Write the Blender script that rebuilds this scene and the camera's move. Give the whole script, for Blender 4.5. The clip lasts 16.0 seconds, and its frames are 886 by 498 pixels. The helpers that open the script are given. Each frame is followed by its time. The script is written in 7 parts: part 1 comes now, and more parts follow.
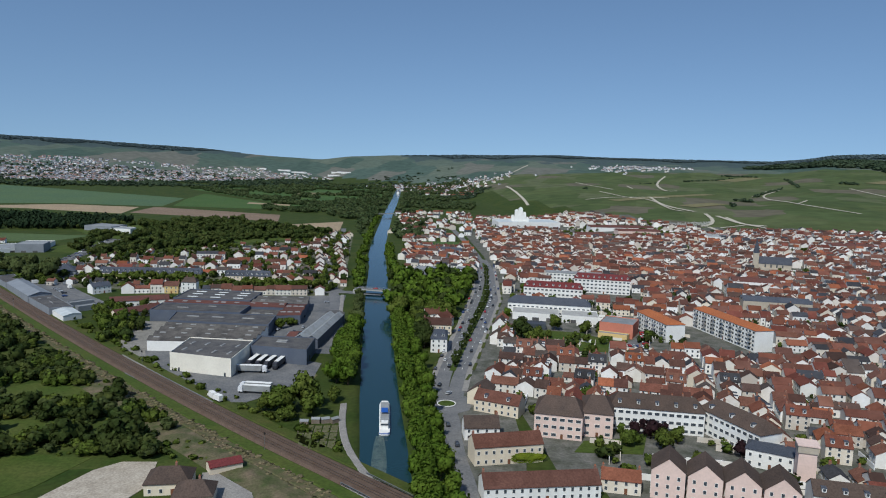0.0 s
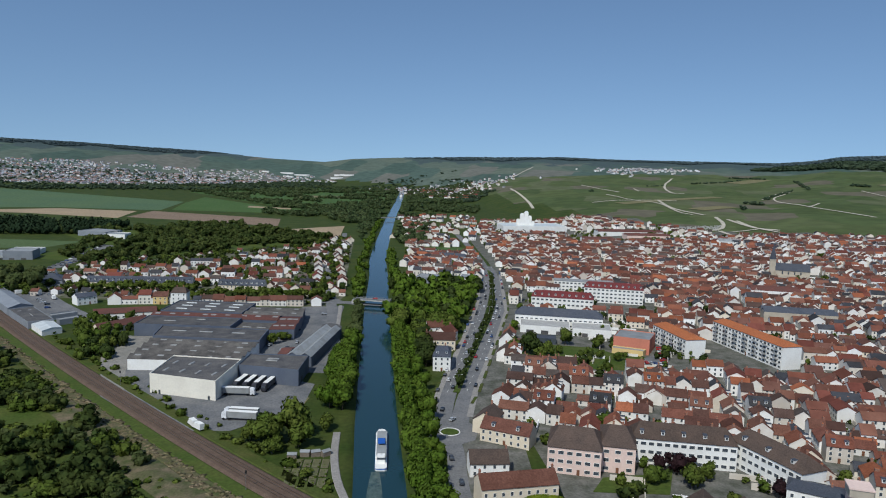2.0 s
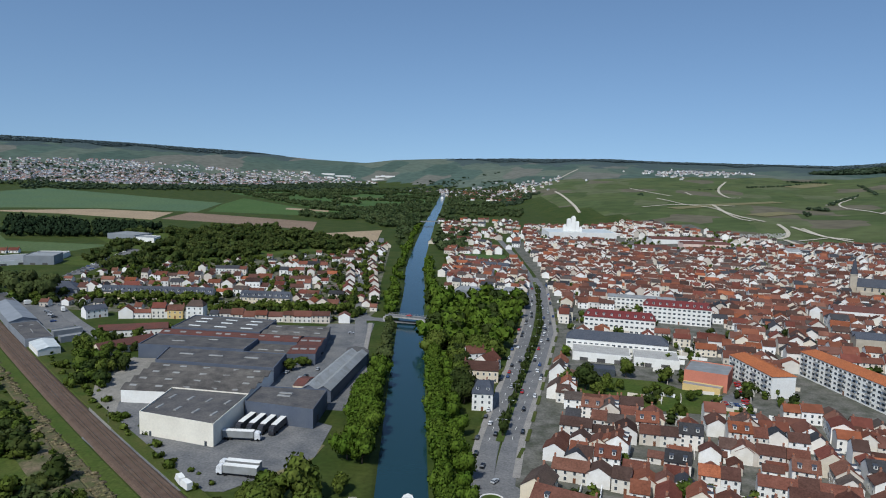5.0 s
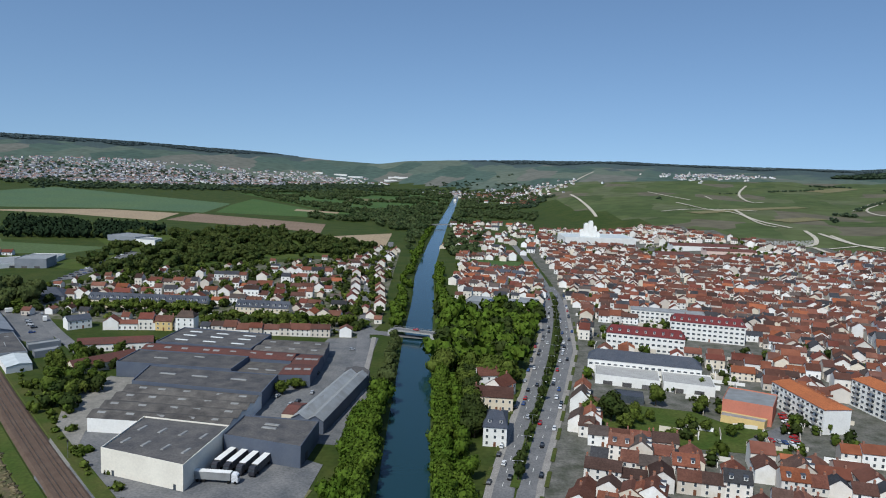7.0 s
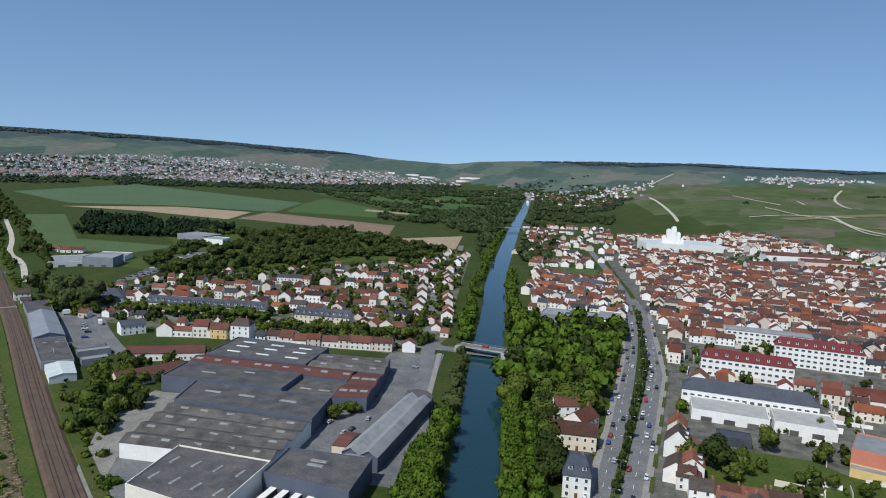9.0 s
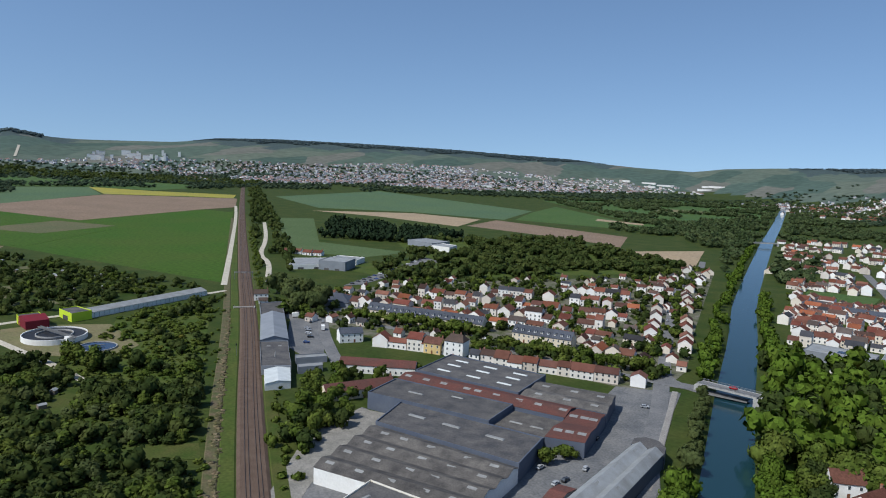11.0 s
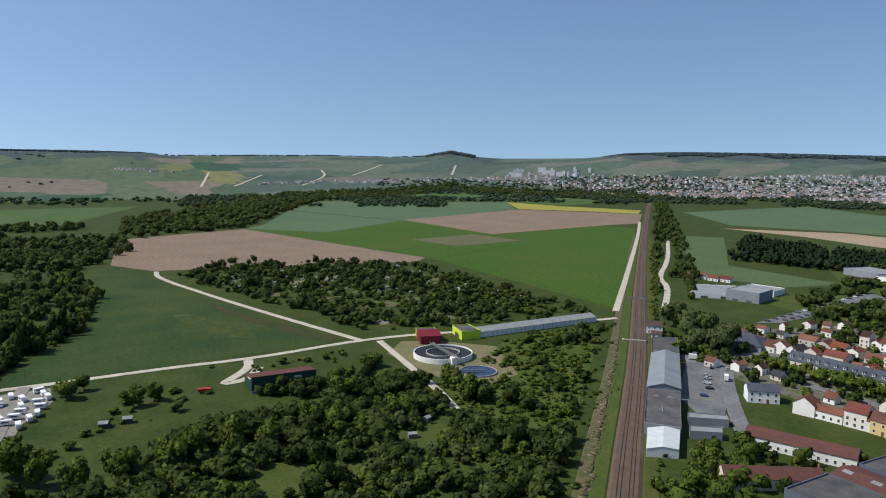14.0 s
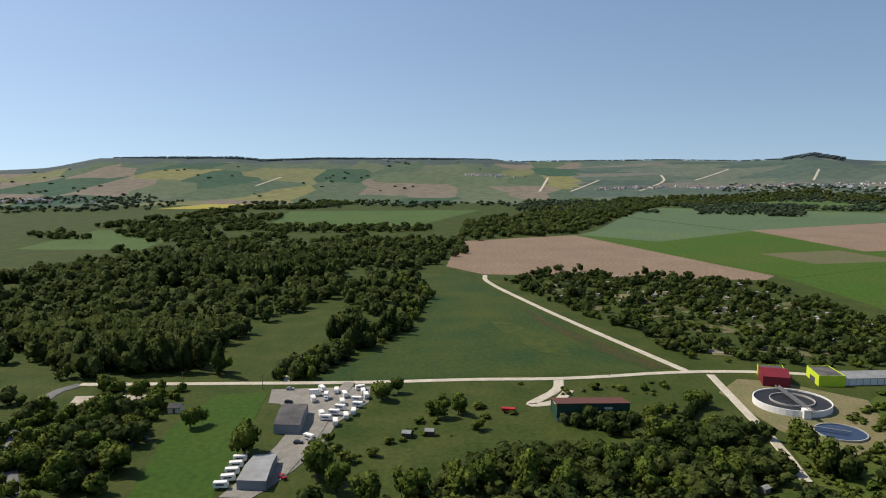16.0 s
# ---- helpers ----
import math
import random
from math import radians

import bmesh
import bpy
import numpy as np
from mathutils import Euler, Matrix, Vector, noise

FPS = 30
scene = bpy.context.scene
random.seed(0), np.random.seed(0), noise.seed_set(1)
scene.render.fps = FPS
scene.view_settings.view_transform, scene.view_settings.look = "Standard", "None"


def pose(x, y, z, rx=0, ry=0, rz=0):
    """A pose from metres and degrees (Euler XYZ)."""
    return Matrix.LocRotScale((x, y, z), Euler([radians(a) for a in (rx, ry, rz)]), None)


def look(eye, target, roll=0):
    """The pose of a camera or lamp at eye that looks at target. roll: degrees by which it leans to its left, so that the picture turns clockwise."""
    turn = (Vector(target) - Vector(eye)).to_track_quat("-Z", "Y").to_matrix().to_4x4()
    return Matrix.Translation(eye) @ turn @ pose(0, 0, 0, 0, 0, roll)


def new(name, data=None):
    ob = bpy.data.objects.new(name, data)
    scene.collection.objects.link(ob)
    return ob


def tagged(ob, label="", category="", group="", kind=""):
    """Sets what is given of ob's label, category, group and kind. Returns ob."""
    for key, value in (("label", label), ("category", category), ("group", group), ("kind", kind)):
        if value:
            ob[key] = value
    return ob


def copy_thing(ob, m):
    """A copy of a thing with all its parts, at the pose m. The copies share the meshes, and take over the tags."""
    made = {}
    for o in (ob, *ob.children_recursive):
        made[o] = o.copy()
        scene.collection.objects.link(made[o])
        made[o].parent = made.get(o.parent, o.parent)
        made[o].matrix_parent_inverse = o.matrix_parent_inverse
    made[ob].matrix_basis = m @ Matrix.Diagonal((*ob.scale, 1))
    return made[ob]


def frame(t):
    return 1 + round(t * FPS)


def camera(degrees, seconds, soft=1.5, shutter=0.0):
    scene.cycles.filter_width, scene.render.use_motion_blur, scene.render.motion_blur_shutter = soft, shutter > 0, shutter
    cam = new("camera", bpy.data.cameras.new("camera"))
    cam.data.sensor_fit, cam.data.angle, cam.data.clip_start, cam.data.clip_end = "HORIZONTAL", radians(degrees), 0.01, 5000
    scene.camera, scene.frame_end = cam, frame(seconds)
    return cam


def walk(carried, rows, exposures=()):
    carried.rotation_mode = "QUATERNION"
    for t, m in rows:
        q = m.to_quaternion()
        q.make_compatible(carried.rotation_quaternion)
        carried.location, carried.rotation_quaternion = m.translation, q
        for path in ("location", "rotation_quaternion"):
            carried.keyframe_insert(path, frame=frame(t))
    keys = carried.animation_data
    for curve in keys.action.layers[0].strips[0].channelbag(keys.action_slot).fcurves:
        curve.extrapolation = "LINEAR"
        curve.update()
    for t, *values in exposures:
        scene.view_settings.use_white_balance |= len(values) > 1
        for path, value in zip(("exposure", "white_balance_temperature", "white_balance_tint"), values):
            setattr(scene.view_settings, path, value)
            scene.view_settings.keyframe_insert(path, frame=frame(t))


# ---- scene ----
# ---- camera ----
cam = camera(63.6, 16.0, 1.05)


def eye_pose(x, y, z, yaw, dip, roll):
    """A pose that heads yaw degrees left of +y, dips below the horizon and leans left by roll."""
    return pose(x, y, z, 90 - dip, 0, yaw) @ pose(0, 0, 0, 0, 0, roll)


PATH = [
    (0, 59.8, -42.4, 117.3, 0.80, 7.15, 1.66),
    (0.5, 59.9, -35.9, 117.5, 1.03, 7.14, 1.59),
    (1, 60.0, -28.7, 117.7, 1.16, 7.10, 1.57),
    (1.5, 59.9, -20.3, 117.9, 1.19, 7.06, 1.56),
    (2, 59.7, -11.2, 118.3, 1.12, 6.99, 1.55),
    (2.5, 59.5, -1.9, 118.6, 1.04, 6.97, 1.61),
    (3, 59.4, 7.9, 118.9, 1.04, 6.98, 1.62),
    (3.5, 59.0, 18.3, 118.9, 1.17, 7.00, 1.59),
    (4, 58.5, 28.6, 118.9, 2.78, 7.01, 1.61),
    (4.2, 58.3, 32.7, 118.9, 3.50, 7.01, 1.56),
    (5.3, 57.7, 55.5, 119.0, 4.55, 6.97, 1.82),
    (6.5, 57.0, 80.4, 119.0, 5.15, 6.93, 2.07),
    (7, 56.2, 90.7, 119.1, 5.52, 6.91, 2.15),
    (7.5, 55.5, 101.1, 119.3, 5.80, 6.92, 2.23),
    (8, 54.3, 111.7, 119.4, 6.43, 6.91, 2.33),
    (8.2, 53.5, 115.9, 119.3, 6.93, 6.95, 2.40),
    (10.3, 43.4, 161.5, 118.0, 22.72, 7.17, 2.40),
    (10.5, 42.3, 165.7, 117.8, 24.62, 7.18, 2.36),
    (11, 39.1, 176.1, 117.5, 29.72, 7.21, 2.21),
    (11.5, 35.1, 185.9, 117.3, 34.87, 7.27, 1.96),
    (12, 29.7, 195.4, 117.2, 40.09, 7.21, 1.65),
    (12.5, 23.4, 204.0, 117.3, 45.27, 7.09, 1.19),
    (13, 16.5, 212.1, 117.4, 50.58, 6.97, 0.90),
    (13.5, 9.4, 219.1, 117.6, 56.14, 6.89, 0.73),
    (14, 1.0, 225.8, 117.7, 61.78, 6.88, 0.59),
    (14.5, -8.2, 232.0, 117.7, 67.60, 6.81, 0.43),
    (15, -17.2, 237.0, 117.8, 74.27, 6.72, 0.37),
    (15.5, -26.3, 241.3, 117.8, 81.49, 6.69, 0.20),
    (16, -35.9, 245.5, 117.8, 88.44, 6.64, 0.07),
]
walk(cam, [(t, eye_pose(*row)) for t, *row in PATH], [(0, -0.3, 6120, 6.5), (3.5, -0.24, 6120, 7), (7, -0.12, 6120, 7), (12.5, -0.02, 6250, 9), (14.5, 0.06, 6700, 9), (16, 0.11, 7300, 11)])

# ---- light: a clear late-morning sky, sun behind and to the left of the first heading ----
SUN_TURN, SUN_HIGH = 204.0, 50.0  # degrees clockwise from +y, degrees above the horizon
world = bpy.data.worlds.new("sky")
scene.world = world
world.use_nodes = True
wn = world.node_tree.nodes
sky = wn.new("ShaderNodeTexSky")
sky.sky_type = "NISHITA"
sky.sun_disc = False
sky.sun_elevation, sky.sun_rotation = radians(SUN_HIGH), radians(SUN_TURN)
sky.altitude, sky.air_density, sky.dust_density, sky.ozone_density = 150, 1.1, 0.6, 3.5
wn["Background"].inputs["Strength"].default_value = 0.128
coord, lift = wn.new("ShaderNodeTexCoord"), wn.new("ShaderNodeMapping")
lift.inputs["Location"].default_value = (0, 0, 0.16)  # clean air: no warm band at the horizon
world.node_tree.links.new(coord.outputs["Generated"], lift.inputs["Vector"])
world.node_tree.links.new(lift.outputs[0], sky.inputs[0])
world.node_tree.links.new(sky.outputs["Color"], wn["Background"].inputs["Color"])
sun = new("sun", bpy.data.lights.new("sun", "SUN"))
sun.data.energy, sun.data.angle, sun.data.color = 4.15, radians(0.6), (1.0, 0.965, 0.9)
st, se = radians(SUN_TURN), radians(SUN_HIGH)
to_sun = Vector((math.sin(st) * math.cos(se), math.cos(st) * math.cos(se), math.sin(se)))
sun.matrix_world = look(to_sun * 500, (0, 0, 0))


# ---- materials ----
def mat(name, c1, c2=None, size=4.0, rough=0.85, vary=0.0, metal=0.0, bump=0.0, fine=None, palette=None, island=False, spec=0.12, leafy=0.0, grain_by=0.28):
    """A surface whose colour wanders between c1 and c2 over patches of that size in metres, with a finer grain,
    shifted in value from piece to piece; palette: colours picked piece by piece."""
    m = bpy.data.materials.new(name)
    m.use_nodes = True
    n, ln = m.node_tree.nodes, m.node_tree.links
    b = n["Principled BSDF"]
    b.inputs["Roughness"].default_value, b.inputs["Metallic"].default_value = rough, metal
    b.inputs["Specular IOR Level"].default_value = spec
    geo = n.new("ShaderNodeNewGeometry")

    def noisy(scale, detail):
        t = n.new("ShaderNodeTexNoise")
        t.inputs["Scale"].default_value, t.inputs["Detail"].default_value = scale, detail
        ln.new(geo.outputs["Position"], t.inputs["Vector"])
        return t.outputs["Fac"]

    big = noisy(1.0 / size, 4.0)
    small = noisy(1.0 / (fine or size / 8), 3.0)
    spread = n.new("ShaderNodeMapRange")
    spread.inputs[1].default_value, spread.inputs[2].default_value = 0.3, 0.7
    ln.new(big, spread.inputs[0])
    mix = n.new("ShaderNodeMixRGB")
    ln.new(spread.outputs[0], mix.inputs[0])
    mix.inputs[1].default_value, mix.inputs[2].default_value = (*c1, 1), (*(c2 or [v * 0.75 for v in c1]), 1)
    colour = mix.outputs[0]
    pick = None
    if vary or palette:
        if island:
            pick = geo.outputs["Random Per Island"]
        else:
            pick = n.new("ShaderNodeObjectInfo").outputs["Random"]
    if palette:
        ramp = n.new("ShaderNodeValToRGB")
        ramp.color_ramp.interpolation = "CONSTANT"
        for k, c in enumerate(palette):
            e = ramp.color_ramp.elements[k] if k < 2 else ramp.color_ramp.elements.new(k / len(palette))
            e.color = (*c, 1)
            if k == 1:
                e.position = 1 / len(palette)
        ln.new(pick, ramp.inputs[0])
        over = n.new("ShaderNodeMixRGB")
        over.blend_type = "MULTIPLY"
        over.inputs[0].default_value = 1.0
        ln.new(ramp.outputs[0], over.inputs[1])
        ln.new(colour, over.inputs[2])
        colour = over.outputs[0]
    grain = n.new("ShaderNodeMapRange")
    grain.inputs[1].default_value, grain.inputs[2].default_value = 0.25, 0.75
    grain.inputs[3].default_value, grain.inputs[4].default_value = 1 - grain_by, 1 + grain_by
    ln.new(small, grain.inputs[0])
    value = grain.outputs[0]
    if vary:
        shift = n.new("ShaderNodeMapRange")
        shift.inputs[3].default_value, shift.inputs[4].default_value = 1 - vary, 1 + vary
        wrap = n.new("ShaderNodeMath")
        wrap.operation = "FRACT"
        times = n.new("ShaderNodeMath")
        times.operation = "MULTIPLY"
        times.inputs[1].default_value = 37.7
        ln.new(pick, times.inputs[0])
        ln.new(times.outputs[0], wrap.inputs[0])
        ln.new(wrap.outputs[0], shift.inputs[0])
        both = n.new("ShaderNodeMath")
        both.operation = "MULTIPLY"
        ln.new(value, both.inputs[0])
        ln.new(shift.outputs[0], both.inputs[1])
        value = both.outputs[0]
    hsv = n.new("ShaderNodeHueSaturation")
    ln.new(colour, hsv.inputs["Color"])
    ln.new(value, hsv.inputs["Value"])
    ln.new(hsv.outputs[0], b.inputs["Base Color"])
    if leafy:
        thin, both_ways = n.new("ShaderNodeBsdfTranslucent"), n.new("ShaderNodeMixShader")
        both_ways.inputs[0].default_value = leafy
        ln.new(hsv.outputs[0], thin.inputs["Color"])
        ln.new(b.outputs[0], both_ways.inputs[1])
        ln.new(thin.outputs[0], both_ways.inputs[2])
        ln.new(both_ways.outputs[0], n["Material Output"].inputs["Surface"])
    if bump:
        bp = n.new("ShaderNodeBump")
        bp.inputs["Strength"].default_value, bp.inputs["Distance"].default_value = min(bump, 1), 0.1 + bump
        ln.new(small, bp.inputs["Height"])
        ln.new(bp.outputs[0], b.inputs["Normal"])
    return m


def patchwork(name, colours, cell, turn=0.4, ratio=1.6):
    """Plots of land side by side, each with a colour of its own and faint crop rows."""
    m = bpy.data.materials.new(name)
    m.use_nodes = True
    n, ln = m.node_tree.nodes, m.node_tree.links
    b = n["Principled BSDF"]
    b.inputs["Roughness"].default_value, b.inputs["Specular IOR Level"].default_value = 0.9, 0.1
    geo, place = n.new("ShaderNodeNewGeometry"), n.new("ShaderNodeMapping")
    place.inputs["Rotation"].default_value = (0, 0, turn)
    place.inputs["Scale"].default_value = (1 / cell, 1 / (cell * ratio), 0)
    ln.new(geo.outputs["Position"], place.inputs["Vector"])
    vor = n.new("ShaderNodeTexVoronoi")
    vor.voronoi_dimensions, vor.distance = "2D", "CHEBYCHEV"
    vor.inputs["Scale"].default_value, vor.inputs["Randomness"].default_value = 1.0, 0.8
    ln.new(place.outputs[0], vor.inputs["Vector"])
    one = n.new("ShaderNodeSeparateColor")
    ln.new(vor.outputs["Color"], one.inputs[0])
    ramp = n.new("ShaderNodeValToRGB")
    ramp.color_ramp.interpolation = "CONSTANT"
    for k, c in enumerate(colours):
        e = ramp.color_ramp.elements[k] if k < 2 else ramp.color_ramp.elements.new(k / len(colours))
        e.color = (*c, 1)
        if k == 1:
            e.position = 1 / len(colours)
    ln.new(one.outputs[0], ramp.inputs[0])
    t, g, hsv = n.new("ShaderNodeTexNoise"), n.new("ShaderNodeMapRange"), n.new("ShaderNodeHueSaturation")
    t.inputs["Scale"].default_value, t.inputs["Detail"].default_value = 0.03, 6.0
    ln.new(geo.outputs["Position"], t.inputs["Vector"])
    g.inputs[1].default_value, g.inputs[2].default_value, g.inputs[3].default_value, g.inputs[4].default_value = 0.3, 0.7, 0.8, 1.2
    ln.new(t.outputs["Fac"], g.inputs[0])
    ln.new(ramp.outputs[0], hsv.inputs["Color"])
    ln.new(g.outputs[0], hsv.inputs["Value"])
    ln.new(hsv.outputs[0], b.inputs["Base Color"])
    return m


M = {
    "meadow": mat("meadow", (0.028, 0.05, 0.008), (0.058, 0.07, 0.016), 22, fine=2.5),
    "vine": patchwork("vineyard", [(0.074, 0.094, 0.034), (0.086, 0.104, 0.041), (0.062, 0.084, 0.029), (0.098, 0.11, 0.052), (0.07, 0.094, 0.034), (0.12, 0.107, 0.072), (0.08, 0.1, 0.036)], 75),
    # far vineyard plots, with the blue haze of distance mixed into their colours
    "hazed_vine": patchwork("hazed_vineyard", [(0.08, 0.11, 0.084), (0.098, 0.124, 0.095), (0.062, 0.094, 0.074), (0.112, 0.134, 0.1), (0.135, 0.136, 0.112), (0.072, 0.106, 0.084)], 150, 0.5, 2.4),
    "farmland": patchwork("farmland", [(0.0756, 0.109, 0.063), (0.168, 0.168, 0.0714), (0.0924, 0.122, 0.0714), (0.168, 0.143, 0.109), (0.042, 0.084, 0.0504), (0.101, 0.126, 0.0756), (0.084, 0.113, 0.0714), (0.143, 0.151, 0.0714), (0.0714, 0.105, 0.0672)], 430, 0.15, 0.45),
    # hilltop ground only: its green is greyed and blued to imitate haze
    "hazed_forest": mat("hazed_forest_floor", (0.05, 0.072, 0.07), (0.066, 0.088, 0.082), 60, fine=9),
    "lawn": mat("lawn", (0.047, 0.078, 0.013), (0.08, 0.095, 0.022), 14, fine=1.5),
    "rough": mat("rough_grass", (0.044, 0.07, 0.012), (0.082, 0.084, 0.024), 9, fine=0.9),
    "town": mat("town_ground", (0.17, 0.16, 0.14), (0.066, 0.07, 0.05), 7, fine=1.2),
    "asphalt": mat("asphalt", (0.14, 0.14, 0.14), (0.19, 0.185, 0.18), 9, fine=0.8, rough=0.8),
    "yard": mat("yard_asphalt", (0.115, 0.118, 0.122), (0.19, 0.185, 0.178), 11, fine=1.0),
    "pave": mat("pavement_slab", (0.3, 0.28, 0.25), (0.24, 0.22, 0.2), 6, fine=0.6),
    "chalk": mat("chalk_track", (0.52, 0.47, 0.38), (0.4, 0.36, 0.28), 7, fine=0.7),
    "sand": mat("sand", (0.46, 0.4, 0.32), (0.34, 0.29, 0.225), 6, fine=0.8),
    "ballast": mat("ballast", (0.1, 0.066, 0.048), (0.135, 0.095, 0.07), 4, fine=0.4, bump=0.3),
    "sleeper": mat("sleeper", (0.16, 0.14, 0.125), size=2),
    "rail": mat("rail_steel", (0.22, 0.17, 0.14), size=3, rough=0.4, metal=0.7),
    "concrete": mat("concrete", (0.42, 0.41, 0.38), (0.33, 0.32, 0.3), 5, fine=0.5),
}

# ---- plan ----
def along(x, pairs):
    return np.interp(x, [p[0] for p in pairs], [p[1] for p in pairs])


CANAL = [(-5000, 700), (-200, 92), (0, 63), (237, 34), (300, 25.5), (411, 12.5), (518, 0.5), (575, -6), (689, -17), (836, -35), (936, -43),
         (1196, -61), (1460, -79), (1880, -102), (2250, -125), (3000, -171), (5000, -300)]
SKYLINE = [(-180, 0.4), (-60, 1.2), (-32, 1.1), (-29.2, 0.96), (-27.5, 0.66), (-25, 0.43), (-20, 0.42), (-13, 0.4), (-9, 0.5), (-4, 0.38), (4.8, 0.2), (8.3, 0.0),
           (10.5, -0.31), (14.4, -0.16), (16.3, -0.02), (19.6, 0.24), (23.7, 0.38), (28.4, 0.6), (31.5, 0.68), (36, 0.8), (42, 0.88), (47, 0.8), (49.6, 0.46),
           (56, 0.36), (58.3, 0.44), (60.5, 0.82), (62.4, 0.46), (65.2, 0.34), (70.5, 0.42), (81.5, 0.3), (83.6, 0.48), (97, 0.5), (101, 0.36), (103, 0.56), (112.5, 0.5),
           (115.7, -0.2), (120, -0.4), (140, 0.3), (180, 0.4)]
FOOT = [(-180, 3000), (-90, 1500), (-45, 800), (-25, 750), (-15, 900), (-6, 1500), (2, 2700), (10, 3300), (20, 2900), (35, 2500), (50, 2500), (75, 2400), (100, 2300), (125, 2600), (180, 3000)]


def height(x, y):
    """The land's height: a flat valley floor, hills that rise all round it."""
    x, y = np.asarray(x, float), np.asarray(y, float)
    r = np.hypot(x - 20, y - 150)
    a = np.degrees(np.arctan2(-(x - 20), y - 150))
    top = 118 + 4400 * np.tan(np.radians(along(a, SKYLINE)))
    foot = along(a, FOOT)
    t = np.clip((r - foot) / (4400 - foot), 0, 1)
    east = np.clip((4 - a) / 8, 0, 1)
    shape = east * (1 - (1 - t) ** 1.3) + (1 - east) * t * t * (3 - 2 * t)
    roll = np.sin(x / 310 + 1.3) * np.cos(y / 270 - 0.4) * 7 * np.clip(t * 6, 0, 1) * np.clip((1 - t) * 5, 0, 1)
    return top * shape + roll - np.clip(r - 4450, 0, 600) * 0.05


def zat(x, y):
    return float(height(x, y))


def mesh(name, verts, faces, mats, index=None, smooth=False):
    me = bpy.data.meshes.new(name)
    me.from_pydata([tuple(v) for v in verts], [], [tuple(f) for f in faces])
    for m in mats if isinstance(mats, (list, tuple)) else [mats]:
        me.materials.append(m)
    if index is not None:
        me.polygons.foreach_set("material_index", np.asarray(index, np.int32))
    if smooth:
        me.polygons.foreach_set("use_smooth", [True] * len(me.polygons))
    me.update()
    return me


def setting(name, me, label="", category=""):
    return tagged(new(name, me), label, category, kind="structure")


def inside(x, y, poly):
    hit = False
    for (x0, y0), (x1, y1) in zip(poly, poly[1:] + poly[:1]):
        if (y0 > y) != (y1 > y) and x < (x1 - x0) * (y - y0) / (y1 - y0) + x0:
            hit = not hit
    return hit


TOWN = [(80, 305), (96, 430), (108, 545), (114, 700), (108, 830), (100, 1000), (95, 1200), (110, 1420), (290, 1430), (420, 1200), (480, 1080), (700, 1010), (1000, 960), (1000, 200), (620, 120), (200, 130), (120, 150), (90, 240)]


# ---- the ground: one sheet, with the canal's bed sunk into it ----
def spaced(near, far, step, grow):
    out, d = [near], step
    while out[-1] < far:
        out.append(out[-1] + d)
        d = min(d * grow, 85)
    return out


def build_ground():
    side = [9.0, 10.2, 14] + spaced(22, 4950, 10, 1.07)
    cols = np.array([-s for s in reversed(side)] + [0.0] + side)
    rows = np.array([-s for s in reversed(spaced(60, 4950, 40, 1.15))] + spaced(0, 4950, 24, 1.022))
    yy = np.repeat(rows, len(cols))
    ss = np.tile(cols, len(rows))
    xx = along(yy, CANAL) + ss
    zz = height(xx, yy)
    bed = (np.abs(ss) < 9.5) & (np.hypot(xx, yy) < 3000)
    zz = np.where(bed, -2.5, zz)
    w = len(cols)
    quads, index = [], []
    r = np.hypot(xx - 20, yy - 150)
    a = np.degrees(np.arctan2(-(xx - 20), yy - 150))
    for j in range(len(rows) - 1):
        for i in range(w - 1):
            k = j * w + i
            quads.append((k, k + 1, k + w + 1, k + w))
            d, t = r[k], a[k]
            hill = zz[k] / (118 + 4400 * math.tan(radians(along(t, SKYLINE))))
            top = (0.77 if -34 < t < 3 or 19 < t < 47 else 0.86) + 0.05 * math.sin(t * 1.7) + 0.03 * math.sin(t * 4.1) + (0.2 if 62 < t < 81 or 49.5 < t < 57.5 else 0)
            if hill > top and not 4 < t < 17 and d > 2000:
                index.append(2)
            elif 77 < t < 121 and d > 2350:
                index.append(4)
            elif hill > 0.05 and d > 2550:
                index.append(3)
            elif hill > 0.1 and d > 1000 and not inside(xx[k], yy[k], TOWN):
                index.append(1)
            else:
                index.append(5 if inside(xx[k], yy[k], TOWN) and xx[k] > 60 else 0)
    return setting("ground", mesh("ground", np.stack([xx, yy, zz], -1), quads, [M["meadow"], M["vine"], M["hazed_forest"], M["hazed_vine"], M["farmland"], M["town"]], index, True),
                   "valley meadows rising to vineyard slopes and wooded hilltops", "ground")


build_ground()


def densify(pts, step=25.0):
    out = []
    for (x0, y0), (x1, y1) in zip(pts, pts[1:]):
        n = max(1, int(math.hypot(x1 - x0, y1 - y0) / step))
        out += [(x0 + (x1 - x0) * k / n, y0 + (y1 - y0) * k / n) for k in range(n)]
    return out + [pts[-1]]


def smoothed(pts, rounds=2):
    for _ in range(rounds):
        p = [pts[0]]
        for (x0, y0), (x1, y1) in zip(pts, pts[1:]):
            p += [(0.75 * x0 + 0.25 * x1, 0.75 * y0 + 0.25 * y1), (0.25 * x0 + 0.75 * x1, 0.25 * y0 + 0.75 * y1)]
        pts = p + [pts[-1]]
    return pts


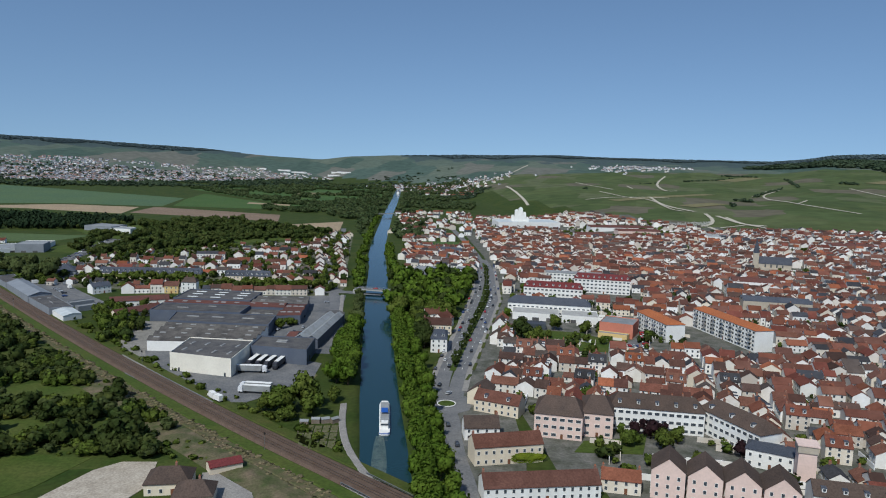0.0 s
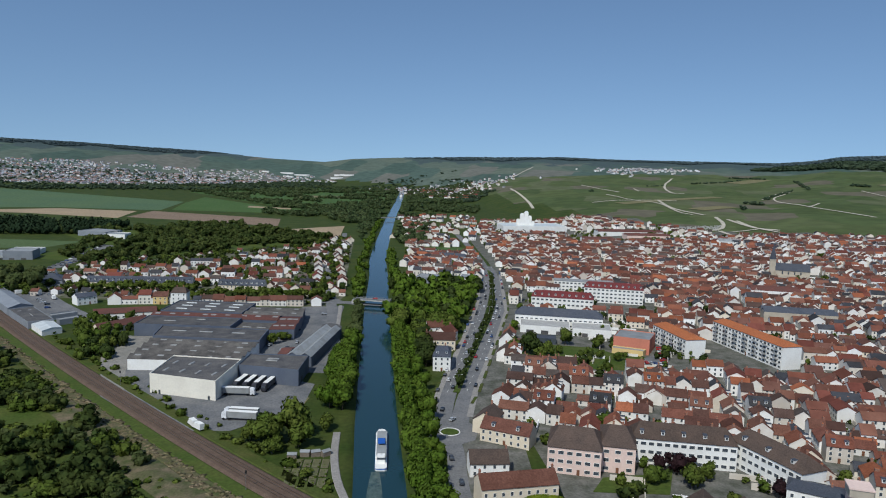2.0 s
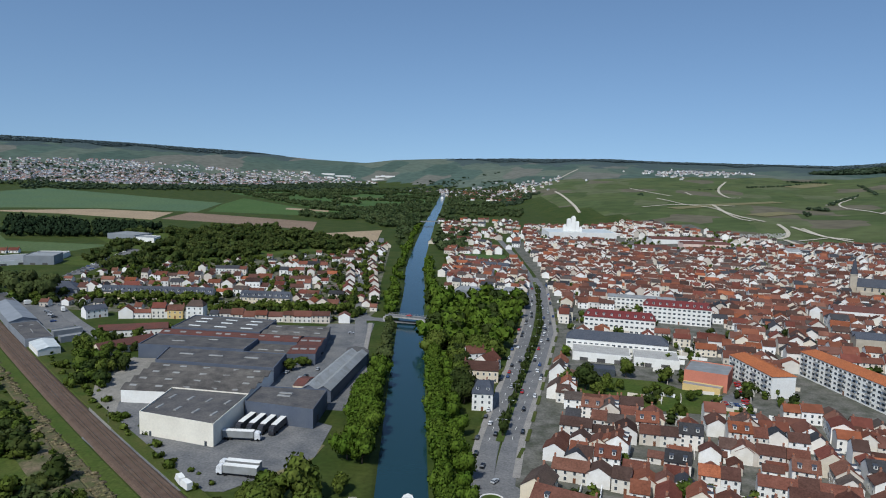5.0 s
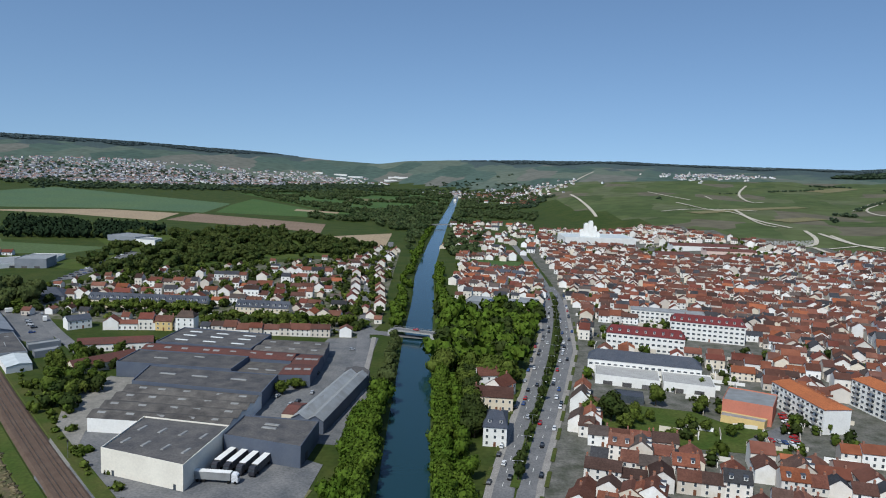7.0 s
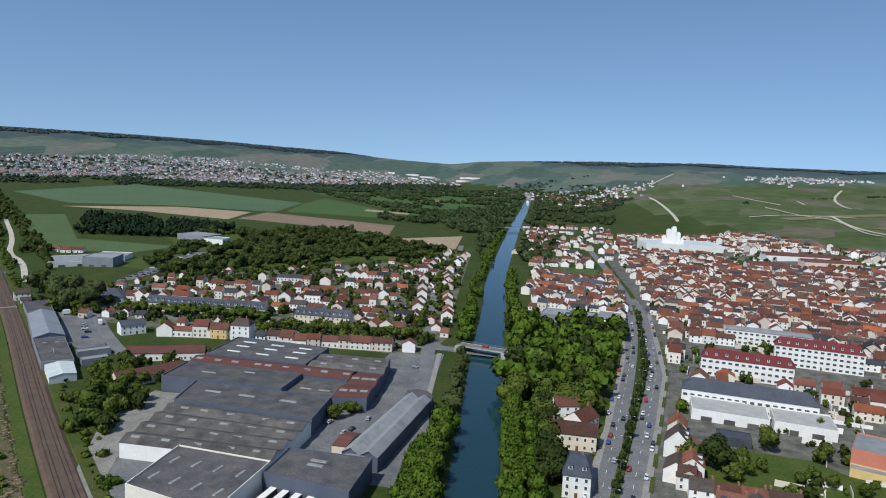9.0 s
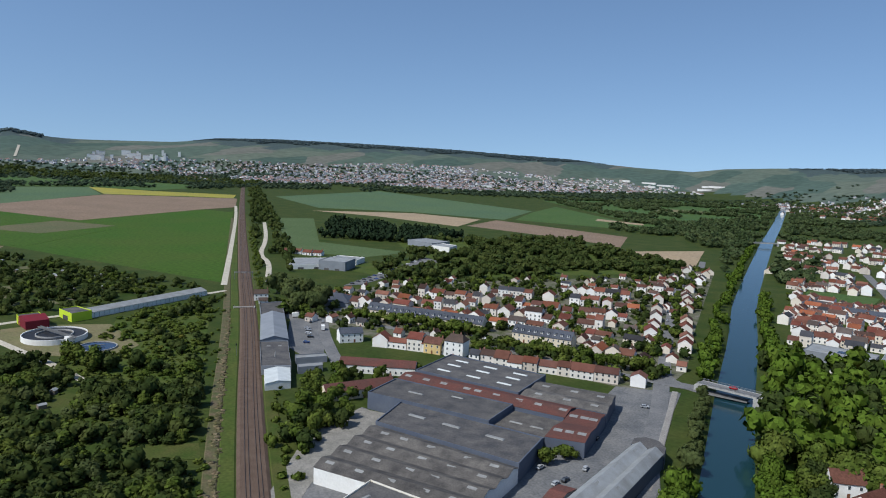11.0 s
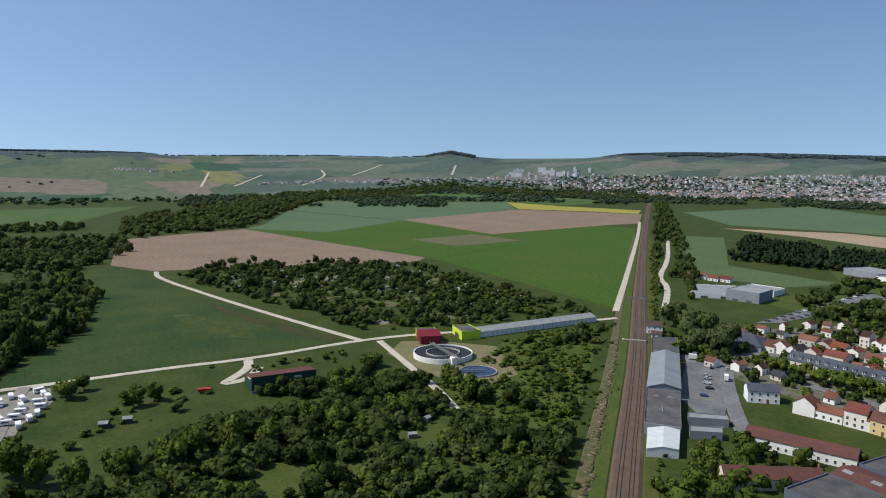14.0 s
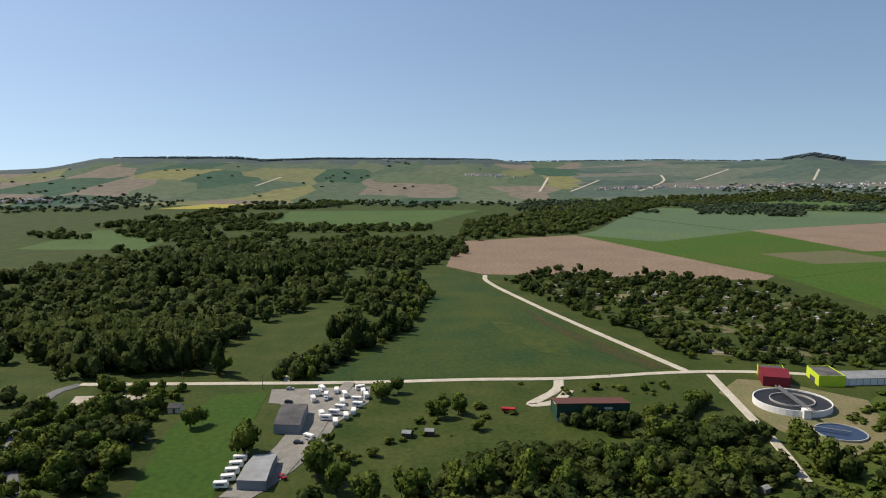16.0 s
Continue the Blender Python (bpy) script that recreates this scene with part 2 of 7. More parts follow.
def ribbon(pts, profile, step=25.0):
    """Verts and faces of a strip that follows pts on the land; profile: (offset to the right, height) pairs."""
    pts = densify(pts, step)
    verts, faces, n = [], [], len(profile)
    for k, (x, y) in enumerate(pts):
        (x0, y0), (x1, y1) = pts[max(k - 1, 0)], pts[min(k + 1, len(pts) - 1)]
        d = math.hypot(x1 - x0, y1 - y0) or 1
        rx, ry = (y1 - y0) / d, -(x1 - x0) / d
        for o, h in profile:
            px, py = x + rx * o, y + ry * o
            verts.append((px, py, max(zat(px, py), 0) + h))
    for k in range(len(pts) - 1):
        for i in range(n - 1):
            q = k * n + i
            faces.append((q, q + 1, q + n + 1, q + n))
    return verts, faces


def road(name, pts, width, material, label, category="road", lift=0.12, step=25.0):
    h = width / 2
    v, f = ribbon(pts, [(-h - 0.3, lift - 0.2), (-h, lift), (h, lift), (h + 0.3, lift - 0.2)], step)
    return setting(name, mesh(name, v, f, material), label, category)


def patch(name, corners, material, label, category="field", lift=0.1, kind="structure", skirt=0.3):
    """A level piece of land with a low edge."""
    n = len(corners)
    z = [max(zat(x, y), 0) + lift for x, y in corners]
    v = [(x, y, q) for (x, y), q in zip(corners, z)] + [(x, y, q - skirt) for (x, y), q in zip(corners, z)]
    f = [tuple(range(n))] + [(k, k + n, (k + 1) % n + n, (k + 1) % n) for k in range(n)]
    area = sum(x0 * y1 - x1 * y0 for (x0, y0), (x1, y1) in zip(corners, corners[1:] + corners[:1]))
    if area < 0:
        f = [tuple(reversed(q)) for q in f]
    return tagged(new(name, mesh(name, v, f, material)), label, category, kind=kind)


# ---- water ----
def water_material():
    m = bpy.data.materials.new("canal_water")
    m.use_nodes = True
    n, ln = m.node_tree.nodes, m.node_tree.links
    b = n["Principled BSDF"]
    b.inputs["Base Color"].default_value = (0.012, 0.04, 0.05, 1)
    b.inputs["Roughness"].default_value = 0.12
    b.inputs["IOR"].default_value = 1.33
    t = n.new("ShaderNodeTexNoise")
    t.inputs["Scale"].default_value = 0.9
    g = n.new("ShaderNodeNewGeometry")
    ln.new(g.outputs["Position"], t.inputs["Vector"])
    bp = n.new("ShaderNodeBump")
    bp.inputs["Strength"].default_value, bp.inputs["Distance"].default_value = 0.25, 0.06
    ln.new(t.outputs["Fac"], bp.inputs["Height"])
    ln.new(bp.outputs[0], b.inputs["Normal"])
    return m


M["water"] = water_material()
canal_line = [(float(along(y, CANAL)), y) for y in list(range(-400, 1000, 50)) + list(range(1000, 2950, 150))]
v, f = ribbon(canal_line, [(-10.1, -0.75), (10.1, -0.75)], 50)
setting("water", mesh("water", v, f, M["water"]), "still blue-green canal water between planted banks", "water")

M["gravel"] = mat("pale_gravel", (0.27, 0.25, 0.22), (0.19, 0.18, 0.155), 6, fine=0.6)
M["earth"] = mat("bramble_earth", (0.14, 0.105, 0.065), (0.07, 0.085, 0.03), 5, fine=0.7)
# ---- railway ----
RAIL = smoothed([(90, 150), (41, 193), (-37, 260), (-163, 379), (-310, 526), (-472, 680), (-920, 1115), (-1740, 1925), (-2300, 2480)], 2)
v, f = ribbon(RAIL, [(-6.2, -0.1), (-4.7, 0.7), (4.7, 0.7), (6.2, -0.1)], 20)
setting("railway_bed", mesh("railway_bed", v, f, M["ballast"]), "double-track railway bed of rust-brown ballast", "railway")
for c in (-2.9, -1.45, 1.45, 2.9):
    v, f = ribbon(RAIL, [(c - 0.07, 0.66), (c - 0.07, 1.0), (c + 0.07, 1.0), (c + 0.07, 0.66)], 20)
    setting("rail", mesh("rail", v, f, M["rail"]), "worn steel rail on dark sleepers", "rail")

for o0, o1, m, label in ((-12.5, -6.3, "lawn", "bright grassy verge beside the railway"), (-18, -12.6, "earth", "brown cut-back brambles on the railway bank"), (6.3, 12.5, "rough", "grassy verge beside the railway")):
    v, f = ribbon([p for p in RAIL if p[1] < 1150], [(o0, 0.02), (o0 + 0.5, 0.34), (o1 - 0.5, 0.34), (o1, 0.02)], 20)
    setting("verge", mesh("verge", v, f, M[m]), label, "verge")

v, f = ribbon([p for p in RAIL if 190 < p[1] < 360], [(-33, 0.02), (-31, 0.3), (-25, 0.9), (-18.6, 0.34), (-18.1, 0.02)], 8)
setting("bank", mesh("bank", v, f, mat("bank_earth", (0.17, 0.13, 0.085), (0.05, 0.072, 0.02), 7, fine=0.9)), "bare earth and weeds on the railway bank", "bank")

# ---- fields ----
def crop(name, c1, c2, size, fine):
    return mat(name, c1, c2, size, fine=fine)


C = {
    "wheat": crop("wheat", (0.021, 0.05, 0.013), (0.054, 0.072, 0.015), 45, 3),
    "bright": crop("young_crop", (0.04, 0.094, 0.009), (0.06, 0.094, 0.014), 110, 4),
    "blue": crop("barley", (0.075, 0.122, 0.064), (0.094, 0.138, 0.062), 150, 6),
    "mid": crop("clover", (0.052, 0.1, 0.026), (0.075, 0.115, 0.034), 80, 5),
    "plough": crop("ploughed_earth", (0.235, 0.168, 0.116), (0.195, 0.14, 0.096), 60, 4),
    "tan": crop("dry_earth", (0.36, 0.27, 0.17), (0.3, 0.23, 0.15), 60, 4),
    "brown": crop("turned_earth", (0.13, 0.115, 0.06), (0.1, 0.11, 0.05), 50, 3),
    "dry": crop("dry_grass", (0.2, 0.165, 0.09), (0.14, 0.14, 0.06), 12, 1.5),
    "sports": crop("mown_pitch", (0.075, 0.112, 0.042), (0.09, 0.125, 0.05), 60, 4),
    "paddock": crop("mown_paddock", (0.03, 0.072, 0.007), (0.042, 0.078, 0.01), 40, 3),
    "rape": crop("rapeseed", (0.32, 0.28, 0.045), (0.26, 0.24, 0.06), 60, 4),
}
FIELDS = [
    ("wheat", [(-417, 184), (-436, 385), (-755, 300), (-830, 285), (-824, 277), (-773, 243), (-675, 253), (-541, 239), (-472, 210)], "green wheat field with yellow weeds"),
    ("plough", [(-808, 310), (-870, 272), (-1150, 300), (-1250, 505), (-905, 592), (-790, 625), (-760, 600)], "bare pinkish ploughed field"),
    ("bright", [(-448, 628), (-1006, 1178), (-925, 1000), (-857, 812), (-760, 655), (-620, 640)], "bright green young cereal field"),
    ("bright", [(-775, 640), (-900, 596), (-1130, 620), (-1000, 850), (-870, 818)], "green cereal field"),
    ("brown", [(-880, 720), (-985, 700), (-1020, 830), (-905, 850)], "thinly grown brown strip of field"),
    ("plough", [(-1331, 847), (-1532, 1270), (-1279, 1452), (-1079, 1254), (-1071, 1158), (-1006, 859)], "bare pinkish ploughed field"),
    ("blue", [(-1255, 510), (-1330, 560), (-1690, 712), (-1310, 832), (-1140, 615)], "blue-green barley field"),
    ("blue", [(-1700, 718), (-2050, 900), (-1826, 1425), (-1540, 1265), (-1315, 838)], "blue-green barley field"),
    ("rape", [(-1840, 1432), (-1550, 1280), (-1400, 1400), (-1295, 1455), (-1390, 1556), (-1609, 1465)], "yellow flowering rapeseed field"),
    ("mid", [(-2100, 930), (-1850, 1440), (-1640, 1480), (-1720, 1850), (-2350, 1500)], "green clover field"),
    ("blue", [(-1296, 1606), (-1352, 2169), (-627, 1768), (-567, 1478), (-786, 1484), (-975, 1397)], "blue-green barley field"),
    ("tan", [(-931, 1327), (-769, 1457), (-599, 1439), (-560, 1275), (-765, 1327)], "dry tan field"),
    ("mid", [(-612, 1731), (-656, 1996), (-399, 1691), (-357, 1492), (-551, 1499)], "green clover field"),
    ("tan", [(-430, 1640), (-440, 1690), (-330, 1650), (-322, 1610)], "dry tan strip at the wood's edge"),
    ("mid", [(-300, 1850), (-330, 2060), (-210, 2040), (-200, 1870)], "green meadow between woods"),
    ("dry", [(-420, 2120), (-430, 2240), (-260, 2230), (-250, 2130)], "pale mown meadow between woods"),
    ("plough", [(-555, 1300), (-572, 1455), (-280, 1350), (-246, 1190), (-330, 1240)], "bare pinkish ploughed field"),
    ("tan", [(-228, 1150), (-140, 1245), (-118, 1060), (-190, 1090)], "dry tan field beside the canal woods"),
    ("sports", [(-863, 1144), (-811, 1186), (-579, 922), (-435, 920), (-448, 851), (-542, 822)], "mown sports ground"),
    ("paddock", [(-396, 138), (-402, 164), (-348, 167), (-276, 170), (-272, 141), (-349, 131)], "bright mown paddock"),
    ("mid", [(-1900, -100), (-1450, -60), (-1440, 230), (-1950, 400)], "green clover field"),
    ("mid", [(-1350, -350), (-1050, -330), (-1040, -150), (-1330, -180)], "green pasture"),
    ("rape", [(-2250, -420), (-2000, -480), (-2000, -300), (-2230, -250)], "yellow flowering rapeseed field"),
    ("mid", [(8, 905), (60, 905), (70, 972), (6, 975)], "small green field behind the houses"),
]
patch("field", [(-990, 1160), (-443, 625), (-794, 629), (-902, 580), (-1246, 502), (-1331, 847), (-1006, 859), (-1071, 1158)], C["bright"], "wide bright green young cereal field", "field", 0.03)
patch("field", [(-350, 1490), (-390, 1720), (-640, 2050), (-800, 2250), (-500, 2880), (-195, 2880), (-142, 2250), (-108, 1490)], C["mid"], "green meadows between the valley woods", "field", 0.02)
for n, (kind, pts, label) in enumerate(FIELDS):
    patch("field", pts, C[kind], label, "field", lift=0.06 + 0.035 * (n % 6))

patch("field_edge", [(-660, 322), (-560, 343), (-440, 390), (-437, 376), (-470, 361), (-560, 333)], crop("reddish_weeds", (0.066, 0.05, 0.018), (0.024, 0.05, 0.013), 9, 2), "reddish weeds along the edge of the wheat", "field", 0.14)
patch("weed_patch", [(-566, 296), (-573, 309), (-530, 326), (-490, 338), (-466, 338), (-480, 318), (-520, 305)], crop("yellow_weeds", (0.022, 0.05, 0.013), (0.07, 0.082, 0.016), 8, 1.5), "yellow weeds in the green wheat", "field", 0.15)

# ---- roads, tracks, yards ----
WAYS = [
    ("road", [(72, 120), (69, 195), (63, 235), (62, 268), (60, 283)], 7.0, "asphalt", "narrow grey asphalt road along the canal trees"),
    ("road", [(55, 300), (57, 345), (72, 475), (83, 582), (91, 700), (93, 790), (80, 960), (60, 1150)], 8.0, "asphalt", "one carriageway of a tree-lined boulevard"),
    ("road", [(63, 300), (67, 348), (84, 468), (96, 554), (101, 650), (100, 735), (96, 800)], 8.0, "asphalt", "one carriageway of a tree-lined boulevard"),
    ("road", [(2, 563), (-40, 567), (-51, 606), (-78, 753), (-100, 858), (-107, 1034), (-120, 1120)], 7.0, "asphalt", "village street leading off the canal bridge"),
    ("road", [(-8, 400), (-25, 466), (-31, 510), (-42, 563)], 8.0, "asphalt", "grey service road beside the factory sheds"),
    ("road", [(-189, 474), (-244, 526), (-281, 567), (-300, 600), (-262, 650), (-240, 760)], 7.0, "asphalt", "village road past the railway yards"),
    ("road", [(-44, 567), (-110, 571), (-150, 577), (-200, 582), (-285, 573)], 6.5, "asphalt", "village street between terraces"),
    ("track", [(-416, 60), (-416, 159), (-416, 215), (-421, 275), (-420, 327), (-434, 397), (-430, 454), (-420, 475), (-412, 600)], 4.5, "chalk", "pale chalk farm track"),
    ("track", [(-434, 397), (-540, 365), (-638, 338), (-759, 308), (-800, 312)], 4.5, "chalk", "pale chalk farm track between crops"),
    ("track", [(-426, 408), (-360, 400), (-324, 396), (-288, 389)], 4.0, "chalk", "pale chalk farm track"),
    ("track", [(-432, 617), (-557, 742), (-900, 1083), (-1100, 1275)], 5.0, "chalk", "pale track beside the railway"),
    ("track", [(-414, 652), (-500, 745), (-545, 775), (-640, 887), (-811, 1060)], 5.0, "chalk", "winding pale track beside the railway"),
    ("path", [(36, 198), (20, 231), (13, 260), (10, 286)], 2.6, "pave", "pale towpath on the canal bank"),
    ("path", [(-16, 430), (-28, 520), (-33, 555)], 2.5, "pave", "pale towpath on the canal bank"),
    ("track", [(-300, 190), (-330, 196), (-380, 200), (-416, 205)], 6.0, "gravel", "gravel drive of the caravan yard"),
]
for n, (name, pts, width, m, label) in enumerate(WAYS):
    road(name, smoothed(pts), width, M[m], label, "road" if name == "road" else "path", 0.3 + 0.012 * n)
YARDS = [
    ("yard", [(-152, 438), (-150, 398), (-114, 326), (-104, 330), (-120, 366), (-126, 412), (-131, 440)], "gravel", "pale gravel strip along the sheds"),
    ("grass_plot", [(-30, 297), (-14, 300), (-11, 330), (-18, 334), (-27, 318)], "dry", "dry mown grass beside the lorry yard"),
    ("yard", [(-112, 322), (-90, 303), (-60, 282), (-36, 284), (-12, 318), (-13, 352), (-56, 372), (-120, 398), (-135, 436), (-152, 440), (-150, 400)], "yard", "grey asphalt lorry yard"),
    ("yard", [(-60, 372), (-12, 372), (-22, 470), (-30, 555), (-62, 545), (-60, 440)], "yard", "grey factory forecourt"),
    ("yard", [(-254, 500), (-207, 478), (-240, 520), (-285, 572), (-322, 600), (-330, 575), (-300, 555)], "yard", "grey depot yard with parked vans"),
    ("yard", [(-383, 168), (-405, 165), (-409, 217), (-384, 218), (-356, 206), (-322, 201), (-304, 195), (-289, 189), (-280, 184), (-281, 172), (-295, 176), (-328, 183), (-361, 187), (-382, 174)], "gravel", "pale gravel caravan yard"),
    ("yard", [(-373, 72), (-396, 67), (-398, 106), (-374, 110)], "sand", "sandy riding ground"),
    ("yard", [(-82, 170), (-70, 206), (-63, 214), (-50, 215), (-45, 196), (-55, 160)], "sand", "pale sand riding ground"),
    ("yard", [(-395, 400), (-340, 405), (-310, 418), (-322, 448), (-380, 470), (-412, 440), (-418, 420)], "dry", "dry grass round the treatment tanks"),
]
v, f = ribbon([(68, 150), (76, 235), (74, 300), (80, 350), (97, 468), (110, 556), (115, 735), (110, 830), (96, 1000), (86, 1150)], [(-12, 0.1), (-12, 0.2), (16, 0.2), (16, 0.0)], 15)
setting("pavement", mesh("pavement", v, f, M["town"]), "worn asphalt forecourts along the boulevard", "pavement")
for n, (name, pts, m, label) in enumerate(YARDS):
    patch(name, pts, M.get(m) or C[m], label, "yard", 0.17 + 0.014 * ((n + 9) % 10))

SLOPE_TRACKS = [
    [(439, 1834), (462, 1665), (516, 1618), (498, 1423), (514, 1380)], [(556, 1268), (545, 1151), (576, 1028)], [(914, 1858), (778, 1672), (752, 1416), (783, 1237)], [(1052, 1776), (1018, 1565), (1000, 1450)],
    [(439, 2213), (484, 1890)], [(552, 2019), (544, 1922)], [(545, 1151), (496, 1131)], [(752, 1416), (810, 1491)],
    [(385, 1156), (483, 1147), (522, 1231), (541, 1332)], [(483, 1147), (483, 1073), (471, 1030)], [(772, 2406), (656, 2107), (612, 1856), (648, 1869)],
    [(527, 1676), (504, 1490), (533, 1370)], [(369, 1653), (527, 1676), (566, 1652)], [(771, 1680), (887, 1860), (938, 1894)], [(549, 1294), (544, 1165), (566, 1119)],
    [(388, 3217), (260, 2750)], [(225, 2279), (239, 1822), (236, 1669)], [(-2743, 686), (-3235, 803)], [(-2714, 798), (-3065, 990)], [(-3095, 1954), (-2831, 1786)], [(-3014, 1383), (-3355, 1671)],
    [(-2900, -420), (-3200, -380)], [(-2690, 1050), (-2980, 1250), (-3200, 1300)],
]
for n, pts in enumerate(SLOPE_TRACKS):
    road("track", smoothed(pts), 4 if n < 8 else 6 if n < 17 else 9, M["chalk"], "pale chalk track across vineyard slopes", "path", 1.3, 15)

for pts, width in (([(420, 1592), (560, 1690), (704, 1775)], 34), ([(548, 1470), (596, 1500), (635, 1524)], 46), ([(905, 2215), (970, 2270), (1040, 2326)], 60), ([(1180, 1900), (1290, 1960)], 50)):
    road("field", smoothed(pts), width, C["dry"], "bare brown plot between the vines", "field", 1.0, 12)

# ---- building blocks ----
class Shape:
    """Gathers verts and faces of one part."""

    def __init__(self):
        self.v, self.f, self.m = [], [], []

    def face(self, pts, m=0):
        k = len(self.v)
        self.v += [tuple(p) for p in pts]
        self.f.append(tuple(range(k, k + len(pts))))
        self.m.append(m)

    def box(self, x0, x1, y0, y1, z0, z1, m=0, taper=0.0):
        k, t = len(self.v), taper
        self.v += [(x0, y0, z0), (x1, y0, z0), (x1, y1, z0), (x0, y1, z0),
                   (x0 + t, y0 + t, z1), (x1 - t, y0 + t, z1), (x1 - t, y1 - t, z1), (x0 + t, y1 - t, z1)]
        for q in ((0, 3, 2, 1), (4, 5, 6, 7), (0, 1, 5, 4), (1, 2, 6, 5), (2, 3, 7, 6), (3, 0, 4, 7)):
            self.f.append(tuple(k + i for i in q))
            self.m.append(m)
        return self

    def prism(self, outline, z0, z1, m=0, cap=None):
        """An upright prism over a counter-clockwise outline."""
        n, k = len(outline), len(self.v)
        self.v += [(x, y, z0) for x, y in outline] + [(x, y, z1) for x, y in outline]
        for i in range(n):
            j = (i + 1) % n
            self.f.append((k + i, k + j, k + n + j, k + n + i))
            self.m.append(m)
        self.f.append(tuple(k + n + i for i in range(n)))
        self.m.append(m if cap is None else cap)
        self.f.append(tuple(k + n - 1 - i for i in range(n)))
        self.m.append(m)
        return self

    def tube(self, cx, cy, z0, z1, r0, r1, n=10, m=0):
        k = len(self.v)
        for z, r in ((z0, r0), (z1, r1)):
            self.v += [(cx + r * math.cos(6.2832 * i / n), cy + r * math.sin(6.2832 * i / n), z) for i in range(n)]
        for i in range(n):
            j = (i + 1) % n
            self.f.append((k + i, k + j, k + n + j, k + n + i))
            self.m.append(m)
        self.f.append(tuple(k + n + i for i in range(n)))
        self.m.append(m)
        return self

    def limb(self, p, q, r0, r1, n=5, m=0):
        p, q = Vector(p), Vector(q)
        d = (q - p).normalized()
        a = d.cross(Vector((0.3, 0.9, 0.2))).normalized()
        b = d.cross(a)
        k = len(self.v)
        for c, r in ((p, r0), (q, r1)):
            self.v += [tuple(c + (a * math.cos(6.2832 * i / n) + b * math.sin(6.2832 * i / n)) * r) for i in range(n)]
        for i in range(n):
            j = (i + 1) % n
            self.f.append((k + i, k + j, k + n + j, k + n + i))
            self.m.append(m)
        return self

    def gable_walls(self, w, d, h, rise, m=0):
        x, y = w / 2, d / 2
        self.face([(-x, -y, 0), (x, -y, 0), (x, -y, h), (-x, -y, h)], m)
        self.face([(x, y, 0), (-x, y, 0), (-x, y, h), (x, y, h)], m)
        self.face([(x, -y, 0), (x, y, 0), (x, y, h), (x, 0, h + rise), (x, -y, h)], m)
        self.face([(-x, y, 0), (-x, -y, 0), (-x, -y, h), (-x, 0, h + rise), (-x, y, h)], m)
        return self

    def gable_roof(self, w, d, h, rise, over=0.35, thick=0.25, hip=0.0, m=0):
        """Two slabs (with sloped ends where hip > 0) that meet at a ridge along x."""
        x, y = w / 2 + (over if hip else 0.15), d / 2 + over
        s = rise / (d / 2)
        z0, z1 = h - over * s + 0.03, h + rise + 0.03
        rx = x - hip
        k = len(self.v)
        for dz in (0, thick):
            self.v += [(-x, -y, z0 + dz), (x, -y, z0 + dz), (x, y, z0 + dz), (-x, y, z0 + dz), (-rx, 0, z1 + dz), (rx, 0, z1 + dz)]
        lower = [(0, 4, 5, 1), (1, 5, 2), (2, 5, 4, 3), (3, 4, 0)]
        upper = [(6, 7, 11, 10), (7, 8, 11), (8, 9, 10, 11), (9, 6, 10)]
        rim = [(0, 1, 7, 6), (1, 2, 8, 7), (2, 3, 9, 8), (3, 0, 6, 9)]
        use = lower + upper + rim
        if not hip:
            use = [q for q in use if len(q) == 4 and q not in ((1, 2, 8, 7), (3, 0, 6, 9))]
            use += [(1, 5, 11, 7), (5, 2, 8, 11), (3, 4, 10, 9), (4, 0, 6, 10)]
        for q in use:
            self.f.append(tuple(k + i for i in q))
            self.m.append(m)
        return self

    def mesh(self, name, mats):
        return mesh(name, self.v, self.f, mats, self.m)


def thing(name, label, category, group="", at=None):
    ob = tagged(new(name), label, category, group)
    if at is not None:
        ob.matrix_world = at
    return ob


def part(name, shape, material, parent, label="", at=None):
    """One mesh object under a thing or a part."""
    me = shape.mesh(name, material) if isinstance(shape, Shape) else shape
    ob = new(name, me)
    ob.parent = parent
    if at is not None:
        ob.matrix_local = at
    if label:
        ob["label"] = label
    return ob


def stand(x, y, turn=0.0, lift=0.0):
    """A pose on the land, turned by degrees."""
    return pose(x, y, zat(x, y) + lift, 0, 0, turn)


# ---- plants ----
M["leaf"] = mat("summer_leaves", (0.058, 0.09, 0.014), (0.104, 0.126, 0.025), 14, fine=1.2, vary=0.4, island=True, rough=0.7, leafy=0.2, spec=0.04)
M["lime"] = mat("bright_leaves", (0.062, 0.108, 0.012), (0.092, 0.132, 0.018), 14, fine=1.2, vary=0.4, island=True, rough=0.7, leafy=0.2, spec=0.04)
M["dark_leaf"] = mat("dark_leaves", (0.036, 0.056, 0.015), (0.056, 0.072, 0.019), 14, fine=1.2, vary=0.3, island=True, rough=0.7, leafy=0.3, spec=0.04)
M["grey_leaf"] = mat("grey_leaves", (0.076, 0.1, 0.034), (0.105, 0.125, 0.044), 10, fine=1.2, vary=0.25, island=True, rough=0.7, leafy=0.4, spec=0.04)
M["purple"] = mat("purple_leaves", (0.03, 0.016, 0.018), (0.04, 0.02, 0.022), 6, fine=1.0, vary=0.3, island=True, rough=0.7, leafy=0.3, spec=0.04)
M["wood"] = mat("woodland", (0.044, 0.07, 0.019), (0.1, 0.118, 0.033), 13, fine=3, vary=0.3, island=True, rough=0.7, leafy=0.42, spec=0.04)
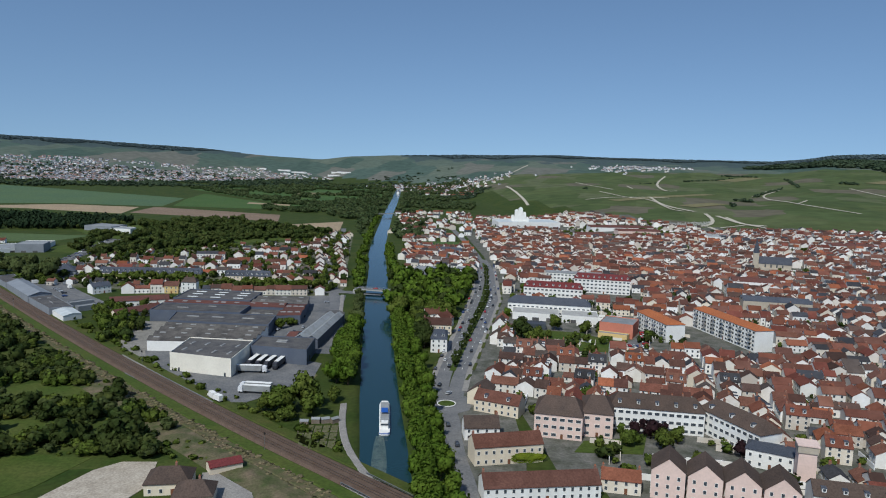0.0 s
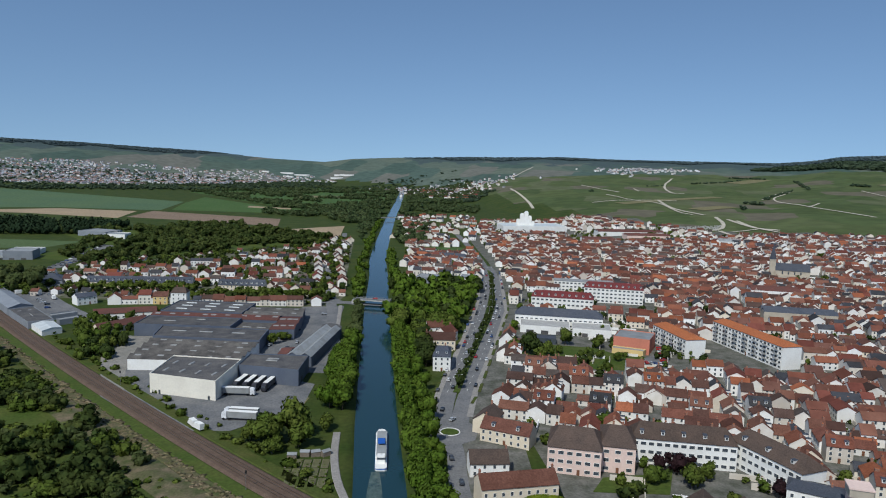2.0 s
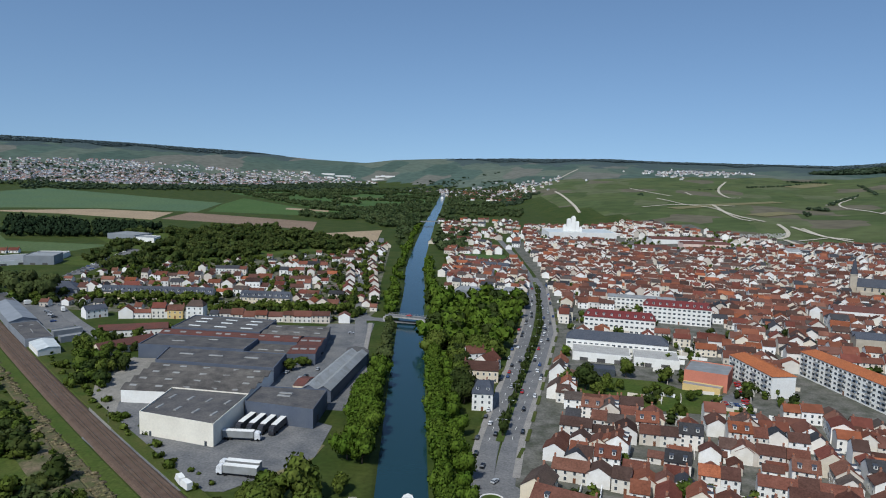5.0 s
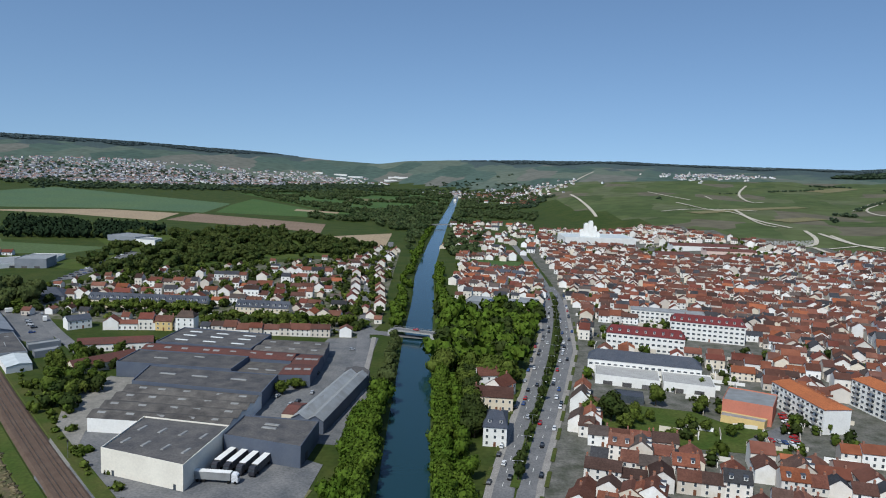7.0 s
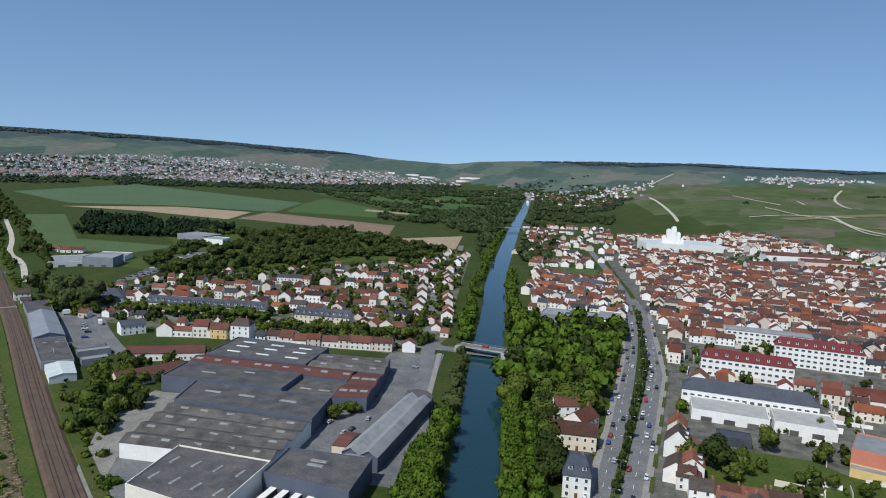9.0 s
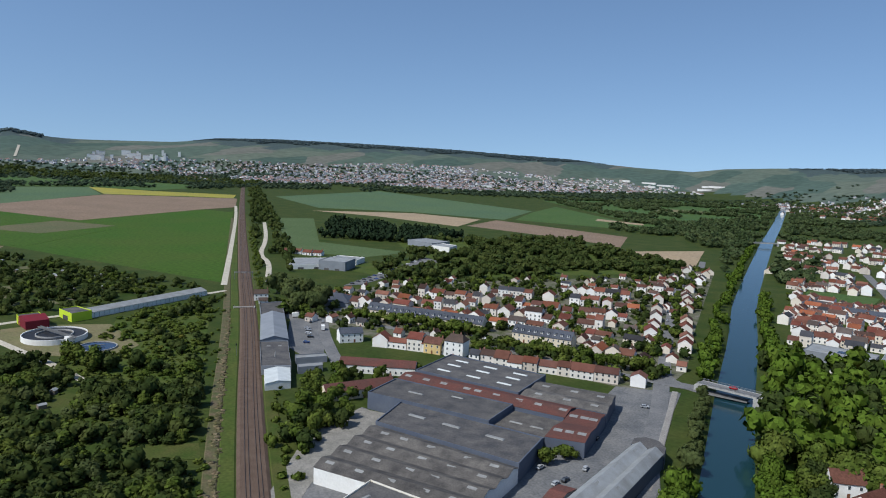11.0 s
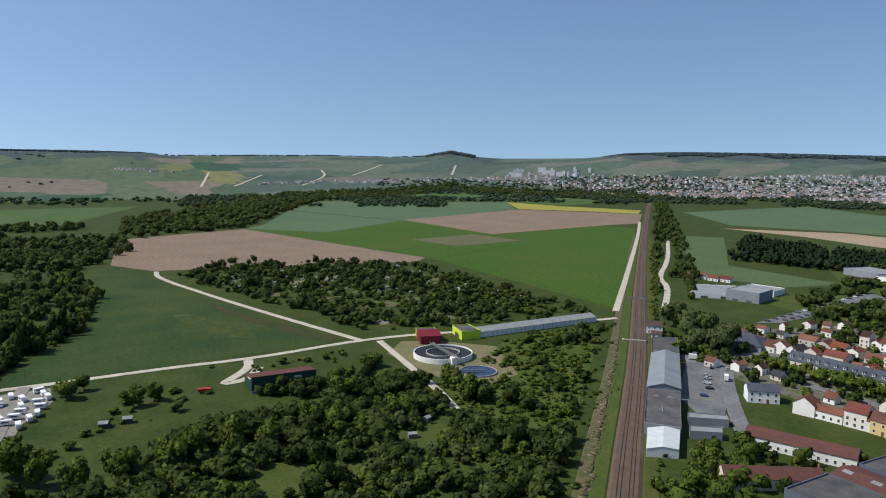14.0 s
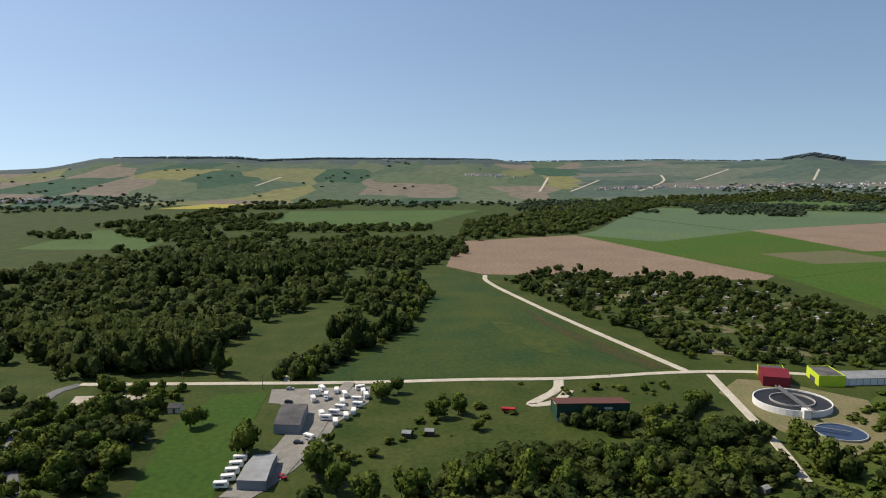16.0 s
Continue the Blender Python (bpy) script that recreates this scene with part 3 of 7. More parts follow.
# far valley leaves: woodland green lightened and blued as haze would
M["valley"] = mat("hazed_valley_trees", (0.05, 0.08, 0.03), (0.098, 0.122, 0.05), 30, fine=5, vary=0.3, island=True, rough=0.7, leafy=0.4, spec=0.04)
M["bark"] = mat("bark", (0.11, 0.085, 0.06), size=1.0)
rng = np.random.default_rng(7)


def quads_mesh(name, verts, quads, tris, material, normals=None):
    me = bpy.data.meshes.new(name)
    nv, nq, nt = len(verts), len(quads), len(tris)
    me.vertices.add(nv)
    me.vertices.foreach_set("co", np.ascontiguousarray(verts, np.float32).ravel())
    me.loops.add(nq * 4 + nt * 3)
    me.loops.foreach_set("vertex_index", np.concatenate([np.ravel(quads), np.ravel(tris)]).astype(np.int32))
    me.polygons.add(nq + nt)
    me.polygons.foreach_set("loop_start", np.concatenate([np.arange(nq) * 4, nq * 4 + np.arange(nt) * 3]).astype(np.int32))
    me.materials.append(material)
    me.update(calc_edges=True)
    if normals is not None:  # soft shading over the crown instead of card by card
        me.polygons.foreach_set("use_smooth", np.ones(nq + nt, bool))
        me.normals_split_custom_set_from_vertices(normals)
    return me


def crown(cards, size, lobes, tall=1.0, seed=0):
    """Leaf clumps on a crown of some lobes, about one unit in radius, its base at z = 0: verts, quads, tris."""
    r = np.random.default_rng(seed)
    centre = r.normal(size=(lobes, 3)) * (0.42, 0.42, 0.3)
    centre[:, 2] = centre[:, 2] * tall + tall
    big = r.uniform(0.45, 0.68, lobes)
    big[0], centre[0] = 0.8, (0, 0, tall * 0.95)
    k = r.integers(0, lobes, cards)
    d = r.normal(size=(cards, 3))
    d /= np.linalg.norm(d, axis=1)[:, None]
    p = centre[k] + d * (big[k] * r.uniform(0.82, 1.1, cards))[:, None] * (1, 1, tall * 0.95)
    n = d + r.normal(size=(cards, 3)) * 0.45
    n /= np.linalg.norm(n, axis=1)[:, None]
    a = np.cross(n, r.normal(size=(cards, 3)))
    a /= np.linalg.norm(a, axis=1)[:, None]
    b = np.cross(n, a)
    s = (size * r.uniform(0.6, 1.35, cards))[:, None]
    v = np.stack([p - a * s - b * s * 0.7, p + a * s * 0.8 - b * s, p + a * s + b * s * 0.8 + n * s * 0.4, p - a * s * 0.7 + b * s], 1).reshape(-1, 3)
    q = np.arange(cards * 4).reshape(-1, 4)
    out = p - (0, 0, tall * 0.8)
    out /= np.linalg.norm(out, axis=1)[:, None]
    soft = out * 0.5 + d * 0.45 + n * 0.45 + (0, 0, 0.15)
    normals = np.repeat(soft / np.linalg.norm(soft, axis=1)[:, None], 4, 0)
    if cards < 100:  # plainer cores far off
        ico = np.array([(1, 0, 0), (-1, 0, 0), (0, 1, 0), (0, -1, 0), (0, 0, 1), (0, 0, -1)], float)
        tri = np.array([(0, 2, 4), (2, 1, 4), (1, 3, 4), (3, 0, 4), (2, 0, 5), (1, 2, 5), (3, 1, 5), (0, 3, 5)])
        tris = []
        for c, w in zip(centre, big):
            tris.append(tri + len(v))
            v = np.concatenate([v, c + ico * w * 0.95 * (1, 1, tall * 0.95)])
            normals = np.concatenate([normals, ico])
        v[:, 2] -= max(v[:, 2].min(), -9)
        return v, q, np.concatenate(tris), normals
    g = (1 + 5 ** 0.5) / 2
    ico = np.array([(-1, g, 0), (1, g, 0), (-1, -g, 0), (1, -g, 0), (0, -1, g), (0, 1, g), (0, -1, -g), (0, 1, -g), (g, 0, -1), (g, 0, 1), (-g, 0, -1), (-g, 0, 1)], float) / 1.902
    tri = np.array([(0, 11, 5), (0, 5, 1), (0, 1, 7), (0, 7, 10), (0, 10, 11), (1, 5, 9), (5, 11, 4), (11, 10, 2), (10, 7, 6), (7, 1, 8),
                    (3, 9, 4), (3, 4, 2), (3, 2, 6), (3, 6, 8), (3, 8, 9), (4, 9, 5), (2, 4, 11), (6, 2, 10), (8, 6, 7), (9, 8, 1)])
    tris = []
    for c, w in zip(centre, big):
        tris.append(tri + len(v))
        v = np.concatenate([v, c + ico * w * 0.86 * (1, 1, tall * 0.95)])
        normals = np.concatenate([normals, ico])
    v[:, 2] -= max(v[:, 2].min(), -9)
    return v, q, np.concatenate(tris), normals


def tree_kind(label, leaf, wide, high, stem, tall=1.0, seed=0, cards=420, size=0.14, name="tree", category="tree"):
    """A tree with a tapered trunk, limbs and a crown of leaf clumps, standing at the origin."""
    ob = thing(name, label, category)
    s = Shape()
    s.tube(0, 0, -0.4, stem + high * 0.3, 0.03 * high, 0.014 * high, 7)
    r = random.Random(seed)
    for k in range(5):
        t = k * 1.257 + r.random()
        z = stem + r.random() * high * 0.15
        s.limb((0, 0, z), (math.cos(t) * wide * 0.55, math.sin(t) * wide * 0.55, z + high * 0.25), 0.012 * high, 0.005 * high)
    part("trunk", s, M["bark"], ob)
    v, q, t, soft = crown(cards, size, 9, tall, seed)
    top = v[:, 2].max()
    v = v * (wide, wide, (high - stem) / top) + (0, 0, stem)
    part("crown", quads_mesh("crown", v, q, t, M[leaf], soft), None, ob)
    return ob


KINDS = {
    "lime": [tree_kind("bright green lime tree on the canal bank", "lime", 4.6, 12 + k, 1.6, 1.0, 10 + k, 800, 0.095) for k in range(3)],
    "broad": [tree_kind("broad green deciduous tree", "leaf", 4.8, 11 + k, 1.8, 0.95, 20 + k, 760, 0.098) for k in range(3)],
    "dark": [tree_kind("tall dark chestnut tree in full leaf", "dark_leaf", 6.2, 16 + k, 2.2, 1.0, 30 + k, 900, 0.09) for k in range(2)],
    "big": [tree_kind("large spreading park tree in full leaf", "leaf", 7.0, 17 + k, 2.4, 0.95, 40 + k, 900, 0.09) for k in range(2)],
    "small": [tree_kind("small clipped green garden tree", "leaf", 2.3, 5.5 + k, 1.2, 1.0, 50 + k, 220, 0.17) for k in range(2)],
    "street": [tree_kind("slender dark street tree of the boulevard", "dark_leaf", 1.9, 8 + k, 1.5, 1.5, 60 + k, 240, 0.17) for k in range(2)],
    "willow": [tree_kind("grey-green willow by the water", "grey_leaf", 4.6, 10, 0.8, 0.9, 70, 420, 0.14)],
    "poplar": [tree_kind("tall narrow dark green poplar", "dark_leaf", 2.4, 16, 0.1, 1.0, 80, 380, 0.16)],
    "copper": [tree_kind("copper beech with purple leaves", "purple", 3.6, 9, 1.2, 1.1, 90, 360, 0.15)],
}
planted = {k: 0 for k in KINDS}


far_trees = [], []


def plant(kind, x, y, scale=1.0):
    """The first of each kind is the thing itself, the others are copies."""
    if kind in ("broad", "dark", "big") and (y > 560 or x < -425 or y > 480 and x > 0 and len(far_trees[0]) < 200):
        w = {"broad": 4.8, "dark": 6.2, "big": 7.0}[kind] * scale
        far_trees[kind == "dark"].append((x, y, w * random.uniform(0.9, 1.1), w * 2.3))
        return
    row = KINDS[kind]
    n = planted[kind]
    planted[kind] += 1
    m = stand(x, y, random.uniform(0, 360))
    if n < len(row):
        row[n].matrix_world = m
        return
    ob = copy_thing(row[n % len(row)], m)
    ob.scale = (scale * random.uniform(0.85, 1.15), scale * random.uniform(0.85, 1.15), scale * random.uniform(0.82, 1.12))


def canal_x(y):
    return float(along(y, CANAL))


random.seed(4)
for y in range(315, 432, 7):
    plant("lime", canal_x(y) - 15.5 + random.uniform(-1, 1), y, 0.95)
    plant("lime", canal_x(y + 3) - 22 + random.uniform(-1.5, 1.5), y + 3, 0.9) if y < 400 else None
for y in range(170, 470, 7):
    plant("lime", canal_x(y) + 15 + random.uniform(-1, 1), y, 0.95)
    if y % 2:
        plant("lime", canal_x(y + 3) + 21.5 + random.uniform(-1.5, 1.5), y + 3, 0.8)
stood = []
for k in range(900):
    y = random.uniform(472, 655)
    x = random.uniform(canal_x(y) + 16, min(80, 60 + (y - 490) * 0.15))
    if len(stood) < 62 and all((x - p) ** 2 + (y - q) ** 2 > 90 for p, q in stood):
        stood.append((x, y))
        plant(("big", "big", "dark")[k % 3], x, y, random.uniform(0.8, 1.1))
for y in range(392, 500, 8):
    plant("dark" if y % 3 else "broad", canal_x(y) + 29 + random.uniform(-2, 2), y, random.uniform(0.6, 0.8))
for y in range(455, 560, 11):
    plant("willow", canal_x(y) - 14 + random.uniform(-2, 2), y, random.uniform(0.55, 0.9))
for y in range(585, 700, 10):
    plant("broad", canal_x(y) - 17 + random.uniform(-3, 3), y, random.uniform(0.8, 1.05))
for y in range(660, 900, 12):
    plant("broad", canal_x(y) + 15 + random.uniform(-2, 3), y, random.uniform(0.7, 0.95))
for y in range(700, 1350, 17):
    plant("broad", canal_x(y) - 17 + random.uniform(-4, 3), y, random.uniform(0.6, 0.9))
for x, y, s in ((-16, 272, 1.25), (-8, 280, 1.2), (-20, 283, 1.05), (-3, 270, 0.9), (-24, 274, 0.8), (5, 290, 0.7), (-12, 262, 0.7)):
    plant("broad", x, y, s)
for x, y, s in ((128, 300, 0.9), (135, 246, 1.0), (150, 244, 0.9), (158, 251, 0.8), (126, 236, 0.7), (104, 268, 0.6)):
    plant("broad", x, y, s * 0.8)
for x, y in ((148, 256), (153, 259), (180, 238), (142, 258)):
    plant("copper", x, y, 0.8)
for k in range(38):  # boulevard's planted middle
    y = 350 + k * 10
    x = float(np.interp(y, [345, 475, 560, 700, 790], [62, 78, 90, 95.5, 95]))
    plant("street", x + random.uniform(-0.5, 0.5), y + random.uniform(-2, 2), random.uniform(0.6, 1.0))
for x, y, s in ((133, 452, 1.1), (155, 447, 0.9), (103, 492, 0.8), (97, 428, 1.1), (107, 424, 1.2), (112, 415, 0.8), (138, 420, 0.6), (143, 424, 0.7),
                (150, 420, 0.6), (126, 430, 0.6), (120, 436, 0.6), (160, 415, 0.6), (116, 424, 0.8), (100, 436, 0.7)):
    plant("dark" if s == 1.2 else "broad", x, y, s * 0.85)
for x0, y0, x1, y1, n in ((-276, 585, -164, 597, 20), (-143, 578, -52, 582, 16)):  # clipped rows before the village terraces
    for k in range(n):
        t = (k + random.uniform(0.3, 0.7)) / n
        plant("small", x0 + (x1 - x0) * t, y0 + (y1 - y0) * t - 2, random.uniform(1.35, 1.7))
for x, y, s in ((-152, 560, 1.0), (-148, 470, 0.7), (-52, 470, 0.7), (-55, 430, 0.9), (-52, 440, 0.8), (-58, 445, 0.7), (-160, 500, 0.8), (-176, 452, 1.1), (-168, 440, 1.0),
                (-182, 440, 1.2), (-175, 425, 1.0), (-190, 450, 1.0), (-160, 425, 0.9), (-155, 412, 0.8), (-165, 410, 0.9), (-148, 425, 0.7), (-183, 465, 0.9)):
    plant("broad", x, y, s * 0.8)
for x, y in ((-454, 37), (-447, 47), (-440, 62), (-440, 73), (-436, 84), (-440, 98), (-439, 109), (-446, 115), (-432, 130), (-505, 184), (-488, 201), (-496, 206), (-522, 217), (-532, 223)):
    plant("poplar", x, y, random.uniform(1.3, 1.65))
    plant("broad" if x > -480 else "dark", x - random.uniform(5, 9), y + random.uniform(-5, 5), random.uniform(0.7, 0.95))
for x, y in ((-373, 620), (-338, 596), (-315, 583), (-304, 585), (-306, 599), (-357, 622), (-335, 613)):
    plant("willow", x, y, 1.75)
for x, y, s in ((-319, 172, 1.3), (-357, 98, 1.35), (-379, 115, 1.1), (-304, 125, 1.4), (-294, 205, 1.4), (-386, 224, 1.1), (-279, 258, 1.4), (-341, 97, 0.9), (-293, 111, 1.3), (-305, 93, 1.2), (-284, 268, 1.3), (-288, 284, 1.4), (-284, 297, 1.2), (-325, 344, 1.3), (-372, 382, 1.1), (-316, 403, 1.3),
                (-297, 400, 1.2), (-288, 327, 1.3), (-287, 360, 1.3), (-296, 318, 1.2), (-300, 345, 1.0), (-276, 240, 1.2), (-272, 226, 1.1), (-398, 232, 1.0), (-360, 252, 1.1), (-365, 262, 0.8), (-320, 172, 0.9), (-300, 205, 0.9), (-283, 214, 1.0), (-350, 140, 1.0), (-345, 118, 1.0), (-320, 108, 1.2), (-375, 115, 0.9),
                (-345, 270, 0.6), (-390, 100, 0.8), (-310, 120, 0.9), (-330, 205, 0.5), (-352, 350, 0.8), (-360, 356, 0.7)):
    plant("broad", x, y, s * 0.85)


def wood(name, spots, material, label, seed, kinds=(1.0,), category="trees", far=False, low=False, mid=False):
    """Many crowns in one mesh; spots: rows of x, y, half width, height."""
    kinds3 = [crown(9 if far and low else 22 if far else 34 if low else 64 if mid else 116, 0.46 if far and low else 0.38 if far else 0.32 if low else 0.24 if mid else 0.185, 1 if low else 2 if far else 4, k, seed + n) for n, k in enumerate(list(kinds) * 3)]
    turn = rng.uniform(0, 6.283, len(spots))
    vs, qs, ts, ns, at = [], [], [], [], 0
    z = np.maximum(height(spots[:, 0], spots[:, 1]), 0)
    for (x, y, w, h), a, g, n in zip(spots, turn, z, rng.integers(0, len(kinds3), len(spots))):
        v, q, t, soft = kinds3[n]
        c, s = math.cos(a), math.sin(a)
        top = v[:, 2].max()
        vs.append(np.stack([(v[:, 0] * c - v[:, 1] * s) * w + x, (v[:, 0] * s + v[:, 1] * c) * w + y, v[:, 2] / top * h + g - 0.1], -1))
        ns.append(np.stack([soft[:, 0] * c - soft[:, 1] * s, soft[:, 0] * s + soft[:, 1] * c, soft[:, 2]], -1))
        qs.append(q + at)
        ts.append(t + at)
        at += len(v)
    me = quads_mesh(name, np.concatenate(vs), np.concatenate(qs), np.concatenate(ts), material, np.concatenate(ns))
    return tagged(new(name, me), label, category, kind="stuff")


for n, found in enumerate(far_trees):
    wood("canal_trees", np.array(found), M["dark_leaf" if n else "lime"], "trees along the canal and in the park", 400 + n * 5)


def spots_in(poly, count, w0, w1, h0, h1, keep=None):
    xs, ys = [p[0] for p in poly], [p[1] for p in poly]
    out, tries = [], 0
    while len(out) < count and tries < count * 30:
        tries += 1
        x, y = rng.uniform(min(xs), max(xs)), rng.uniform(min(ys), max(ys))
        if inside(x, y, poly) and (keep is None or keep(x, y)):
            w = rng.uniform(w0, w1)
            out.append((x, y, w, h0 + (h1 - h0) * (w - w0) / (w1 - w0) * rng.uniform(0.7, 1.2)))
    return out


def clear_of_line(pts, gap):
    a = np.array(densify(pts, 6.0))
    return lambda x, y: np.min((a[:, 0] - x) ** 2 + (a[:, 1] - y) ** 2) > gap * gap


off_rail = clear_of_line(RAIL, 17)
off_lane = clear_of_line([(-414, 652), (-500, 745), (-545, 775), (-640, 887), (-811, 1060)], 8)
off_track = clear_of_line([(-426, 408), (-360, 400), (-324, 396), (-288, 389)], 6)


def off_water(x, y):
    return abs(x - float(along(y, CANAL))) > 19 and not any(inside(x, y, p) for kind, p, _ in FIELDS[10:18])


def uneven(x, y, size, cut):
    return noise.noise(Vector((x / size, y / size, 3.3))) > cut


SCRUB = [(-25, 215), (-150, 335), (-240, 420), (-330, 508), (-388, 565), (-398, 500), (-330, 465), (-305, 425), (-292, 395), (-345, 380), (-345, 350), (-318, 300), (-300, 268), (-262, 205), (-190, 160), (-110, 165), (-85, 205)]
LAWNS = [
    [(-158, 290), (-148, 302), (-109, 297), (-102, 278), (-121, 273), (-144, 267)], [(-112, 214), (-98, 218), (-76, 216), (-84, 190), (-92, 180), (-115, 180)], [(-133, 251), (-112, 253), (-98, 241), (-118, 227)],
    [(-267, 295), (-249, 328), (-238, 327), (-234, 293), (-253, 273)], [(-274, 341), (-275, 374), (-254, 378), (-250, 343)],
    [(-356, 223), (-373, 270), (-342, 304), (-312, 300), (-280, 262), (-277, 222)], [(-197, 352), (-180, 368), (-168, 358), (-186, 340)],
]
for n, pts in enumerate(LAWNS):
    if n != 5:
        patch("grass_plot", pts, M["lawn"] if n < 3 else M["rough"], "mown grass between hedges" if n < 3 else "rough grass clearing in the scrub", "grass", 0.16)


THICKET = [(-285, 392), (-330, 402), (-352, 440), (-388, 480), (-402, 520), (-392, 562), (-330, 508), (-240, 420), (-262, 392)]


PASTURE = [(-345, 214), (-364, 245), (-367, 286), (-334, 336), (-326, 356), (-318, 333), (-319, 309), (-317, 276), (-301, 257), (-278, 243), (-264, 240), (-281, 196), (-309, 205)]


def works_clear(x, y):
    return math.hypot(x + 336, y - 430) > 16 and math.hypot(x + 373, y - 427) > 26 and not inside(x, y, PASTURE)


def scrub_ok(x, y):
    return not (inside(x, y, THICKET) and random.random() < 0.9) and works_clear(x, y) and not any(inside(x, y, p) for p in LAWNS) and off_rail(x, y) and off_track(x, y) and not (-88 < x < -10 and y < 218)


patch("grass_plot", SCRUB, mat("waste_grass", (0.034, 0.058, 0.01), (0.07, 0.084, 0.02), 12, fine=1.4), "long grass between the shrubs of the waste land", "grass", 0.05)
for n, (count, m, cut, w1, h1, label) in enumerate(((560, "wood", -0.14, 4.8, 9.0, "dense green shrubs and self-sown trees on waste land"), (400, "leaf", -0.2, 4.2, 7.5, "bright green thicket on waste land"),
                                                    (230, "grey_leaf", -0.3, 4.0, 7.0, "grey-green willow scrub on waste land"), (380, "dark_leaf", -0.12, 5.6, 11.0, "dark trees scattered through the scrub"))):
    wood("scrub", np.array(spots_in(SCRUB, count, 1.6, w1, 2.2, h1, lambda x, y: scrub_ok(x, y) and uneven(x + n * 300, y, 24, cut))), M[m], label, 100 + n * 3)
patch("grass_plot", THICKET, M["lawn"], "bright long grass beside the railway", "grass", 0.08)
wood("shrubs", np.array(spots_in(THICKET, 560, 0.8, 2.3, 0.9, 3.2, lambda x, y: off_rail(x, y) and works_clear(x, y) and uneven(x, y, 14, -0.35))), M["leaf"], "low bright thicket beside the railway", 113, low=True)
wood("shrubs", np.array(spots_in(SCRUB, 90, 1.2, 2.6, 1.6, 3.4, lambda x, y: scrub_ok(x, y) and uneven(x, y, 30, 0.1))), mat("yellow_leaves", (0.17, 0.16, 0.03), (0.12, 0.135, 0.03), 8, fine=1.2, vary=0.3, island=True, leafy=0.3, spec=0.04), "yellow-green flowering shrubs in the scrub", 112, low=True)
wood("shrubs", np.array(spots_in([(-20, 215), (-400, 590), (-385, 540), (-300, 380), (-350, 360), (-345, 270), (-290, 215), (-90, 160), (-85, 205)], 900, 0.7, 1.9, 0.9, 2.6, lambda x, y: scrub_ok(x, y) and uneven(x, y, 15, -0.2))), M["leaf"],
     "low green bushes in long grass", 114, low=True)
wood("shrubs", np.array(spots_in([(-300, 215), (-345, 270), (-352, 360), (-412, 385), (-412, 245), (-350, 240), (-330, 205)], 55, 0.6, 3.2, 0.8, 4.0, lambda x, y: uneven(x, y, 18, 0.0) and not (-392 < x < -352 and 300 < y < 348))), M["leaf"],
     "bushes in the pasture", 116, low=True)
wood("brambles", np.array([(x0 + (y1 - y0) / math.hypot(x1 - x0, y1 - y0) * -o, y0 - (x1 - x0) / math.hypot(x1 - x0, y1 - y0) * -o, w, w * 0.55)
                           for (x0, y0), (x1, y1) in zip(densify(RAIL, 3.0), densify(RAIL, 3.0)[1:]) if 195 < y0 < 560 for o, w in [(rng.uniform(12, 15 + 12 * (y0 < 350) * rng.uniform(0, 1)), rng.uniform(0.6, 1.7)) for _ in range(5 if y0 < 350 else 2)]]),
     mat("dead_brambles", (0.22, 0.165, 0.105), (0.1, 0.1, 0.04), 6, fine=0.8, vary=0.3, island=True), "cut brown brambles on the railway bank", 117, low=True)
wood("woodland", np.array(spots_in([(-410, 62), (-405, 120), (-372, 122), (-330, 120), (-275, 128), (-240, 110), (-290, 60)], 120, 1.8, 4.6, 3, 9,
                                   lambda x, y: not (-400 < x < -370 and 64 < y < 112) and not (-332 < x < -296 and 90 < y < 124))), M["leaf"], "trees and bushes round the small car park", 119)
wood("woodland", np.array(spots_in([(-196, 432), (-149, 373), (-137, 380), (-146, 422), (-164, 486), (-201, 475)], 26, 2.2, 4.6, 5, 10)), M["leaf"], "trees between the railway and the sheds", 790)
wood("woodland", np.array(spots_in([(-196, 432), (-149, 373), (-137, 380), (-146, 422), (-164, 486), (-201, 475)], 16, 2.0, 4.2, 5, 9)), M["dark_leaf"], "dark trees between the railway and the sheds", 794)
wood("hedge", np.array([(-345 - k * 2.2 + random.uniform(-0.8, 0.8), 362 + k * 1.4 + random.uniform(-1, 1), 2.4, 6) for k in range(18)]), M["dark_leaf"], "dark clipped conifer hedge of a garden plot", 118)
wood("woodland", np.array(spots_in([(-736, -20), (-736, 160), (-860, 150), (-870, -60)], 220, 4, 7, 17, 24)), M["dark_leaf"], "tall dark plantation among the riverside trees", 720, (1.5,), mid=True)
wood("woodland", np.array(spots_in([(-445, 30), (-450, 114), (-522, 106), (-546, -55)], 330, 3, 6, 9, 18)), M["wood"], "dense trees along the wood's edge", 724, mid=True)
wood("hedge", np.array([(-331 + random.uniform(-2, 2), 352 + k * 2.2, 3.0, random.uniform(6, 9)) for k in range(20)]), M["dark_leaf"], "dark hedge beside the farm track", 728)
for n, (count, m, w1, h1) in enumerate(((40, "wood", 4.6, 9.0), (34, "grey_leaf", 3.2, 5.5), (14, "dark_leaf", 5.0, 10.0))):
    wood("woodland", np.array(spots_in([(-262, 200), (-300, 214), (-335, 256), (-352, 300), (-350, 348), (-318, 300), (-290, 262)], count, 1.4, w1, 2.2, h1, works_clear)), M[m], "trees and bushes at the edge of the pasture", 760 + 4 * n)
EDGE = [(-773, 243), (-675, 253), (-541, 239), (-472, 210), (-417, 184)]
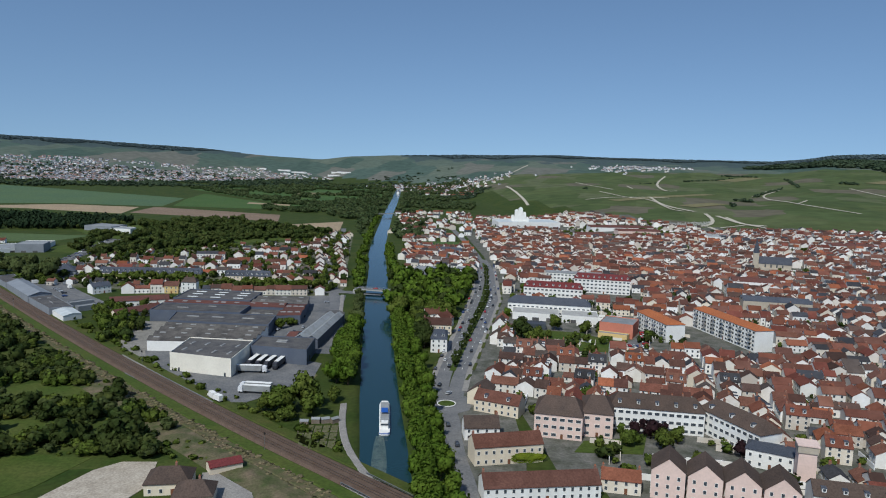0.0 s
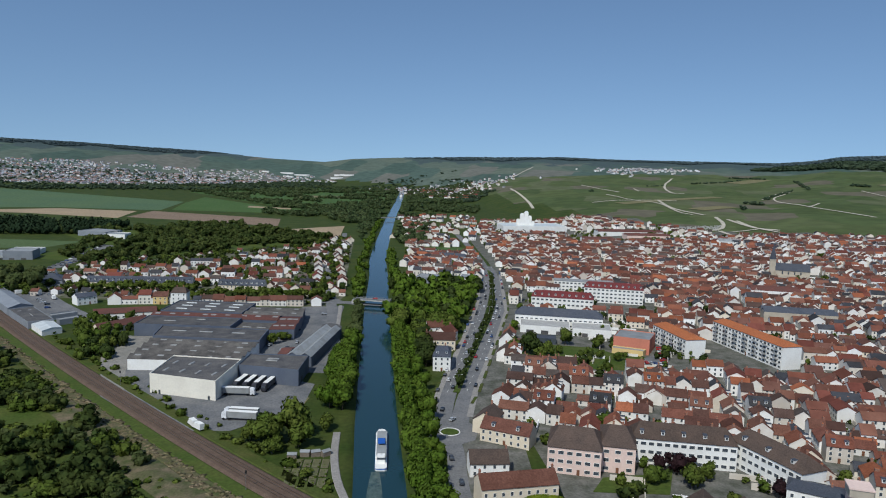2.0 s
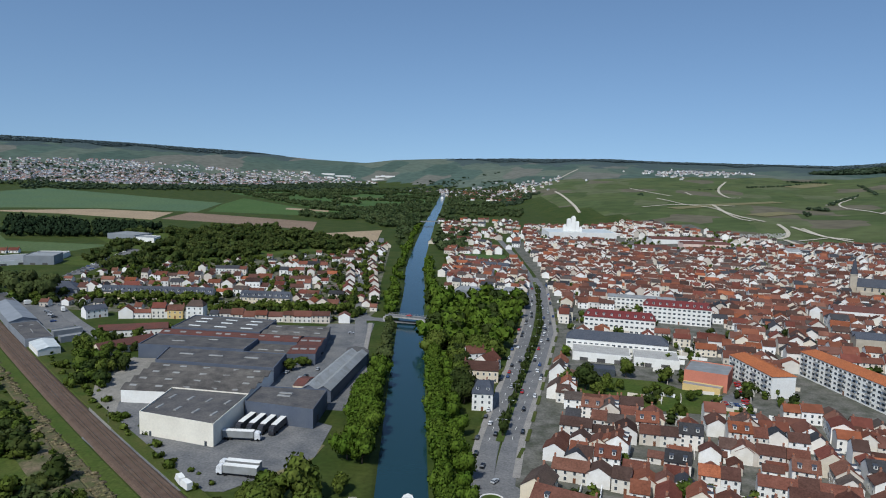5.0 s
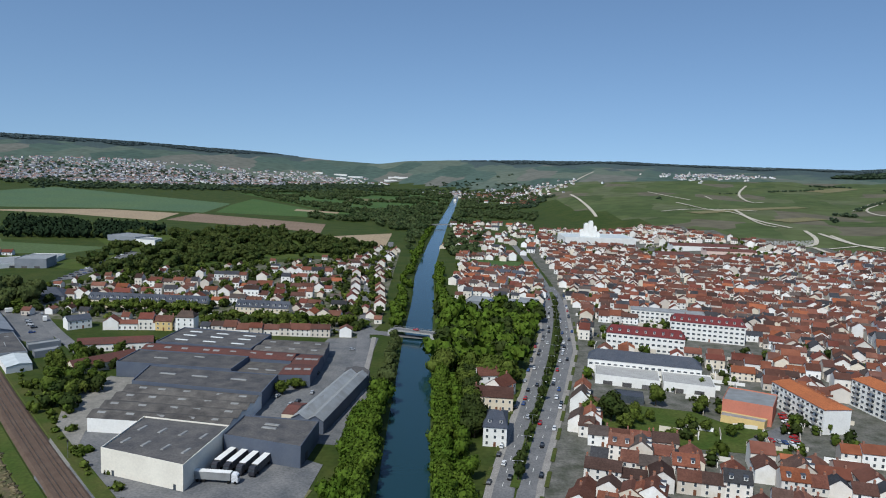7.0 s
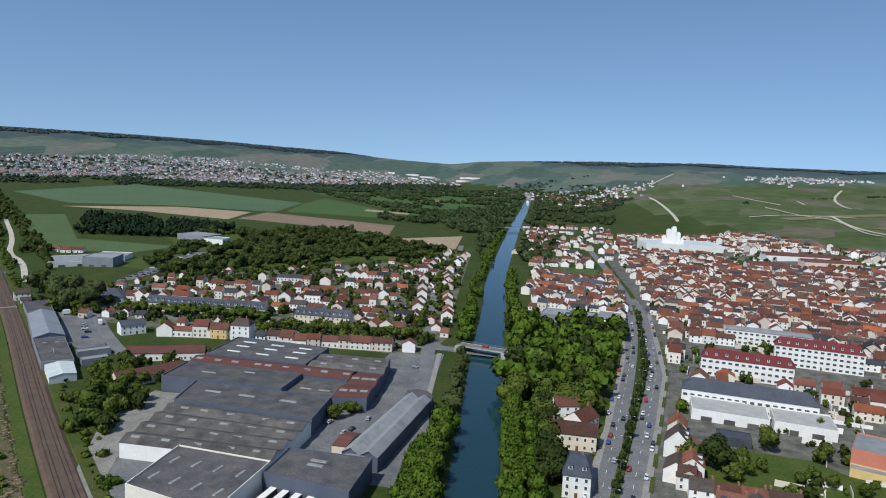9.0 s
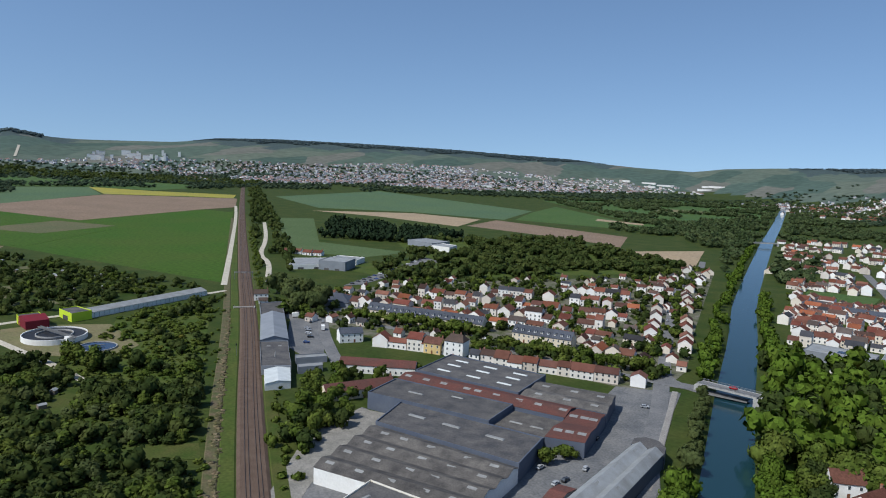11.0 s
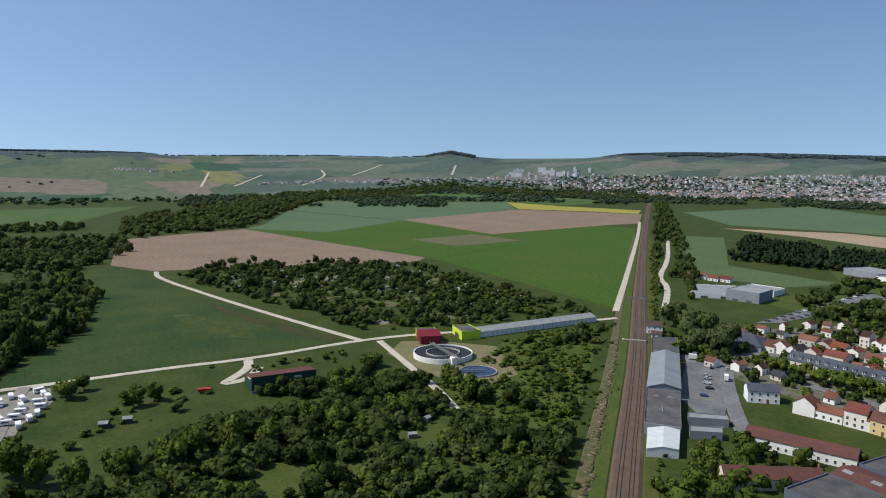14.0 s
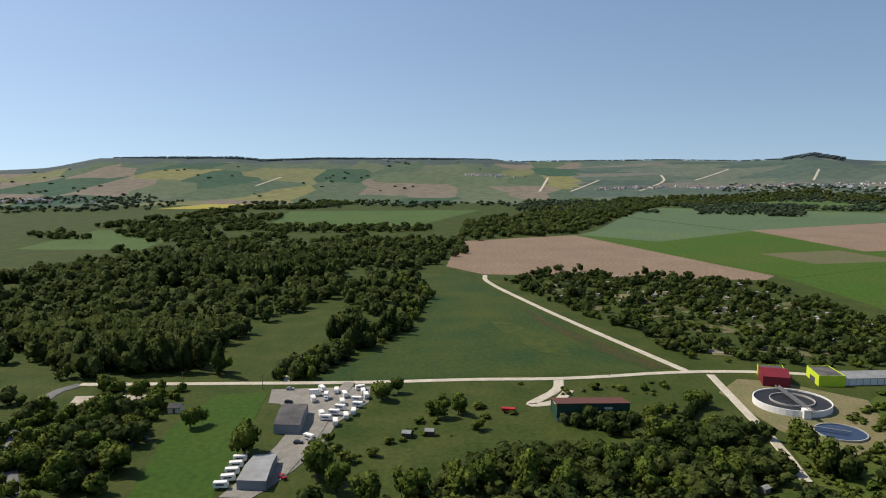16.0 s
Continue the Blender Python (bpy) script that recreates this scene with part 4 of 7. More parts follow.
for n, (m, count) in enumerate((("dark_leaf", 60), ("grey_leaf", 40), ("leaf", 50))):
    side = []
    for k in range(count):
        (x0, y0), (x1, y1) = random.choice(list(zip(EDGE, EDGE[1:])))
        t = random.random()
        w = random.uniform(2, 5)
        side.append((x0 + (x1 - x0) * t - random.uniform(0, 16), y0 + (y1 - y0) * t - random.uniform(2, 22), w, w * random.uniform(1.8, 2.8)))
    wood("woodland", np.array(side), M[m], "trees along the edge of the wheat", 780 + 4 * n)
wood("woodland", np.array(spots_in([(-379, 83), (-372, 115), (-335, 122), (-285, 130), (-288, 98)], 46, 2.4, 5.5, 5, 11)), M["dark_leaf"], "dark trees beside the riding ground", 800)
wood("woodland", np.array(spots_in([(-539, 15), (-514, 84), (-433, 103), (-431, 61)], 90, 3, 6, 9, 16)), M["dark_leaf"], "tall dark trees behind the farm track", 804, mid=True)
GARDENS = [(-452, 412), (-765, 322), (-840, 401), (-750, 585), (-640, 590), (-529, 592), (-440, 600), (-432, 580), (-436, 480)]
wood("orchard", np.array(spots_in(GARDENS, 600, 1.2, 4.4, 2.0, 8.0, lambda x, y: uneven(x, y, 26, -0.2) and not (-432 < x < -395 and 455 < y < 590))), M["wood"],
     "fruit trees and hedges of small garden plots", 120, mid=True)
for n, (count, m, w1, h1, cut, label) in enumerate(((240, "leaf", 3.4, 6.0, 0.0, "bright green fruit trees of garden plots"), (240, "dark_leaf", 5.2, 11.0, -0.05, "tall dark trees among garden plots"), (80, "grey_leaf", 3.6, 6.5, 0.0, "grey-green trees among garden plots"))):
    wood("orchard", np.array(spots_in(GARDENS, count, 1.4, w1, 2.4, h1, lambda x, y: uneven(x + 90 * n, y, 34, cut) and not (-432 < x < -395 and 455 < y < 590))), M[m], label, 700 + 4 * n, mid=True)
RIVERSIDE = [(-425, 40), (-440, 150), (-520, 195), (-640, 225), (-800, 215), (-870, 255), (-980, 300), (-1150, 300), (-1100, 60), (-1000, -120), (-750, -200), (-480, -120)]
def in_clearing(x, y):
    return inside(x, y, [(-424, 118), (-500, 112), (-560, 130), (-640, 150), (-632, 200), (-560, 182), (-424, 178)])


wood("woodland", np.array(spots_in(RIVERSIDE, 560, 2.8, 6.5, 7, 14, lambda x, y: uneven(x, y, 45, -0.25) and not in_clearing(x, y))), M["grey_leaf"], "grey-green willows of the riverside", 128, mid=True)
wood("woodland", np.array(spots_in(RIVERSIDE, 900, 3.5, 7.5, 9, 16, lambda x, y: uneven(x, y, 60, -0.3) and not in_clearing(x, y))), M["wood"], "dense riverside woodland", 130, (1.0, 1.4), mid=True)
wood("woodland", np.array(spots_in([(-1150, 300), (-1260, 500), (-1450, 600), (-1700, 720), (-2080, 920), (-2350, 1520), (-1740, 1930), (-1800, 2100), (-2600, 1650), (-2450, 900), (-2000, 600), (-1500, 330)], 1900, 4.5, 8, 8, 14)), M["wood"],
     "belt of woodland along the river", 140, far=True)
wood("woodland", np.array(spots_in([(-1250, -420), (-1000, -160), (-1150, 250), (-1420, 260), (-1430, -50), (-1900, -100), (-2300, 60), (-2400, -120), (-2300, -220)], 900, 4.5, 8, 7, 13, lambda x, y: uneven(x, y, 110, 0.0))), M["wood"],
     "woodland between pastures", 150, far=True)
patch("grass_plot", [(-430, 760), (-400, 880), (-505, 1000), (-330, 1225), (-235, 1140), (-135, 1050), (-140, 960), (-175, 940), (-330, 750)], M["lawn"], "gardens and rough grass behind the village", "grass", 0.04)
wood("woodland", np.array(spots_in([(-430, 760), (-400, 880), (-520, 1010), (-330, 1230), (-230, 1140), (-130, 1050), (-135, 960), (-170, 940), (-330, 745)], 680, 2.5, 6.5, 5, 12, lambda x, y: uneven(x, y, 34, -0.16) and not (-490 < x < -388 and 940 < y < 1030) and not (x < -395 and y < 830) and not inside(x, y, [(-353, 684), (-344, 701), (-365, 878), (-396, 896)]))), M["wood"],
     "dense trees behind the village gardens", 160, mid=True)
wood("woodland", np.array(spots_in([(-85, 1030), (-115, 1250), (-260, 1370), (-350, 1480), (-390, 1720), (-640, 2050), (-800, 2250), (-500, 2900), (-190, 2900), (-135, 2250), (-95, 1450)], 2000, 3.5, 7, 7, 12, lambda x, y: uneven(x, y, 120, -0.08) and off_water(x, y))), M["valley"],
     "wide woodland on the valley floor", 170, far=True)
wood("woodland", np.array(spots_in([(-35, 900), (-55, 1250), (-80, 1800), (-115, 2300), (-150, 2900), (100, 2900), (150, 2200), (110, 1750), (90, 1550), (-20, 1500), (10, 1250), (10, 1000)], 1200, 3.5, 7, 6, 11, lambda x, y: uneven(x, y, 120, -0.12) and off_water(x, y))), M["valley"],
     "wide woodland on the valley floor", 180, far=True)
wood("woodland", np.array(spots_in([(-462, 690), (-910, 1125), (-1730, 1935), (-1705, 1960), (-880, 1160), (-600, 890), (-440, 712)], 260, 2.5, 5, 6, 11, lambda x, y: off_rail(x, y) and off_lane(x, y))), M["wood"], "trees along the railway", 190, far=True)
wood("hedge", np.array(spots_in([(-618, 963), (-479, 995), (-467, 1134), (-611, 1152), (-769, 1193)], 300, 3.5, 5.5, 10, 15)), mat("conifer", (0.014, 0.026, 0.013), (0.022, 0.036, 0.016), 8, fine=1.2, vary=0.2, island=True, rough=0.8, spec=0.04), "dark tall conifer hedge round the sports ground", 200, mid=True)
bank = []
for (x0, y0), (x1, y1) in zip(RAIL, RAIL[1:]):
    ln = math.hypot(x1 - x0, y1 - y0)
    for k in range(int(ln / 4) if 205 < y0 < 900 else 0):
        o, t = rng.uniform(9.5, 17), rng.uniform(0, 1)
        w = rng.uniform(0.9, 2.4)
        bank.append((x0 + (x1 - x0) * t + (y1 - y0) / ln * o, y0 + (y1 - y0) * t - (x1 - x0) / ln * o, w, w * rng.uniform(1.2, 1.8)))
wood("shrubs", np.array(bank), M["leaf"], "bushes on the railway bank", 210, low=True)
wood("woodland", np.array(spots_in([(-405, 15), (-400, 60), (-300, 70), (-265, 95), (-200, 60), (-250, -40), (-380, -60)], 200, 3, 6, 6, 12)), M["wood"], "dense riverside woodland", 215)
def arc(a0, a1, d0, d1, count, w0, w1, h0, h1, cut=-9.0):
    """Crowns spread over a part of a ring round the valley."""
    a, d = rng.uniform(a0, a1, count), rng.uniform(d0, d1, count)
    s = np.stack([20 - np.sin(np.radians(a)) * d, 150 + np.cos(np.radians(a)) * d, rng.uniform(w0, w1, count), rng.uniform(h0, h1, count)], -1)
    return s[[noise.noise(Vector((x / 260, y / 260, 2.0))) > cut for x, y in s[:, :2]]]


# hilltop leaves paled to blue-grey: distance haze put into the colour
M["far_wood"] = mat("hazed_hilltop_woodland", (0.11, 0.15, 0.155), (0.135, 0.175, 0.175), 120, fine=12, vary=0.05, island=True, leafy=0.45, spec=0.02)


def ridge(a0, a1, d0, count, h0, h1):
    """Woods along a hilltop, thinning out towards both ends and ragged below."""
    s = arc(a0, a1, d0, 4440, count, 8, 13, h0, h1)
    a = np.degrees(np.arctan2(20 - s[:, 0], s[:, 1] - 150))
    d = np.hypot(s[:, 0] - 20, s[:, 1] - 150)
    end = np.clip(np.minimum(a - a0, a1 - a) / 5, 0, 1)
    s[:, 3] *= 0.35 + 0.65 * end
    low = np.array([noise.noise(Vector((t * 0.35, 0, 5))) for t in a])
    return s[d > d0 + (4440 - d0) * (0.35 + 0.45 * low + 0.5 * (1 - end))]


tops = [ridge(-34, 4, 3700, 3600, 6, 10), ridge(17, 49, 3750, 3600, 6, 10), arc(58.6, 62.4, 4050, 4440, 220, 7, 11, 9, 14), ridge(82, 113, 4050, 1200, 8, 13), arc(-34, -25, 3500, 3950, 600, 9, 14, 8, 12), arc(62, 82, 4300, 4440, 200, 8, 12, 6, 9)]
wood("far_wood", np.concatenate(tops), M["far_wood"], "dark, haze-tinted woods on the hilltops", 220, far=True, low=True)
# greyer, bluer leaves than the near woods: some distance haze tinted in
M["belt_wood"] = mat("hazed_belt_woodland", (0.052, 0.08, 0.046), (0.076, 0.102, 0.058), 60, fine=10, vary=0.2, island=True, leafy=0.3, spec=0.02)
belts = [arc(14, 50, 2350, 2680, 900, 5, 9, 7, 12, -0.35), arc(46, 62, 2250, 2850, 900, 5, 9, 7, 12, -0.3), arc(60, 80, 1950, 2480, 900, 5, 9, 7, 12, -0.3), arc(80, 120, 2050, 2500, 560, 5, 10, 6, 11, 0.0), arc(10, 52, 2700, 3300, 2200, 4, 8, 5, 9), arc(-2, 12, 2500, 3300, 420, 5, 10, 5, 9, -0.1),
         arc(108, 121, 2500, 2760, 200, 5, 9, 6, 9), arc(84, 121, 2600, 3900, 260, 6, 11, 5, 9, 0.15), arc(52, 66, 2900, 3200, 260, 5, 9, 5, 8)]
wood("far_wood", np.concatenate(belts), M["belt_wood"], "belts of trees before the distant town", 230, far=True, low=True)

hedges = []
for (x0, y0), (x1, y1), n, w in (((768, 2196), (890, 2247), 26, 4), ((703, 1598), (710, 1535), 14, 6), ((775, 1672), (797, 1716), 10, 4), ((797, 1716), (938, 1895), 34, 4.5), ((1086, 2210), (969, 1868), 40, 4), ((1101, 1909), (1125, 1870), 14, 6),
                                  ((957, 2394), (1052, 2339), 22, 5), ((890, 2247), (960, 2300), 12, 4), ((600, 2100), (680, 2140), 10, 3.5), ((420, 1940), (430, 1990), 8, 3.5), ((640, 1450), (660, 1510), 10, 4)):
    for k in range(n):
        t = random.random()
        hedges.append((x0 + (x1 - x0) * t + random.uniform(-5, 5), y0 + (y1 - y0) * t + random.uniform(-5, 5), w * random.uniform(0.6, 1.2), w * random.uniform(0.9, 1.5)))
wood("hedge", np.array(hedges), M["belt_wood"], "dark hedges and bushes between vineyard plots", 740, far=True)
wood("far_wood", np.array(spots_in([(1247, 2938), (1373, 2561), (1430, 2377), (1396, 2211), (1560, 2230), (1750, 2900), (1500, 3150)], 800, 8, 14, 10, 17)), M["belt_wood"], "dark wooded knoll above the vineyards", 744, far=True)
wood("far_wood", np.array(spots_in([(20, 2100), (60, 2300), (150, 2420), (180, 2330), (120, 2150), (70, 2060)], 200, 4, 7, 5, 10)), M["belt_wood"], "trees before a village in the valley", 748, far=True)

# ---- building materials ----
ROOFS = [(0.0784, 0.047, 0.038), (0.101, 0.052, 0.04), (0.056, 0.058, 0.066), (0.1, 0.08, 0.07), (0.291, 0.1, 0.05), (0.157, 0.06, 0.04), (0.179, 0.066, 0.043), (0.129, 0.057, 0.041), (0.146, 0.07, 0.052), (0.224, 0.085, 0.05), (0.174, 0.072, 0.05), (0.052, 0.051, 0.054), (0.162, 0.066, 0.046),
         (0.118, 0.057, 0.044), (0.19, 0.088, 0.06), (0.106, 0.066, 0.053), (0.162, 0.055, 0.04), (0.134, 0.06, 0.042), (0.196, 0.074, 0.045)]
WALLS = [(0.76, 0.72, 0.65), (0.82, 0.8, 0.76), (0.66, 0.6, 0.52), (0.84, 0.83, 0.81), (0.72, 0.65, 0.54), (0.78, 0.73, 0.67), (0.6, 0.54, 0.47), (0.8, 0.77, 0.72), (0.84, 0.83, 0.8)]
B = {
    "tiles": mat("roof_tiles", (1, 1, 1), (0.72, 0.7, 0.68), 5, fine=0.7, palette=ROOFS, vary=0.24, bump=0.15),
    "tiles_far": mat("far_roof_tiles", (1, 1, 1), (0.75, 0.72, 0.7), 6, fine=1.5, palette=ROOFS, vary=0.28, island=True, grain_by=0.15),
    "render": mat("rendered_wall", (1, 1, 1), (0.86, 0.84, 0.8), 4, fine=0.6, palette=WALLS, vary=0.1, grain_by=0.06),
    "render_far": mat("far_rendered_wall", (1, 1, 1), (0.88, 0.86, 0.82), 6, fine=1.5, palette=WALLS, vary=0.12, island=True, grain_by=0.06),
    # distant walls and roofs, greyed so that haze sits in their palettes
    "render_hazed": mat("hazed_town_wall", (1, 1, 1), (0.9, 0.9, 0.9), 20, palette=[(0.6, 0.58, 0.55), (0.78, 0.77, 0.75), (0.42, 0.41, 0.4), (0.66, 0.62, 0.57)], vary=0.1, island=True),
    "tiles_hazed": mat("hazed_town_roof", (1, 1, 1), (0.9, 0.9, 0.9), 20, palette=[(0.24, 0.15, 0.13), (0.14, 0.14, 0.155), (0.28, 0.17, 0.135), (0.3, 0.31, 0.34), (0.19, 0.14, 0.13), (0.12, 0.12, 0.14)], vary=0.15, island=True),
    "brick": mat("chimney_brick", (0.3, 0.16, 0.11), (0.24, 0.13, 0.1), 1, fine=0.3),
    "glass": mat("window_glass", (0.05, 0.06, 0.075), (0.07, 0.08, 0.09), 6, rough=0.15, spec=0.6),
    "white": mat("white_paint", (0.8, 0.79, 0.75), (0.72, 0.7, 0.65), 6, fine=0.8, grain_by=0.06),
    "cream": mat("cream_render", (0.72, 0.63, 0.48), (0.64, 0.55, 0.42), 6, fine=0.8, grain_by=0.06),
    "pink": mat("pink_render", (0.74, 0.56, 0.48), (0.66, 0.5, 0.43), 6, fine=0.8, grain_by=0.06),
    "salmon": mat("salmon_cladding", (0.55, 0.2, 0.13), (0.48, 0.18, 0.12), 6, fine=0.8, grain_by=0.06),
    "yellow": mat("yellow_render", (0.68, 0.5, 0.22), (0.6, 0.44, 0.2), 6, fine=0.8, grain_by=0.06),
    "bluegrey": mat("blue_grey_cladding", (0.085, 0.1, 0.135), (0.11, 0.125, 0.155), 7, fine=0.6, rough=0.6, grain_by=0.06),
    "felt": mat("grey_roof_felt", (0.068, 0.067, 0.07), (0.13, 0.121, 0.113), 7, fine=0.7, vary=0.12),
    "sheet": mat("grey_fibre_cement", (0.15, 0.137, 0.122), (0.07, 0.065, 0.062), 5, fine=0.5, vary=0.15),
    "zinc": mat("pale_zinc_sheet", (0.3, 0.31, 0.31), (0.22, 0.22, 0.21), 5, fine=0.5, rough=0.5, vary=0.15, grain_by=0.06),
    "redsheet": mat("red_roof_sheet", (0.14, 0.056, 0.045), (0.105, 0.055, 0.046), 6, fine=0.5, vary=0.1),
    "skylight": mat("pale_rooflight", (0.62, 0.64, 0.62), (0.5, 0.52, 0.5), 3, fine=0.4, rough=0.35, grain_by=0.06),
    "ivory": mat("ivory_cladding", (0.78, 0.73, 0.62), (0.7, 0.65, 0.55), 7, fine=0.8, grain_by=0.06),
    "crimson": mat("crimson_cladding", (0.2, 0.022, 0.034), (0.16, 0.024, 0.032), 5, fine=0.6, rough=0.6, grain_by=0.08),
    "dull_light": mat("weathered_rooflight", (0.3, 0.3, 0.285), (0.2, 0.195, 0.185), 3, fine=0.4, rough=0.4, grain_by=0.1),
    "lightsheet": mat("light_steel_sheet", (0.25, 0.265, 0.285), (0.2, 0.215, 0.235), 8, fine=0.6, rough=0.65, grain_by=0.06),
    "greensheet": mat("dark_green_sheet", (0.02, 0.06, 0.04), (0.03, 0.07, 0.05), 5, fine=0.6, rough=0.6),
    "limepaint": mat("lime_yellow_paint", (0.55, 0.68, 0.04), (0.5, 0.62, 0.05), 5, fine=0.6, grain_by=0.06),
    "maroon": mat("maroon_tiles", (0.16, 0.035, 0.035), (0.13, 0.035, 0.035), 5, fine=0.6, vary=0.1),
    "brown": mat("brown_tiles", (0.075, 0.055, 0.045), (0.1, 0.07, 0.055), 6, fine=0.6, vary=0.12),
    "orange": mat("orange_tiles", (0.42, 0.14, 0.055), (0.34, 0.115, 0.05), 6, fine=0.6, vary=0.1),
    "slate": mat("blue_slate", (0.06, 0.068, 0.085), (0.08, 0.085, 0.1), 5, fine=0.6, rough=0.5, vary=0.12),
    "stone": mat("pale_limestone", (0.48, 0.42, 0.33), (0.38, 0.33, 0.26), 4, fine=0.5, grain_by=0.06),
    "metal": mat("dull_metal", (0.3, 0.3, 0.3), (0.24, 0.24, 0.24), 3, rough=0.4, metal=0.6),
    "tar": mat("sludge_water", (0.02, 0.02, 0.022), (0.035, 0.034, 0.034), 5, rough=0.5, spec=0.2),
    "pool": mat("blue_water", (0.02, 0.035, 0.07), (0.025, 0.04, 0.08), 5, rough=0.15, spec=0.5),
    "tyre": mat("tyre_rubber", (0.02, 0.02, 0.02), size=1),
    "shutter": mat("brown_shutter", (0.2, 0.09, 0.05), size=2),
    "blue": mat("blue_plastic", (0.03, 0.12, 0.45), size=3),
    "red": mat("red_paint", (0.5, 0.03, 0.03), size=3, rough=0.4),
    "timber": mat("grey_timber", (0.22, 0.18, 0.14), (0.16, 0.13, 0.1), 2, fine=0.3),
}

B["concrete"] = M["concrete"]


def window_mesh(w, h, name="window", deep=0.1):
    """A window, frame and recessed pane in one skin, facing -y, its middle at the origin."""
    x, z, f = w / 2, h / 2, 0.1
    rims = [(x, z, 0.0), (x, z, -deep), (x - f, z - f, -deep), (x - f, z - f, -deep + 0.06)]
    v = [(sx * a, y, sz * b) for a, b, y in rims for sx, sz in ((-1, -1), (1, -1), (1, 1), (-1, 1))]
    q = [(4 * k + i, 4 * k + (i + 1) % 4, 4 * k + 4 + (i + 1) % 4, 4 * k + 4 + i) for k in range(3) for i in range(4)]
    return mesh(name, v, q + [(12, 13, 14, 15)], [B["white"], B["glass"]], [0] * 12 + [1])


WINDOW = window_mesh(1.15, 1.55)
WIDE = window_mesh(2.2, 1.5)
DOORS = Shape().box(-0.55, 0.55, -0.1, 0, 0, 2.15).mesh("door", B["shutter"])
CHIMNEY = Shape().box(-0.35, 0.35, -0.45, 0.45, -0.8, 1.2).box(-0.42, 0.42, -0.52, 0.52, 1.2, 1.35).box(-0.15, 0.15, -0.3, -0.05, 1.35, 1.7, 1).box(-0.15, 0.15, 0.08, 0.33, 1.35, 1.7, 1).mesh("chimney", [B["brick"], B["orange"]])
DORMER = Shape().box(-0.7, 0.7, -0.9, 1.0, 0, 1.4).box(-0.85, 0.85, -1.0, 1.2, 1.4, 1.55, 1).box(-0.45, 0.45, -0.95, -0.9, 0.3, 1.25, 2).mesh("dormer", [B["white"], B["slate"], B["glass"]])


def front_windows(ob, w, d, h, floors, gap=2.9, piece=None, both=True, first=1.65, skip_door=True):
    """Rows of windows on the long sides of a house whose ridge runs along x."""
    n = max(1, int((w - 1.0) / gap))
    step = w / n
    for side in ((-1, 1) if both else (-1,)):
        turn = 0 if side < 0 else 180
        for fl in range(floors):
            for i in range(n):
                x = -w / 2 + step * (i + 0.5)
                z = first + fl * (h - 0.3) / floors
                if skip_door and side < 0 and fl == 0 and i == n // 2:
                    part("door", DOORS, None, ob, "", pose(x, side * d / 2, 0.05, 0, 0, turn))
                else:
                    part("window", piece or WINDOW, None, ob, "", pose(x, side * d / 2, z, 0, 0, turn))


def house(label, w, d, h, rise, wall, roof, floors=2, hip=0.0, chimneys=1, dormers=0, at=None, piece=None, both=True, group="", name="house", gap=2.9, category="house", front=True):
    ob = thing(name, label, category, group)
    s = Shape()
    if hip:
        s.box(-w / 2, w / 2, -d / 2, d / 2, -2.5, h)
    else:
        s.gable_walls(w, d, h, rise)
        s.box(-w / 2 + 0.01, w / 2 - 0.01, -d / 2 + 0.01, d / 2 - 0.01, -2.5, 0.01)
    part("wall", s, B[wall], ob)
    part("roof", Shape().gable_roof(w, d, h, rise, hip=hip), B[roof], ob)
    for k in range(chimneys):
        part("chimney", CHIMNEY, None, ob, "", pose((0.5 - k) * (w - 1.2) if not hip else (0.5 - k) * (w - 2 * hip) * 0.7, 0.5, h + rise - 0.1))
    for k in range(dormers):
        x = -w / 2 + w * (k + 0.5) / dormers
        part("dormer", DORMER, None, ob, "", pose(x, -d * 0.33, h + rise * 0.3))
    if front:
        front_windows(ob, w, d, h, floors, gap, piece, both)
    if at is not None:
        ob.matrix_world = at
    return ob


TYPES = [
    ("rendered two-storey town house with a tiled roof", 8.5, 8.8, 5.2, 2.6, 2, 1, 0),
    ("rendered two-storey terrace house with a tiled roof", 11.0, 8.8, 5.4, 2.7, 2, 2, 0),
    ("narrow rendered town house with a steep tiled roof", 6.8, 8.4, 5.6, 3.0, 2, 1, 0),
    ("long rendered town house with a tiled roof", 14.0, 8.6, 5.0, 2.6, 2, 2, 0),
    ("tall rendered town house with dormers in its roof", 10.0, 9.2, 7.0, 3.2, 3, 2, 2),
    ("low rendered cottage with a tiled roof", 10.0, 7.4, 3.2, 2.3, 1, 1, 0),
    ("low rendered outbuilding with a tiled roof", 8.0, 5.8, 2.8, 1.7, 1, 0, 0),
]
PROTO = [house(t[0], t[1], t[2], t[3], t[4], "render", "tiles", t[5], 0, t[6], t[7], group="houses of the town") for t in TYPES]
used = [0] * len(PROTO)


def put_house(k, m):
    if used[k] == 0:
        PROTO[k].matrix_world = m
    else:
        copy_thing(PROTO[k], m)
    used[k] += 1


